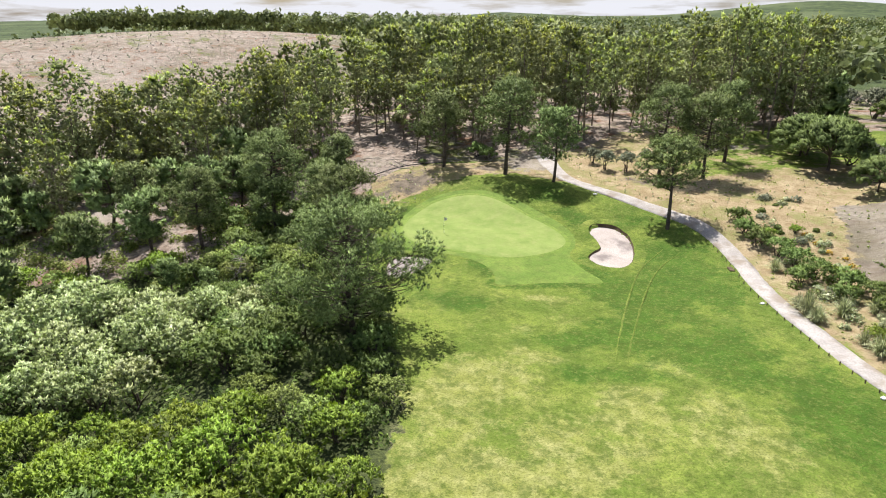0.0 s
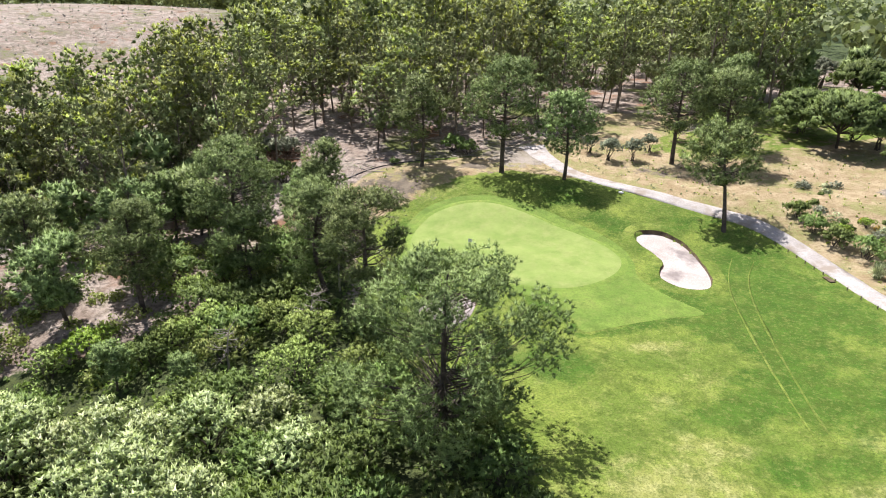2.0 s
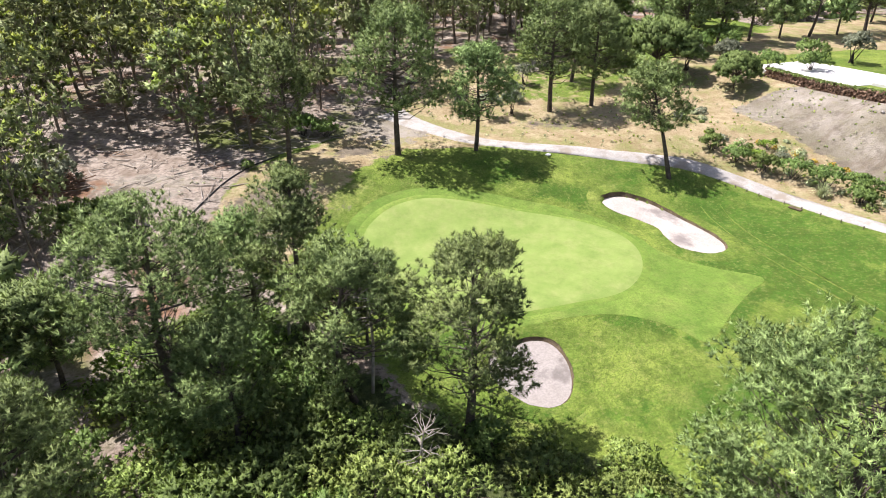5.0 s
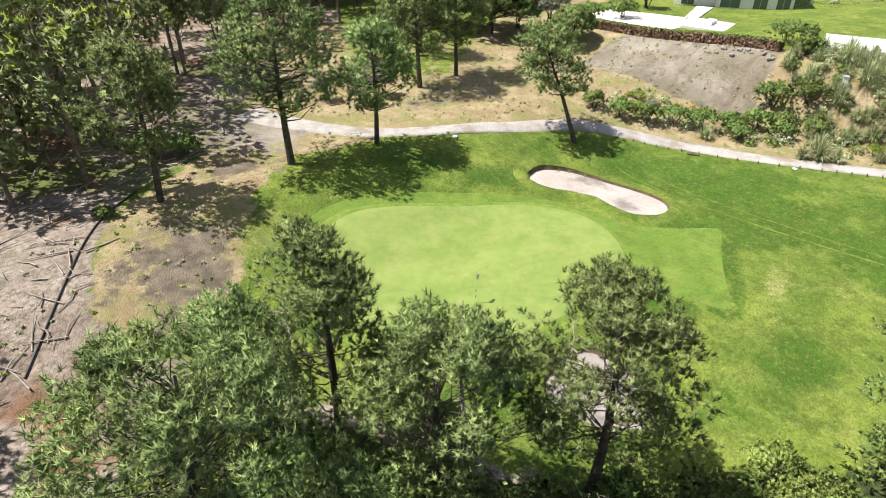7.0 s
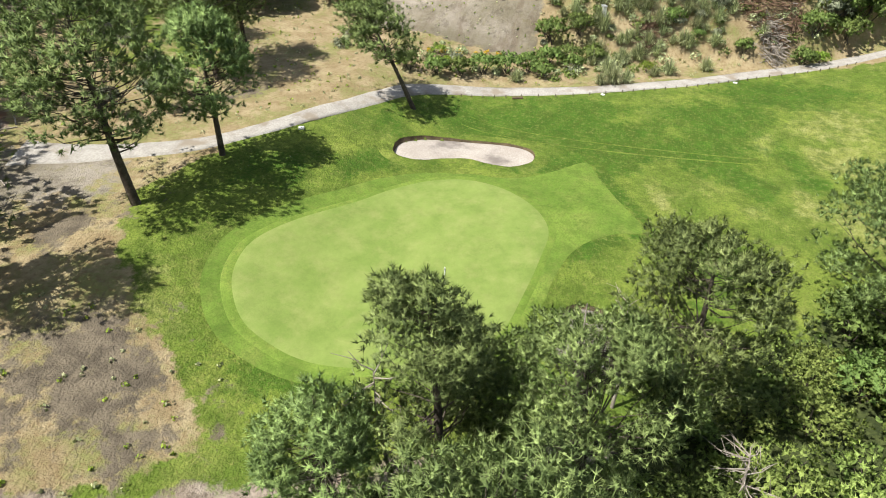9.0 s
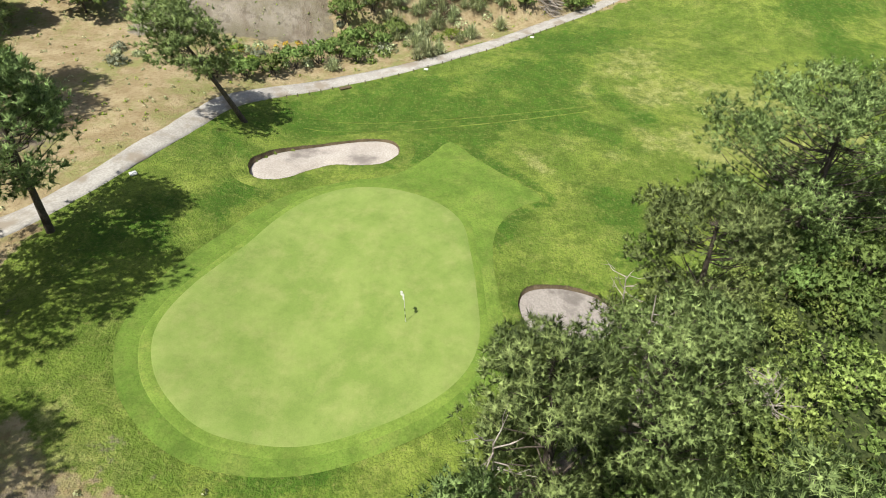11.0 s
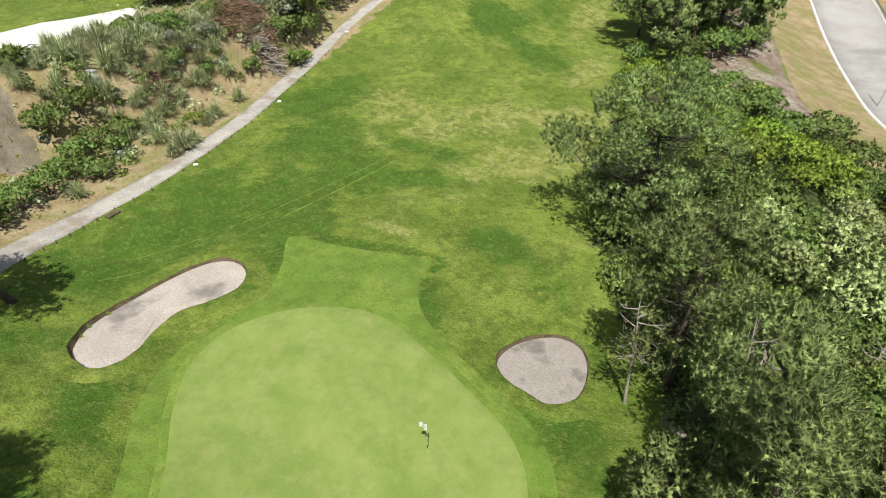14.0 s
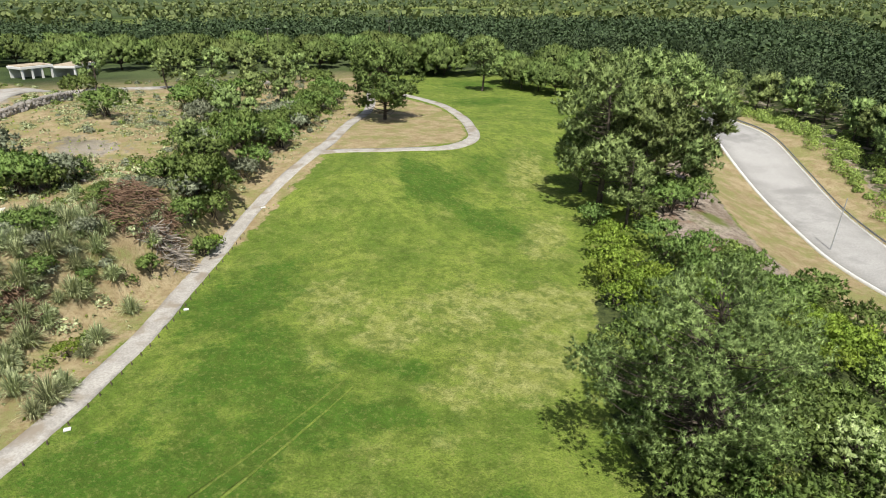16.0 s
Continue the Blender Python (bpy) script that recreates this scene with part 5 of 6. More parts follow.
for k, x, y, s in ((0, 43.4, 69.6, 0.85), (1, 44.2, 68.2, 0.8), (1, 42.7, 70.9, 0.75), (0, 48.6, 63.6, 0.85), (1, 47.6, 65.2, 0.8), (0, 51.4, 59.4, 0.8), (1, 56.6, 53.6, 0.9), (0, 46.4, 70.6, 0.9), (0, 40.6, 80.2, 0.6), (0, 52.2, 67.4, 1.0), (1, 51.2, 69.2, 1.0), (1, 53.0, 65.4, 1.0), (0, 54.2, 61.8, 0.8), (1, 54.8, 58.8, 1.05), (1, 50.0, 69.6, 0.9), (0, 55.4, 65.6, 1.1), (0, 56.8, 62.6, 1.0), (0, 57.2, 68.2, 1.1),
                   (0, 56.0, 70.8, 1.15), (0, 58.8, 66.2, 1.1), (0, 59.8, 70.0, 1.2), (0, 58.0, 74.0, 1.2), (0, 60.8, 74.4, 1.1), (0, 62.2, 70.6, 1.0), (1, 49.2, 72.6, 0.9), (0, 54.0, 72.2, 1.1), (0, 59.4, 59.6, 1.0), (1, 57.6, 57.4, 1.0), (0, 63.2, 63.6, 1.0), (1, 61.8, 77.6, 1.1)):
    place(REEDS[k], x, y, s * (1.45 if x < 46 else 1.2), None, 0.05)

# a thick bed of pampas on the slope below the deck
pr = np.random.default_rng(88)
BED = np.array([(49.5, 71), (54, 79), (60, 79.5), (63, 74), (66, 67), (65, 60), (60, 56), (56.5, 58.5), (54, 63)])
bed = []
BED_LOW = np.array([(51.5, 68), (55.5, 58), (59, 50.5), (62, 45), (67, 46), (70, 54), (68, 62), (63, 68), (57, 71)])
low_bed = []
while len(low_bed) < 46:
    x, y = pr.uniform(50, 71), pr.uniform(44, 72)
    if inside(np.array([x]), np.array([y]), BED_LOW)[0] and math.hypot(x - 60.6, y - 53.2) > 4.4 and all((x - a) ** 2 + (y - b) ** 2 > 1.6 for a, b in low_bed):
        low_bed.append((x, y))
        place(REEDS[len(low_bed) % 2] if len(low_bed) % 3 else SCRUB[len(low_bed) % 2], x, y, pr.uniform(0.6, 1.0) * (1 if len(low_bed) % 3 else 0.6), None, 0.05)
while len(bed) < 85:
    x, y = pr.uniform(49, 67), pr.uniform(56, 80)
    if inside(np.array([x]), np.array([y]), BED)[0] and all((x - a) ** 2 + (y - b) ** 2 > 1.0 for a, b in bed):
        bed.append((x, y))
        place(REEDS[len(bed) % 2], x, y, pr.uniform(0.75, 1.15), None, 0.05)

# eucalyptus wood to the north and north-west
gr = np.random.default_rng(17)
done = []
CLEARINGS = ((-50, 64, 8), (-24, 97, 9), (-30, 104, 5), (-60, 90, 5), (2, 111, 6))
tries = 0
while len(done) < 240 and tries < 20000:
    tries += 1
    x, y = gr.uniform(-125, 46), gr.uniform(18, 205)
    line_y = np.interp(x, (-125, -72, -58, -48, -37, -22, -8, 4, 14, 46), (16, 42, 60, 76, 92, 103.5, 107, 118, 130, 136))
    if y < line_y or any(math.hypot(x - cx, y - cy) < r for cx, cy, r in CLEARINGS):
        continue
    cy_, cd_ = math.degrees(math.atan2(37 - x, y - 7)), math.hypot(x - 37, y - 7)
    if (cy_ > 43 and cd_ > 124) or (cy_ > 35 and cd_ > 158):
        continue
    need = 3.3 if y < line_y + 30 else 4.6
    if any((x - px) ** 2 + (y - py) ** 2 < need**2 for px, py in done):
        continue
    done.append((x, y))
    place(GUMS[gr.integers(0, 4)] if y < line_y + 26 else FAR_GUMS[gr.integers(0, 2)], x, y, gr.uniform(0.78, 1.12), gr.uniform(0, 360), 0.1, gr.uniform(0.8, 1.05))
for k, (x, y, s_) in enumerate(((150, -5, 0.8), (146, -9, 0.7), (143, -14, 0.85), (140, -22, 0.7), (150, -30, 0.8), (135, -35, 0.75), (160, 8, 0.8), (128, -24, 0.8), (120, -16, 0.75), (112, -2, 0.7), (98, 2, 0.6), (86, 19, 0.55), (80, 27, 0.6), (70, 40, 0.5))):
    place(FAR_PINES[k % 2], x, y, s_, None, 0.1)
# the wood's west flank, closed with smaller trees and bushes
flank = []
while len(flank) < 115:
    x, y = gr.uniform(-82, -24), gr.uniform(38, 104)
    front = np.interp(x, (-82, -60, -44, -34, -24), (38, 46, 58, 72, 92))
    if y < front or any(math.hypot(x - cx, y - cy) < r * 0.75 for cx, cy, r in CLEARINGS) or (x > -30 and y > 88) or any((x - a) ** 2 + (y - b) ** 2 < 8 for a, b in flank):
        continue
    flank.append((x, y))
    n = len(flank)
    if n % 5 < 2:
        place(GUMS[n % 4], x, y, gr.uniform(0.55, 0.85), None, 0.1)
    elif n % 5 == 2:
        place(FAR_PINES[n % 2], x, y, gr.uniform(0.6, 0.95), None, 0.1)
    else:
        place(SCRUB[n % 2], x, y, gr.uniform(0.6, 1.1), None, 0.15)
# scattered young pines and scrub inside the wood's edge
for k in range(26):
    x, y = gr.uniform(-75, -26), gr.uniform(40, 92)
    if math.hypot(x + 50, y - 64) > 8 and not (x > -38 and y < 68):
        place(FAR_PINES[1] if k % 3 else SCRUB[0], x, y, gr.uniform(0.6, 0.95), gr.uniform(0, 360), 0.1)
for k in range(40):
    x, y = gr.uniform(40, 130), gr.uniform(128, 190)
    if not (y < 150 and x < 92 and y < 128 + 0.3 * (x - 24)):
        place(FAR_PINES[k % 2] if k % 4 else SCRUB[0], x, y, gr.uniform(0.8, 1.1), gr.uniform(0, 360), 0.1)
for x, y, s in ((44, 126, 1.2), (50, 122, 1.2), (57, 124, 1.3), (66, 127, 1.3), (62, 112, 0.9), (68, 110, 0.9), (74, 116, 1.0), (56, 112, 0.8)):
    place(SCRUB[0], x, y, s)

# close the thicket below the pines, and the rough scrub east of the path
fill = np.random.default_rng(77)
taken = [(o.matrix_world.translation.x, o.matrix_world.translation.y) for o in scene.objects if o.parent is None and o.name.startswith(("shrub", "pine_tree"))]
got = 0
for _ in range(6000):
    x, y = fill.uniform(-44, 24), fill.uniform(12, 78)
    if got >= 85 or not inside(np.array([x]), np.array([y]), UNDER)[0] or gap_to(np.array([x]), np.array([y]), ROAD_L)[0] < 5:
        continue
    edge_gap = min(math.hypot(x - ex, y - ey) for ex, ey in spline([(22.5, 24), (20.5, 31), (16.5, 41), (10.5, 50), (5.5, 56.5), (0.5, 61), (-6.5, 67.5), (-12, 76)], 1.0))
    if edge_gap < 2.2 or any((x - px) ** 2 + (y - py) ** 2 < 2.5**2 for px, py in taken):
        continue
    taken.append((x, y))
    got += 1
    silver = bump(x, y, -16, 39, 15, 9) > 0.45
    bright = bump(x, y, 8, 27, 16, 9) + bump(x, y, -12, 56, 9, 6) > 0.4
    kind = SILVER[1] if silver else (THICKET if y > 48 else BRIGHT)[got % 2] if bright and got % 4 else DEEP[0] if got % 3 else THICKET[1]
    place(kind, x, y, fill.uniform(0.75, 1.1), None, 0.2)
# grey pines along the far bank of the road, and spots for its bushes
bank = np.random.default_rng(19)
bt = unit(np.gradient(ROAD_R, axis=0))
bank_spots = []
for k in range(6, len(ROAD_R) - 14, 2):
    for off in (6.5, 8.5, 10.5, 12.5, 15.0, 18.5):
        if bank.uniform() < (0.8 if off < 14 else 0.5):
            d = off + bank.normal() * 0.9
            x, y = ROAD_R[k, 0] + bt[k, 1] * d, ROAD_R[k, 1] - bt[k, 0] * d
            if off > 14:
                place(FAR_PINES[1] if bank.uniform() < 0.6 else PINES[3], x, y, bank.uniform(0.7, 1.0), None, 0.15)
            else:
                r = bank.uniform(0.9, 2.2)
                bank_spots.append((x, y, r, r * bank.uniform(0.8, 1.2)))
# larger scrub masses along the path to the tees
for x, y, n, r in ((64, 43, 4, 3.5), (69, 37, 5, 4), (74, 30, 4, 4), (79, 23, 4, 4), (85, 15, 5, 4.5), (92, 5, 5, 5), (100, -6, 6, 6), (110, -18, 6, 6), (75, 55, 3, 4), (82, 60, 3, 5), (118, 8, 4, 5), (128, -8, 5, 8), (95, 20, 3, 5)):
    for k in range(n):
        place(SCRUB[0] if k % 4 else SCRUB[1], x + fill.normal() * r * 0.5, y + fill.normal() * r * 0.5, fill.uniform(0.85, 1.45), None, 0.15)


def scrub_stuff(name, spots, material, label, seed, per, size):
    """Low bushes or weeds, too many to count: spots of x, y, radius, height."""
    rng = np.random.default_rng(seed)
    S = np.asarray(spots)
    n = len(S)
    d = unit(rng.normal(size=(n, per, 3)))
    d[..., 2] = np.abs(d[..., 2])
    c = np.column_stack([S[:, 0], S[:, 1], lie(S[:, 0], S[:, 1])])
    P = (c[:, None] + d * np.stack([S[:, 2], S[:, 2], S[:, 3]], 1)[:, None] * rng.uniform(0.5, 1.0, (n, per, 1))).reshape(-1, 3)
    V, F = leaf_quads(rng, P, d.reshape(-1, 3), size, 0.5, 1.6)
    return tagged(soften(piece(name, V, F, material), d.reshape(-1, 3), 0.5), label, "scrub", kind="stuff")


low, tufts = [], []
scrub_stuff("bank_bushes", bank_spots, THICKET_LEAF, "green bushes on the bank above the road", 12, 260, 0.24)
while len(low) < 600:
    x, y = fill.uniform(36, 170), fill.uniform(-45, 104)
    p, q = np.array([x]), np.array([y])
    if gap_to(p, q, PATH_LINE[::3])[0] < 4.5 or not inside(p, q, EAST)[0] or gap_to(p, q, DIRT_ROAD[::2])[0] < 4:
        continue
    if (x + 0.1 * (y - 80) > 47 and y > 80 and x < 100) or (54 < x < 97 and 78 < y) or math.hypot(x - 86.5, y - 45) < 6.5 or (66 < x < 90 and 58 < y < 80):
        continue
    r = fill.uniform(0.35, 1.3)
    low.append((x, y, r, r * fill.uniform(0.6, 1.1)))
near_low = []
while len(near_low) < 190:
    x, y = fill.uniform(38, 76), fill.uniform(38, 92)
    p, q = np.array([x]), np.array([y])
    if inside(p, q, EAST)[0] and gap_to(p, q, PATH_LINE[::3])[0] > 3.2 and not (x + 0.1 * (y - 80) > 47.5 and y > 79) and not inside(p, q, np.array([(60, 82), (62, 77), (67, 64), (80, 56), (90, 90)]))[0]:
        r = fill.uniform(0.4, 1.1)
        near_low.append((x, y, r, r * fill.uniform(0.7, 1.1)))
scrub_stuff("slope_weeds", near_low[:100], REED_LEAF, "pale grassy weeds on the slope beside the path", 10, 90, 0.2)
scrub_stuff("slope_scrub", near_low[100:], DEEP_LEAF, "low green scrub on the slope beside the path", 11, 90, 0.2)
scrub_stuff("scrub_green", low[:150], DEEP_LEAF, "low dark green scrub dotted over dry ground", 1, 110, 0.24)
scrub_stuff("scrub_grey", low[150:300] + low[420:520], OLIVE_LEAF, "low grey-green scrub dotted over dry ground", 2, 110, 0.24)
scrub_stuff("scrub_straw", low[300:420] + low[520:], REED_LEAF, "low straw-coloured weeds dotted over dry ground", 3, 110, 0.24)
while len(tufts) < 2600:
    x, y = fill.uniform(-26, 120), fill.uniform(-20, 116)
    p, q = np.array([x]), np.array([y])
    if (inside(p, q, EAST)[0] and gap_to(p, q, PATH_LINE[::3])[0] > 1.8) or (x < -8 and y > 84 and y < 98):
        if 60 < x < 97 and y > 66:
            continue
        r = fill.uniform(0.08, 0.28)
        tufts.append((x, y, r, r * 1.4))
scrub_stuff("grass_tufts", tufts[:1500], REED_LEAF, "dry grass tufts on bare ground", 4, 9, 0.13)
scrub_stuff("weeds", tufts[1500:], BUSH_LEAF, "green weeds scattered on dry ground", 5, 9, 0.13)
scrub_stuff("yellow_flowers", [(t[0], t[1], 0.5, 0.5) for t in ((43.5, 90), (44.8, 88.3), (46, 86.6), (42.4, 91.4), (48.2, 84.2), (52, 72), (57.5, 58.5), (47.6, 85.6))], YELLOW, "patches of yellow flowering weeds", 6, 60, 0.14)

# dry grass over the rough ground east of the path
meadow = []
while len(meadow) < 520:
    x, y = fill.uniform(66, 150), fill.uniform(0, 58)
    p, q = np.array([x]), np.array([y])
    if inside(p, q, EAST)[0] and gap_to(p, q, PATH_LINE[::3])[0] > 3.5 and gap_to(p, q, DIRT_ROAD[::2])[0] > 4 and math.hypot(x - 86.5, y - 45) > 6:
        r = fill.uniform(0.5, 1.5)
        meadow.append((x, y, r, r * 0.32))
scrub_stuff("meadow_grass", meadow, REED_LEAF, "yellow-green dry grass over rough ground", 15, 50, 0.2)
ribbon("dirt_road", DIRT_ROAD, 5.0, GRAVEL, 0.2, "pale unmade road behind the scrub", "road", 35, 0.3)

# masters stay where they were built, out of sight below ground level: give each a place of its own instead
for k, ob in enumerate(MASTERS):
    gum_like = ob.name.startswith("eucalyptus")
    x, y = (-34 + 9 * (k % 5), 116 + 5 * (k // 5)) if gum_like else (62 + 7 * (k % 7), 132 + 7 * (k // 7)) if not ob.name.startswith("pampas") else (60.5 - 3 * (k % 2), 64 - 3 * (k % 2))
    ob.matrix_world = pose(x, y, float(lie(x, y)) - 0.1, 0, 0, 33)


# far woods: one crown is a few dozen leaf sprays, thousands of them in one sheet of stuff
def far_wood(name, spots, label, seed, sprays=30, size=1.7, leaf=FAR_LEAF):
    rng = np.random.default_rng(seed)
    S = np.asarray(spots)
    n = len(S)
    d = unit(rng.normal(size=(n, sprays, 3)))
    d[..., 2] = np.abs(d[..., 2]) * 1.1 - 0.25
    r = S[:, 2][:, None, None] * np.array([0.30, 0.30, 0.40])
    c = np.column_stack([S[:, 0], S[:, 1], lie(S[:, 0], S[:, 1]) + S[:, 2] * 0.60])
    P = (c[:, None] + d * r * rng.uniform(0.7, 1.05, (n, sprays, 1))).reshape(-1, 3)
    V, F = leaf_quads(rng, P, d.reshape(-1, 3), size, 0.5, 1.2)
    return tagged(soften(piece(name, V, F, leaf), d.reshape(-1, 3) + [[0, 0, 0.2]], 0.35), label, "woodland", kind="stuff")


fr = np.random.default_rng(23)
spots = []
while len(spots) < 1900:
    x, y = fr.uniform(-420, 420), fr.uniform(60, 560)
    d = math.hypot(x - 10, y - 60)
    cy_, cd_ = math.degrees(math.atan2(37 - x, y - 7)), math.hypot(x - 37, y - 7)
    if d < 130 or (cy_ > 35 and cd_ < 470) or fr.uniform() > (160 / d) ** 0.7:
        continue
    if x < 46 and x > -125 and y < 205:
        continue
    if x > 40 and y < 128:
        continue
    spots.append((x, y, fr.uniform(9, 17)))
while len(spots) < 3300:
    yaw, d = math.radians(fr.uniform(-14, 52)), 330 + 700 * fr.uniform() ** 0.8
    x, y = 37 - d * math.sin(yaw), 7 + d * math.cos(yaw)
    if not (math.degrees(yaw) > 34 and d < 430):
        spots.append((x, y, fr.uniform(11, 17)))
while len(spots) < 3750:
    deg = fr.uniform(31, 58)
    yaw, d = math.radians(deg), fr.uniform(350, 395) if deg > 43 else fr.uniform(345, 430)
    spots.append((37 - d * math.sin(yaw), 7 + d * math.cos(yaw), fr.uniform(8, 12.5)))
far_wood("north_woods", spots, "mixed eucalyptus and pine woodland reaching to the hills", 1, 24, 1.9)
spots = []
while len(spots) < 3400:
    d = 62 + 480 * fr.uniform(0, 1) ** 1.7
    a = math.radians(fr.uniform(-128, 2))
    x, y = 8 + d * math.cos(a), 60 + d * math.sin(a)
    p, q = np.array([x]), np.array([y])
    k = int(np.argmin((ROAD_R[:, 0] - x) ** 2 + (ROAD_R[:, 1] - y) ** 2))
    k = min(k, len(ROAD_R) - 2)
    tx, ty = ROAD_R[k + 1] - ROAD_R[k]
    beyond = (x - ROAD_R[k, 0]) * -ty + (y - ROAD_R[k, 1]) * tx < 0
    to_road = float(gap_to(p, q, ROAD_R[::3])[0])
    if beyond and y < 30:
        if to_road < 17:
            continue
        spots.append((x, y, fr.uniform(7, 11) if to_road < 24 else fr.uniform(8, 14)))
        continue
    if (x > 90 and y > -64 - 0.5 * (x - 95) and y < 200 and d < 260) or to_road < 9 or gap_to(p, q, ROAD_L[::6])[0] < 7:
        continue
    if x < 118 and y > -88:
        continue
    spots.append((x, y, fr.uniform(8, 14)))
close_by = [q for q in spots if math.hypot(q[0] - 8, q[1] - 60) < 190]
# both southern woods take the needles with cloud shade painted in
far_wood("south_woods", close_by, "pine woodland beyond the tees and road, cloud shade in its colour", 2, 250, 0.56, PINE_CLOUDED)
far_wood("plain_woods", [q for q in spots if q not in close_by], "distant woodland on the plain, cloud shade in its colour", 3, 40, 1.15, PINE_CLOUDED)

spots = []
while len(spots) < 1500:
    d = 480 + 900 * fr.uniform()
    a = math.radians(fr.uniform(-112, -8))
    x, y = 8 + d * math.cos(a), 60 + d * math.sin(a)
    if bump(x, y, 430, -660, 150, 60, 0.9) + bump(x, y, 250, -900, 200, 120, 0.5) + bump(x, y, 760, -820, 220, 90, 0.9) < 0.25 or fr.uniform() < 0.05:
        spots.append((x, y, fr.uniform(9, 16)))
far_wood("horizon_woods", spots, "distant woods and copses towards the horizon", 4, 12, 4.2, FAR_LEAF)
# stumps and brush on the felled hillside
hs = []
while len(hs) < 3000:
    yaw, d = math.radians(fr.uniform(36, 78)), fr.uniform(135, 430)
    x, y = 37 - d * math.sin(yaw), 7 + d * math.cos(yaw)
    if not (math.degrees(yaw) < 44 and d < 175):
        r = fr.uniform(0.15, 0.5) * (1 + (fr.uniform() < 0.05) * 3)
        hs.append((x, y, r, r * 0.8))
scrub_stuff("hill_brush", hs[:1900], DEADWOOD, "stumps and dead brush on the felled hillside", 7, 6, 0.34)
scrub_stuff("hill_scrub", hs[1900:], OLIVE_LEAF, "low grey-green regrowth on the felled hillside", 8, 7, 0.36)
# low growth closing the gaps between the shrubs
ug = []
while len(ug) < 1900:
    x, y = fill.uniform(-44, 22), fill.uniform(10, 80)
    if inside(np.array([x]), np.array([y]), UNDER)[0] and min(gap_to(np.array([x]), np.array([y]), ROAD_L[::2])[0], gap_to(np.array([x]), np.array([y]), ROAD_R[::2])[0]) > 6.5:
        r = fill.uniform(0.4, 1.1)
        ug.append((x, y, r, r * 0.7))
scrub_stuff("undergrowth", ug, DEEP_LEAF, "low dark undergrowth between shrubs and pines", 9, 15, 0.24)

# bushes filling the wood's western edge
wb = np.random.default_rng(29)
wood_bushes = []
WEST_EDGE = np.array([(-62, 40), (-40, 42), (-24, 50), (-14, 56), (-20, 66), (-28, 80), (-40, 86), (-62, 78), (-74, 60)])
while len(wood_bushes) < 210:
    x, y = wb.uniform(-74, -14), wb.uniform(40, 86)
    if inside(np.array([x]), np.array([y]), WEST_EDGE)[0] and math.hypot(x + 50, y - 64) > 5.5 and math.hypot(x + 36, y - 76) > 4:
        r = wb.uniform(0.7, 2.1)
        wood_bushes.append((x, y, r, r * wb.uniform(0.8, 1.3)))
scrub_stuff("thicket_bushes", wood_bushes[:120], THICKET_LEAF, "green bushes filling the edge of the wood", 13, 170, 0.2)
scrub_stuff("dark_bushes", wood_bushes[120:], DEEP_LEAF, "dark green bushes under the wood's edge", 14, 170, 0.2)

# dead branches and twigs littering the wood floor
lr = np.random.default_rng(41)
P, R = [], []
while len(P) < 1700:
    x, y = lr.uniform(-62, 12), lr.uniform(62, 128)
    if y < np.interp(x, (-62, -46, -36, -19, -14, -2, 12), (62, 64, 72, 90, 101, 106, 119)):
        continue
    a, L = lr.uniform(0, np.pi), lr.uniform(0.5, 2.8)
    p = np.array([[x, y, 0], [x + L * 0.5 * math.cos(a) + lr.normal() * 0.1, y + L * 0.5 * math.sin(a), 0], [x + L * math.cos(a), y + L * math.sin(a), 0]])
    p[:, 2] = lie(p[:, 0], p[:, 1]) + lr.uniform(0.02, 0.22, 3)
    P.append(p)
    R.append(np.array([1, 0.8, 0.4]) * lr.uniform(0.025, 0.075))
V, F = tubes(P, R, 4)
tagged(piece("fallen_branches", V, F, DEADWOOD), "pale dead branches littering the wood floor", "dead wood", kind="stuff")


def brush_pile(x, y, r, h, n, material, seed, label):
    rng = np.random.default_rng(seed)
    P, R = [], []
    for _ in range(n):
        a, q = rng.uniform(0, 2 * np.pi), np.sqrt(rng.uniform())
        c = np.array([x + r * q * math.cos(a), y + r * q * math.sin(a), 0])
        c[2] = float(lie(c[0], c[1])) + h * (1 - q * q) * rng.uniform(0.2, 1.0) + 0.05
        d = unit(rng.normal(size=3) * [1, 1, 0.25]) * rng.uniform(0.5, 1.5)
        P.append(np.array([c - d, c + rng.normal(size=3) * 0.08, c + d]))
        P[-1][:, 2] = np.maximum(P[-1][:, 2], lie(P[-1][:, 0], P[-1][:, 1]) + 0.02)
        R.append(np.array([1, 0.8, 0.4]) * rng.uniform(0.03, 0.075))
    V, F = tubes(P, R, 4)
    return tagged(piece("brushwood", V, F, material), label, "brush pile")


brush_pile(60.6, 53.2, 4.2, 2.6, 560, BRUSH, 1, "heap of cut brown branches among shrubs")
brush_pile(56.6, 52.2, 1.8, 1.2, 160, DEADWOOD, 2, "heap of pale dead branches beside shrubs")
brush_pile(54.4, 66.6, 1.4, 0.6, 120, BRUSH, 3, "low heap of dead brown branches")
brush_pile(92.5, 7.6, 3.0, 3.4, 260, DEADWOOD, 6, "leafless grey shrub at the scrub edge")
brush_pile(-33, 100, 3.0, 0.9, 200, BRUSH, 4, "heap of reddish dead branches in the wood")
brush_pile(-46, 70, 2.4, 0.8, 150, DEADWOOD, 5, "heap of pale dead branches in the wood")


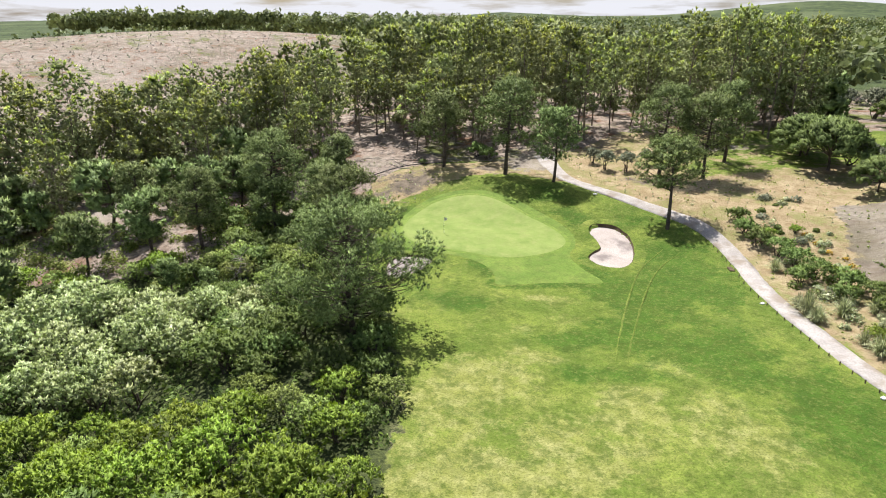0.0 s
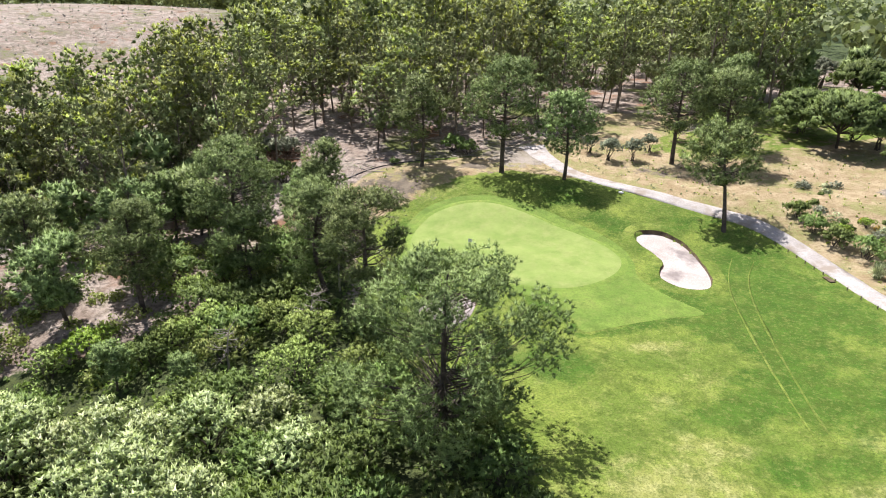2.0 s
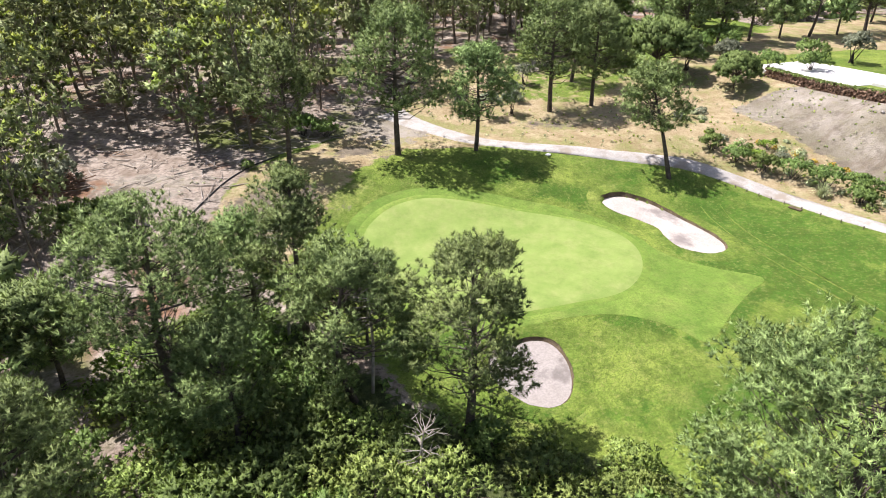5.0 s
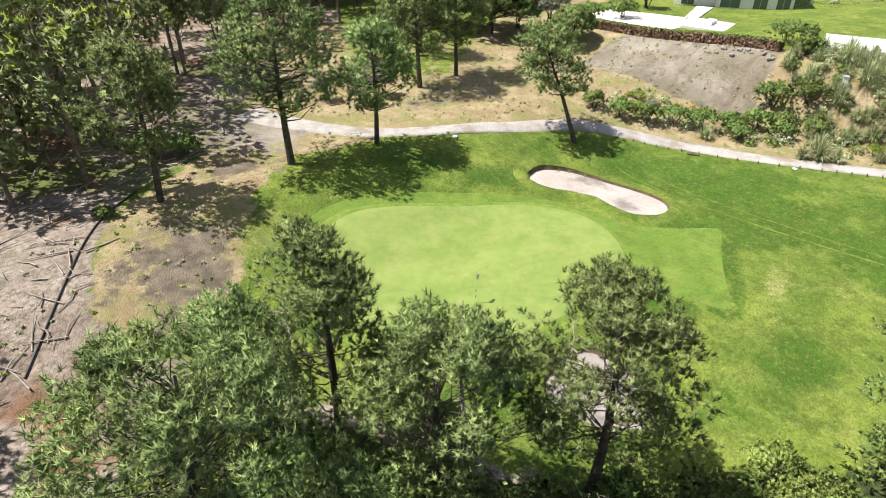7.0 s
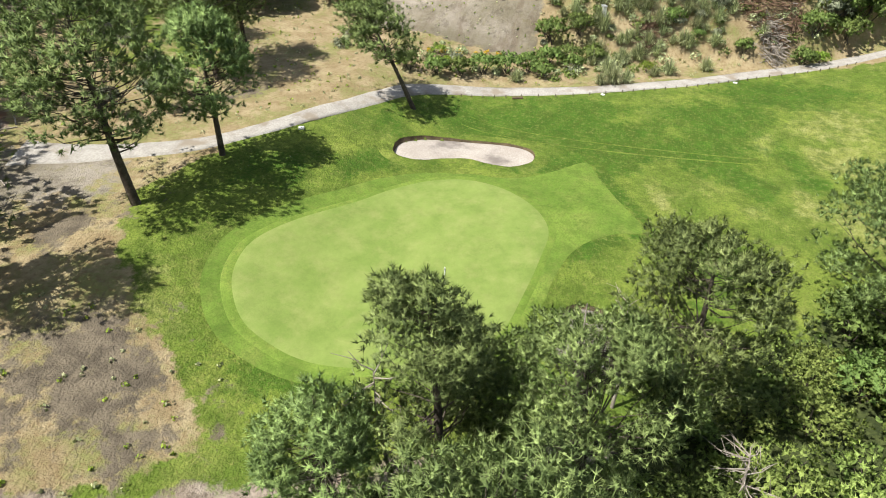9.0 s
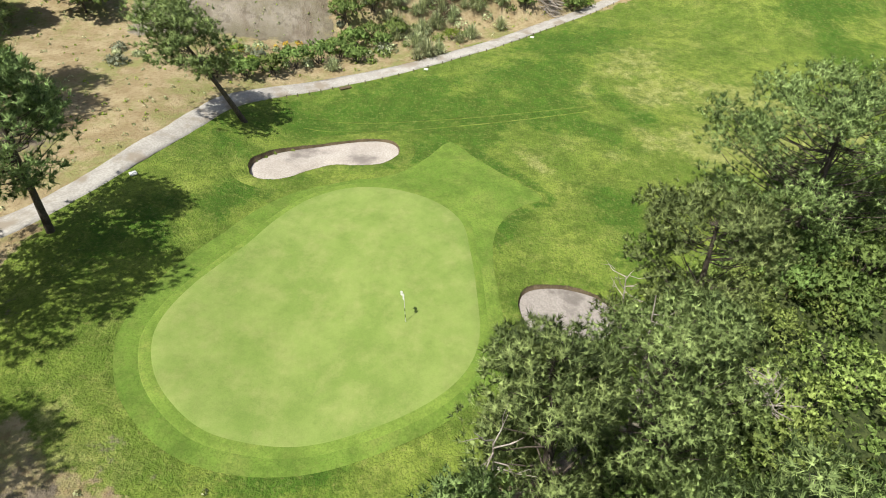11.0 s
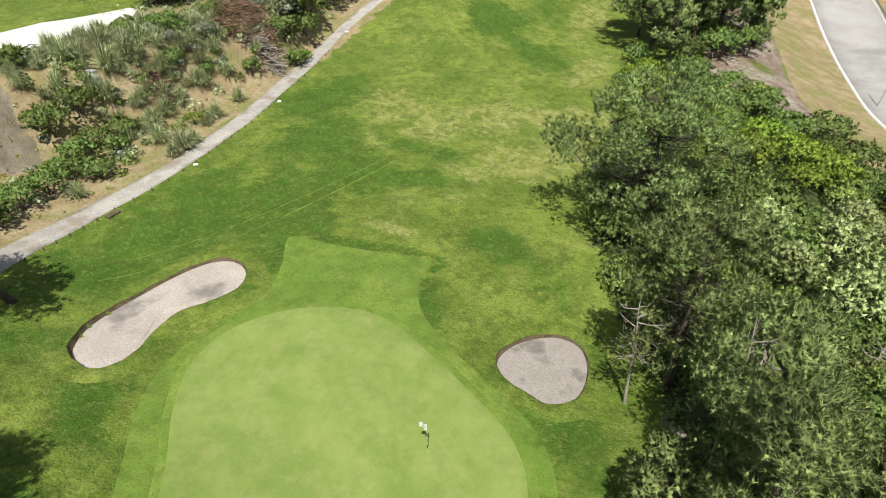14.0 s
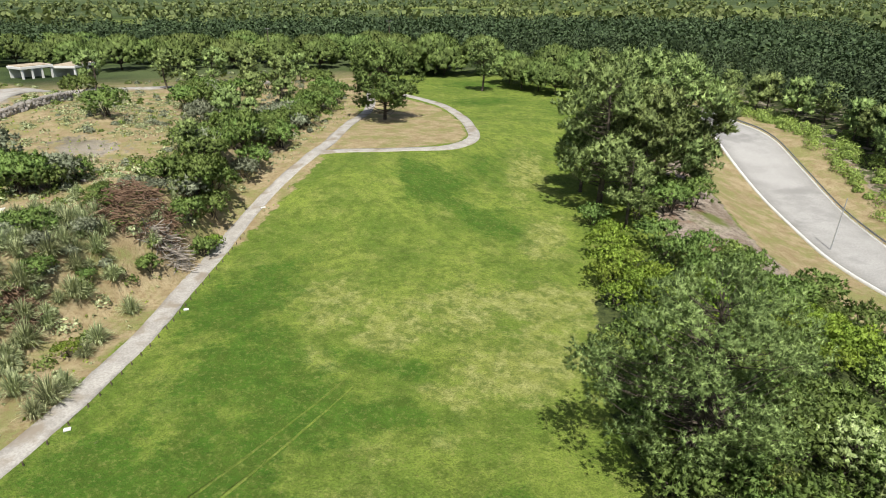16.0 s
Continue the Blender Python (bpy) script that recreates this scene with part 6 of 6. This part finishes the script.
def dead_top(x, y, z, h, seed):
    """A bare bleached stem with short snags, standing up through the pines."""
    rng = np.random.default_rng(seed)
    g0 = float(lie(x, y))
    stem = np.array([[x, y, g0 - 0.2], [x + 0.2, y - 0.1, g0 + z * 0.5], [x + 0.1, y + 0.2, g0 + z], [x + 0.35, y + 0.3, g0 + z + h]])
    P, R = [stem], [np.array([0.12, 0.09, 0.07, 0.02])]
    for k in range(30):
        f = rng.uniform(0.55, 1)
        c = np.array([np.interp(f, (0, 0.4, 0.8, 1), stem[:, q]) for q in range(3)])
        d = unit(rng.normal(size=3) * [1, 1, 0.4]) * rng.uniform(0.4, 1.7)
        tip = c + d + [0, 0, 0.15]
        P.append(np.array([c, c + d * 0.55 + rng.normal(size=3) * 0.08, tip]))
        R.append(np.array([0.034, 0.024, 0.008]))
        P.append(np.array([c + d * 0.55, c + d * 0.8 + rng.normal(size=3) * 0.15, tip + rng.normal(size=3) * 0.3]))
        R.append(np.array([0.02, 0.014, 0.006]))
    V, F = tubes(P, R, 5)
    return tagged(piece("dead_tree", V, F, DEADWOOD, None, "", True), "bleached dead tree stem with broken snags", "dead tree", "dead stems among the pines")


dead_top(-9.2, 66.4, 7.6, 3.0, 1)
dead_top(-3.4, 64.6, 5.0, 2.2, 6)
dead_top(-13.6, 73.6, 6.0, 2.8, 2)
dead_top(-15.6, 75.2, 3.5, 2.5, 3)
dead_top(-8.4, 58.6, 2.2, 1.6, 4)
dead_top(-12.8, 53.0, 2.4, 1.4, 5)

# ---- golf things ----
fx, fy = 1.3, 75.85
fz = float(lie(fx, fy)) + 0.11
flag = root("flagstick", fx, fy, fz, "white-flagged hole marker standing in the putting green", "flagstick")
V, F = tubes([np.array([[0, 0, -0.1], [0, 0, 1.1], [0, 0, 2.2]])], [np.array([0.016, 0.015, 0.012])], 8)
piece("pole", V, F, WHITE, flag)
for zc in (0.35, 0.85):
    V, F = tubes([np.array([[0, 0, zc], [0, 0, zc + 0.25]])], [np.array([0.019, 0.019])], 8)
    piece("band", V, F, BLACK, flag, "black painted band")
u = np.linspace(0, 1, 9)
wave = 0.05 * np.sin(u * 7)
V = np.concatenate([np.column_stack([u * 0.42, wave + off, 2.18 - 0.05 * u - 0 * u]) for off in (0.006, -0.006)] + [np.column_stack([u * 0.42, wave + off, 1.72 + 0.10 * u]) for off in (0.006, -0.006)])
F = [(k, k + 1, 18 + k + 1, 18 + k) for k in range(8)] + [(9 + k, 27 + k, 27 + k + 1, 9 + k + 1) for k in range(8)]
fl = piece("flag", V, F, WHITE, flag, "white cloth flag")
fl.rotation_euler = (0, 0, radians(20))
V, F = tubes([np.array([[0, 0, 0.012], [0, 0, 0.014]])], [np.array([0.055, 0.055])], 12)
piece("hole_rim", V, F, WHITE, flag)


def rake(x, y, dz, turn):
    e = root("bunker_rake", x, y, float(lie(x, y)) + dz, "bunker rake lying on the sand", "rake", "bunker rakes", turn=turn)
    V, F = tubes([np.array([[0, 0, 0.05], [1.6, 0, 0.05]])], [np.array([0.018, 0.018])], 6)
    piece("handle", V, F, POST, e)
    bm = bmesh.new()
    block(bm, 0, 0, 0.04, 0.06, 0.62, 0.05, 0, 0.01)
    for k in range(9):
        block(bm, 0, -0.28 + 0.07 * k, 0.0, 0.02, 0.02, 0.09)
    part("head", bm, BLACK, e)
    return e


rake(24.0, 78.4, -0.30, 65)
rake(0.2, 65.4, -0.25, 15)

# short edging posts along the path
pm = bmesh.new()
bmesh.ops.create_cone(pm, cap_ends=True, segments=7, radius1=0.055, radius2=0.05, depth=0.4)
post_me = bpy.data.meshes.new("edging_post")
pm.to_mesh(post_me)
pm.free()
post_me.materials.append(POST)
tt = unit(np.gradient(PATH_LINE, axis=0))
acc = 0.0
for k in range(1, len(PATH_LINE)):
    acc += float(np.hypot(*(PATH_LINE[k] - PATH_LINE[k - 1])))
    x, y = PATH_LINE[k] - np.array([-tt[k, 1], tt[k, 0]]) * -1.0 * -1.38
    if acc > 1.25 and 42 < PATH_LINE[k][1] < 87:
        acc = 0.0
        ob = new("edging_post", post_me)
        ob.matrix_world = pose(x, y, float(lie(x, y)) + 0.12, 3 * math.sin(k), 4 * math.cos(k * 1.7), 0)
        tagged(ob, "short dark timber post edging the cart path", "post", "path edging posts")


def stone_slab(x, y, sx, sy, sz, turn, material, name, label, cat, lift=0.0):
    bm = bmesh.new()
    block(bm, 0, 0, sz / 2, sx, sy, sz, 0, min(sx, sy, sz) * 0.2)
    ob = part(name, bm, material)
    ob.matrix_world = pose(x, y, float(lie(x, y)) + lift, 0, 0, turn)
    return tagged(ob, label, cat)


stone_slab(36.2, 79.0, 0.55, 1.2, 0.12, 20, EARTH, "drain_cover", "dark drain grating beside the cart path", "drain", 0.02)
stone_slab(16.6, 94.4, 0.5, 0.5, 0.16, 30, WHITE, "marker_stone", "flat white marker stone on the grass", "marker stone")
stone_slab(39.6, 70.2, 0.45, 0.3, 0.12, 60, WHITE, "marker_stone", "flat white marker stone on the grass", "marker stone")
stone_slab(48.0, 56.2, 0.45, 0.3, 0.12, 60, WHITE, "marker_stone", "flat white marker stone on the grass", "marker stone")
stone_slab(61.6, 36.6, 0.6, 0.3, 0.12, 70, WHITE, "marker_stone", "flat white marker stone on the grass", "marker stone")

# utility box in the reeds
ub = root("utility_box", 55.2, 72.6, float(lie(55.2, 72.6)), "white utility cabinet standing among pampas grass", "utility box", turn=25)
bm = bmesh.new()
block(bm, 0, 0, 0.6, 0.9, 0.5, 1.2, 0, 0.03)
part("body", bm, WHITE, ub)
bm = bmesh.new()
block(bm, 0, 0, 1.24, 1.0, 0.6, 0.08, 0, 0.02)
part("lid", bm, STEEL, ub)
bm = bmesh.new()
block(bm, 0, -0.265, 0.6, 0.7, 0.03, 0.95, 0, 0.01)
part("door", bm, WHITE, ub)

# black pipe along the wood's edge
px = spline([(-23.4, 87.0), (-21.8, 89.3), (-19.0, 93.4), (-16.6, 97.0), (-14.4, 99.8), (-11.5, 102.0)], 0.8)
V, F = tubes([np.column_stack([px, lie(px[:, 0], px[:, 1]) + 0.07])], [np.full(len(px), 0.07)], 6)
tagged(piece("drain_pipe", V, F, BLACK, None, "", True), "black plastic pipe lying at the wood's edge", "pipe")

# ---- road furniture ----
rail = root("guard_rail", 0, 0, 0, "galvanised steel guard rail along the road", "guard rail")
off = unit(np.gradient(RR, axis=0))
side = np.column_stack([-off[:, 1], off[:, 0]]) * -0.25
gl = RR + side
gz = lie(gl[:, 0], gl[:, 1])
prof = ((0.0, 0.50), (0.05, 0.56), (0.0, 0.62), (0.05, 0.70), (0.0, 0.78))
rows = [np.column_stack([gl + side / 0.25 * o, gz + h]) for o, h in prof]
V = np.stack(rows, 1).reshape(-1, 3)
i, j = np.meshgrid(np.arange(len(gl) - 1), np.arange(4), indexing="ij")
a = i * 5 + j
bmv = np.stack([a, a + 1, a + 6, a + 5], -1).reshape(-1, 4)
beam = piece("beam", V, bmv, STEEL, rail)
sol = beam.modifiers.new("thick", "SOLIDIFY")
sol.thickness = 0.012
bm = bmesh.new()
block(bm, 0, 0, 0.35, 0.10, 0.06, 0.9, 0, 0.008)
rp = bpy.data.meshes.new("post")
bm.to_mesh(rp)
bm.free()
rp.materials.append(STEEL)
for k in range(0, len(gl), 2):
    ob = new("post", rp)
    ob.parent = rail
    ob.matrix_world = pose(gl[k, 0] + side[k, 0] * 0.4, gl[k, 1] + side[k, 1] * 0.4, gz[k], 0, 0, 20)


def mast(name, x, y, h, r, label, arm=0.0, lean=(0, 0)):
    e = root(name, x, y, float(lie(x, y)), label, "pole")
    V, F = tubes([np.array([[0, 0, -0.2], [lean[0] * 0.5, lean[1] * 0.5, h * 0.5], [lean[0], lean[1], h]])], [np.array([r, r * 0.85, r * 0.65])], 8)
    piece("shaft", V, F, STEEL if not arm else POST, e, "", True)
    if arm:
        bm = bmesh.new()
        block(bm, 0, 0, h - 0.3, arm, 0.12, 0.12, 0, 0.01)
        for k in (-0.45, 0, 0.45):
            block(bm, k * arm, 0, h - 0.12, 0.09, 0.09, 0.25, 0, 0.01)
        part("crossarm", bm, STEEL, e)
    else:
        bm = bmesh.new()
        block(bm, lean[0], lean[1], h + 0.03, 0.16, 0.16, 0.1, 0, 0.02)
        part("cap", bm, STEEL, e)
    return e


mast("street_pole", 4.0, -11.6, 7.2, 0.09, "slender grey street pole beside the road", 0.0, (-0.4, -1.0))
mast("power_pole", 150, -90, 14, 0.17, "wooden power pole with a crossarm", 2.2)
mast("power_pole", -15, 146, 19, 0.17, "wooden power pole with a crossarm above the wood", 2.6)
mast("power_pole", 178, -60, 12, 0.17, "wooden power pole with a crossarm", 2.2)

# ---- house, terrace and hedge above the bank ----
A = np.array((86.4, 111.6))
B = np.array((94.6, 95.0))
wd = B - A
ang = math.degrees(math.atan2(wd[1], wd[0]))
hz = float(lie(88, 104)) - 0.05
house = root("house", A[0], A[1], hz, "white modern house with flat roofs and wide windows", "house", turn=ang)


def box_part(name, x0, x1, y0, y1, z0, z1, material, parent, label="", bevel=0.0):
    bm = bmesh.new()
    block(bm, (x0 + x1) / 2, (y0 + y1) / 2, (z0 + z1) / 2, x1 - x0, y1 - y0, z1 - z0, 0, bevel)
    return part(name, bm, material, parent, label)


def front_wall(name, x0, x1, y, z0, z1, holes, parent, thick=0.35):
    """A wall facing -y in the house's frame, with openings and glazed windows set into them."""
    xs = sorted({x0, x1, *[v for q in holes for v in q[:2]]})
    zs = sorted({z0, z1, *[v for q in holes for v in q[2:]]})
    bm = bmesh.new()
    V = {}

    def corner(i, j, back):
        if (i, j, back) not in V:
            V[i, j, back] = bm.verts.new((xs[i], y + thick * back, zs[j]))
        return V[i, j, back]

    def solid(i, j):
        if not (0 <= i < len(xs) - 1 and 0 <= j < len(zs) - 1):
            return False
        cx, cz = (xs[i] + xs[i + 1]) / 2, (zs[j] + zs[j + 1]) / 2
        return not any(a < cx < b and lo < cz < hi for a, b, lo, hi in holes)

    for i in range(len(xs) - 1):
        for j in range(len(zs) - 1):
            if not solid(i, j):
                continue
            ring = ((i, j), (i + 1, j), (i + 1, j + 1), (i, j + 1))
            bm.faces.new([corner(*q, 0) for q in ring])
            bm.faces.new([corner(*q, 1) for q in reversed(ring)])
            for p, q, nb in ((ring[0], ring[1], (i, j - 1)), (ring[1], ring[2], (i + 1, j)), (ring[2], ring[3], (i, j + 1)), (ring[3], ring[0], (i - 1, j))):
                if not solid(*nb):
                    bm.faces.new([corner(*q, 0), corner(*p, 0), corner(*p, 1), corner(*q, 1)])
    bmesh.ops.recalc_face_normals(bm, faces=bm.faces[:])
    part(name, bm, WALL, parent)
    for a, b, lo, hi in holes:
        w = box_part("window", a, b, y + thick * 0.62, y + thick * 0.72, lo, lo + 0.06, STEEL, parent, "grey-framed wide window")
        bm = bmesh.new()
        for xc in (a + 0.03, (a + b) / 2, b - 0.03):
            block(bm, xc, y + thick * 0.67, (lo + hi) / 2 + 0.03, 0.06, 0.07, hi - lo - 0.06)
        block(bm, (a + b) / 2, y + thick * 0.67, hi - 0.03, b - a - 0.12, 0.065, 0.06)
        part("frame", bm, STEEL, w)
        box_part("pane", a + 0.06, b - 0.06, y + thick * 0.65, y + thick * 0.69, lo + 0.06, hi - 0.06, glass_mat, w, "bluish reflecting glass")


# x runs along the front, y away from the golf course
front_wall("wall", 0, 7.0, 0, -0.3, 3.4, [(1.2, 3.4, 0.1, 2.4)], house)
front_wall("wall", 7.0, 19.2, -0.9, -0.3, 3.4, [(7.7, 10.9, 0.1, 2.5), (13.0, 15.2, 0.1, 2.5), (16.6, 18.7, 0.1, 2.5)], house)
front_wall("wall", 4.4, 19.2, -1.6, 3.4, 6.6, [(8.6, 11.0, 4.0, 5.8), (12.8, 15.0, 4.0, 5.8), (16, 18.2, 4.0, 5.8)], house)
box_part("wall", 0, 0.35, 0.36, 11, -0.3, 3.4, WALL, house)
box_part("wall", 18.85, 19.2, -0.54, 11, -0.3, 3.4, WALL, house)
box_part("wall", 7.0, 7.3, -0.52, -0.02, -0.3, 3.38, WALL, house)
box_part("wall", 4.4, 4.75, -1.24, 11, 3.7, 6.6, WALL, house)
box_part("wall", 18.85, 19.2, -1.24, 11, 3.7, 6.6, WALL, house)
box_part("wall", 0.36, 18.84, 10.65, 11, -0.3, 3.4, WALL, house)
box_part("wall", 4.76, 18.84, 10.65, 11, 3.7, 6.6, WALL, house)
box_part("floor_slab", 0, 19.2, -1.24, 11, 3.402, 3.7, WALL, house)
box_part("roof", 4.2, 19.4, -1.8, 11.2, 6.602, 6.9, WALL, house, "flat white roof slab")
terr = root("terrace", 0, 0, 0, "pale paved terrace and steps before the house", "terrace", kind="structure")


def slab_poly(name, poly, z0, z1, material, parent):
    bm = bmesh.new()
    f = bm.faces.new([bm.verts.new((x, y, z0)) for x, y in poly])
    r = bmesh.ops.extrude_face_region(bm, geom=[f])
    for g in r["geom"]:
        if isinstance(g, bmesh.types.BMVert):
            g.co.z = z1
    bmesh.ops.recalc_face_normals(bm, faces=bm.faces[:])
    return part(name, bm, material, parent)


zt = float(lie(66, 102))
slab_poly("paving", [(59.9, 113.0), (61.0, 104.2), (63.6, 100.2), (68.3, 100.0), (76.0, 103.2), (74.6, 109.4), (72.6, 115.6), (63.2, 115.4)], zt - 0.5, zt + 0.12, SLAB, terr)
slab_poly("walk", [(76.2, 103.6), (77.2, 101.8), (87.4, 104.6), (86.6, 107.2)], zt - 0.5, zt + 0.16, SLAB, terr)
slab_poly("landing", [(68.4, 99.9), (68.8, 93.4), (75.4, 94.8), (75.6, 102.6)], zt - 0.5, zt + 0.45, SLAB, terr)
slab_poly("bench", [(71.2, 96.6), (74.0, 97.2), (73.8, 98.4), (71.0, 97.8)], zt + 0.45, zt + 0.95, WALL, terr)
# pool deck further south, at the lawn's edge
zd = float(lie(67, 72))
deck = root("pool_deck", 0, 0, 0, "long pale paved pool deck at the lawn's edge", "paving", kind="structure")
slab_poly("paving", [(70.9, 80.7), (75.2, 67.2), (76.9, 62.2), (72.3, 60.9), (67.5, 63.8), (66.4, 69.8), (62.4, 77.6)], zd - 0.8, zd + 0.3, SLAB, deck)
slab_poly("step", [(67.4, 63.6), (72.2, 60.7), (71.6, 59.8), (66.4, 63.0)], zd - 0.8, zd + 0.1, SLAB, deck)

# clipped hedge along the top of the bank
hr = np.random.default_rng(61)
HL = spline([(59.2, 109.0), (59.4, 102.6), (59.7, 95.7), (59.2, 88.3), (58.6, 81.6)], 0.5)
hedge = root("hedge", 0, 0, 0, "clipped hedge with brown sides along the bank top", "hedge")
n = 9000
k = hr.integers(0, len(HL), n)
t = unit(np.gradient(HL, axis=0))[k]
w = hr.uniform(-0.55, 0.55, n)
hgt = hr.uniform(0, 1.15, n)
face = hr.integers(0, 3, n)
w = np.where(face == 0, -0.55, np.where(face == 1, 0.55, w))
hgt = np.where(face == 2, 1.15, hgt)
P = np.column_stack([HL[k, 0] - t[:, 1] * w + hr.normal(size=n) * 0.12, HL[k, 1] + t[:, 0] * w + hr.normal(size=n) * 0.12, lie(HL[k, 0], HL[k, 1]) + hgt + hr.normal(size=n) * 0.05])
nrm = np.where((face == 2)[:, None], [[0, 0, 1.0]], np.column_stack([-t[:, 1] * np.sign(w), t[:, 0] * np.sign(w), 0 * w + 0.1]))
top_sel = (face == 2) | (face == 1)
for nm, sel, mt in (("top_foliage", top_sel, DEEP_LEAF), ("side_foliage", ~top_sel, BRUSH)):
    V, F = leaf_quads(hr, P[sel], nrm[sel], 0.24, 0.5)
    shoot_tint(piece(nm, V, F, mt, hedge).data, hr.uniform(0, 1, len(F)))
bm = bmesh.new()
for a, b in zip(HL, HL[1:]):
    c = (a + b) / 2
    block(bm, c[0], c[1], float(lie(*c)) + 0.5, 0.8, 0.6, 1.1, math.degrees(math.atan2(b[1] - a[1], b[0] - a[0])) + 90)
part("core", bm, EARTH, hedge, "dense dark twigs")

# rubble at the bank's foot and top
sr = np.random.default_rng(71)
for k in range(26):
    if k < 16:
        x, y = 56.6 + sr.normal() * 0.8, 81 + 22 * sr.uniform() ** 2.5
    else:
        x, y = sr.uniform(60, 76), 52.5 - 0.25 * (sr.uniform(60, 76) - 60) + sr.normal() * 0.6
    bm = bmesh.new()
    bmesh.ops.create_icosphere(bm, subdivisions=2, radius=1)
    for v in bm.verts:
        v.co *= 1 + 0.22 * noise.noise(v.co * 1.6 + Vector((k, 0, 0)))
    ob = part("boulder", bm, STONE)
    s = sr.uniform(0.12, 0.36)
    ob.matrix_world = pose(x, y, float(lie(x, y)) + s * 0.25, sr.uniform(0, 40), 0, sr.uniform(0, 360)) @ Matrix.Diagonal((s * 1.4, s, s * 0.7, 1))
    tagged(ob, "rough grey-brown boulder lying on dry soil", "boulder", "boulders")

# low white pavilions with flat tan roofs, far to the east
TAN_ROOF = grainy("tan_roof", (0.40, 0.33, 0.24), (0.50, 0.42, 0.32), 0.4, 5.0, 0.9, 0.2, 0.01)


def pavilion(x, y, turn, length, depth):
    e = root("pavilion", x, y, float(lie(x, y)), "low white pavilion with a flat tan roof on posts", "pavilion", "pavilions", turn=turn)
    box_part("wall", 0.3, length - 0.3, depth - 0.5, depth - 0.2, -0.4, 2.6, WALL, e, "plain white back wall", 0.02)
    box_part("fascia", 0, length, 0, depth, 2.602, 3.3, WALL, e, "thick white roof edge", 0.04)
    box_part("roof", 0.3, length - 0.3, 0.3, depth - 0.3, 3.304, 3.5, TAN_ROOF, e, "tan gravelled roof", 0.03)
    for k in range(4):
        xk = 0.5 + (length - 1.0) * k / 3
        box_part("post", xk - 0.25, xk + 0.25, 0.2, 0.7, -0.4, 2.6, WALL, e, "", 0.02)
    return e


pavilion(197.5, 9.5, -84, 9.0, 7.0)
pavilion(193.5, -3.0, -55, 11.0, 7.0)

# rubble wall along the pale track
wr = np.random.default_rng(91)
WL = spline([(112, 52), (113.5, 44), (118, 36), (126, 28.5)], 0.6)
stone_me = []
for k in range(3):
    bm = bmesh.new()
    bmesh.ops.create_icosphere(bm, subdivisions=1, radius=0.5)
    for v in bm.verts:
        v.co *= 1 + 0.3 * noise.noise(v.co * 2.1 + Vector((k * 7, 0, 0)))
    me = bpy.data.meshes.new("stone")
    bm.to_mesh(me)
    bm.free()
    me.materials.append(STONE)
    stone_me.append(me)
rubble = root("rubble_wall", WL[0, 0], WL[0, 1], float(lie(*WL[0])), "low wall of loose grey rubble stones", "stone wall")
for k, (x, y) in enumerate(np.repeat(WL, 3, 0)):
    ob = new("stone", stone_me[k % 3])
    ob.parent = rubble
    level = k % 3
    ob.matrix_world = pose(x + wr.normal() * 0.15, y + wr.normal() * 0.15, float(lie(x, y)) + 0.22 + 0.42 * level, wr.uniform(0, 90), 0, wr.uniform(0, 360)) @ Matrix.Diagonal((wr.uniform(0.9, 1.4), 0.9, wr.uniform(0.7, 1.0), 1))
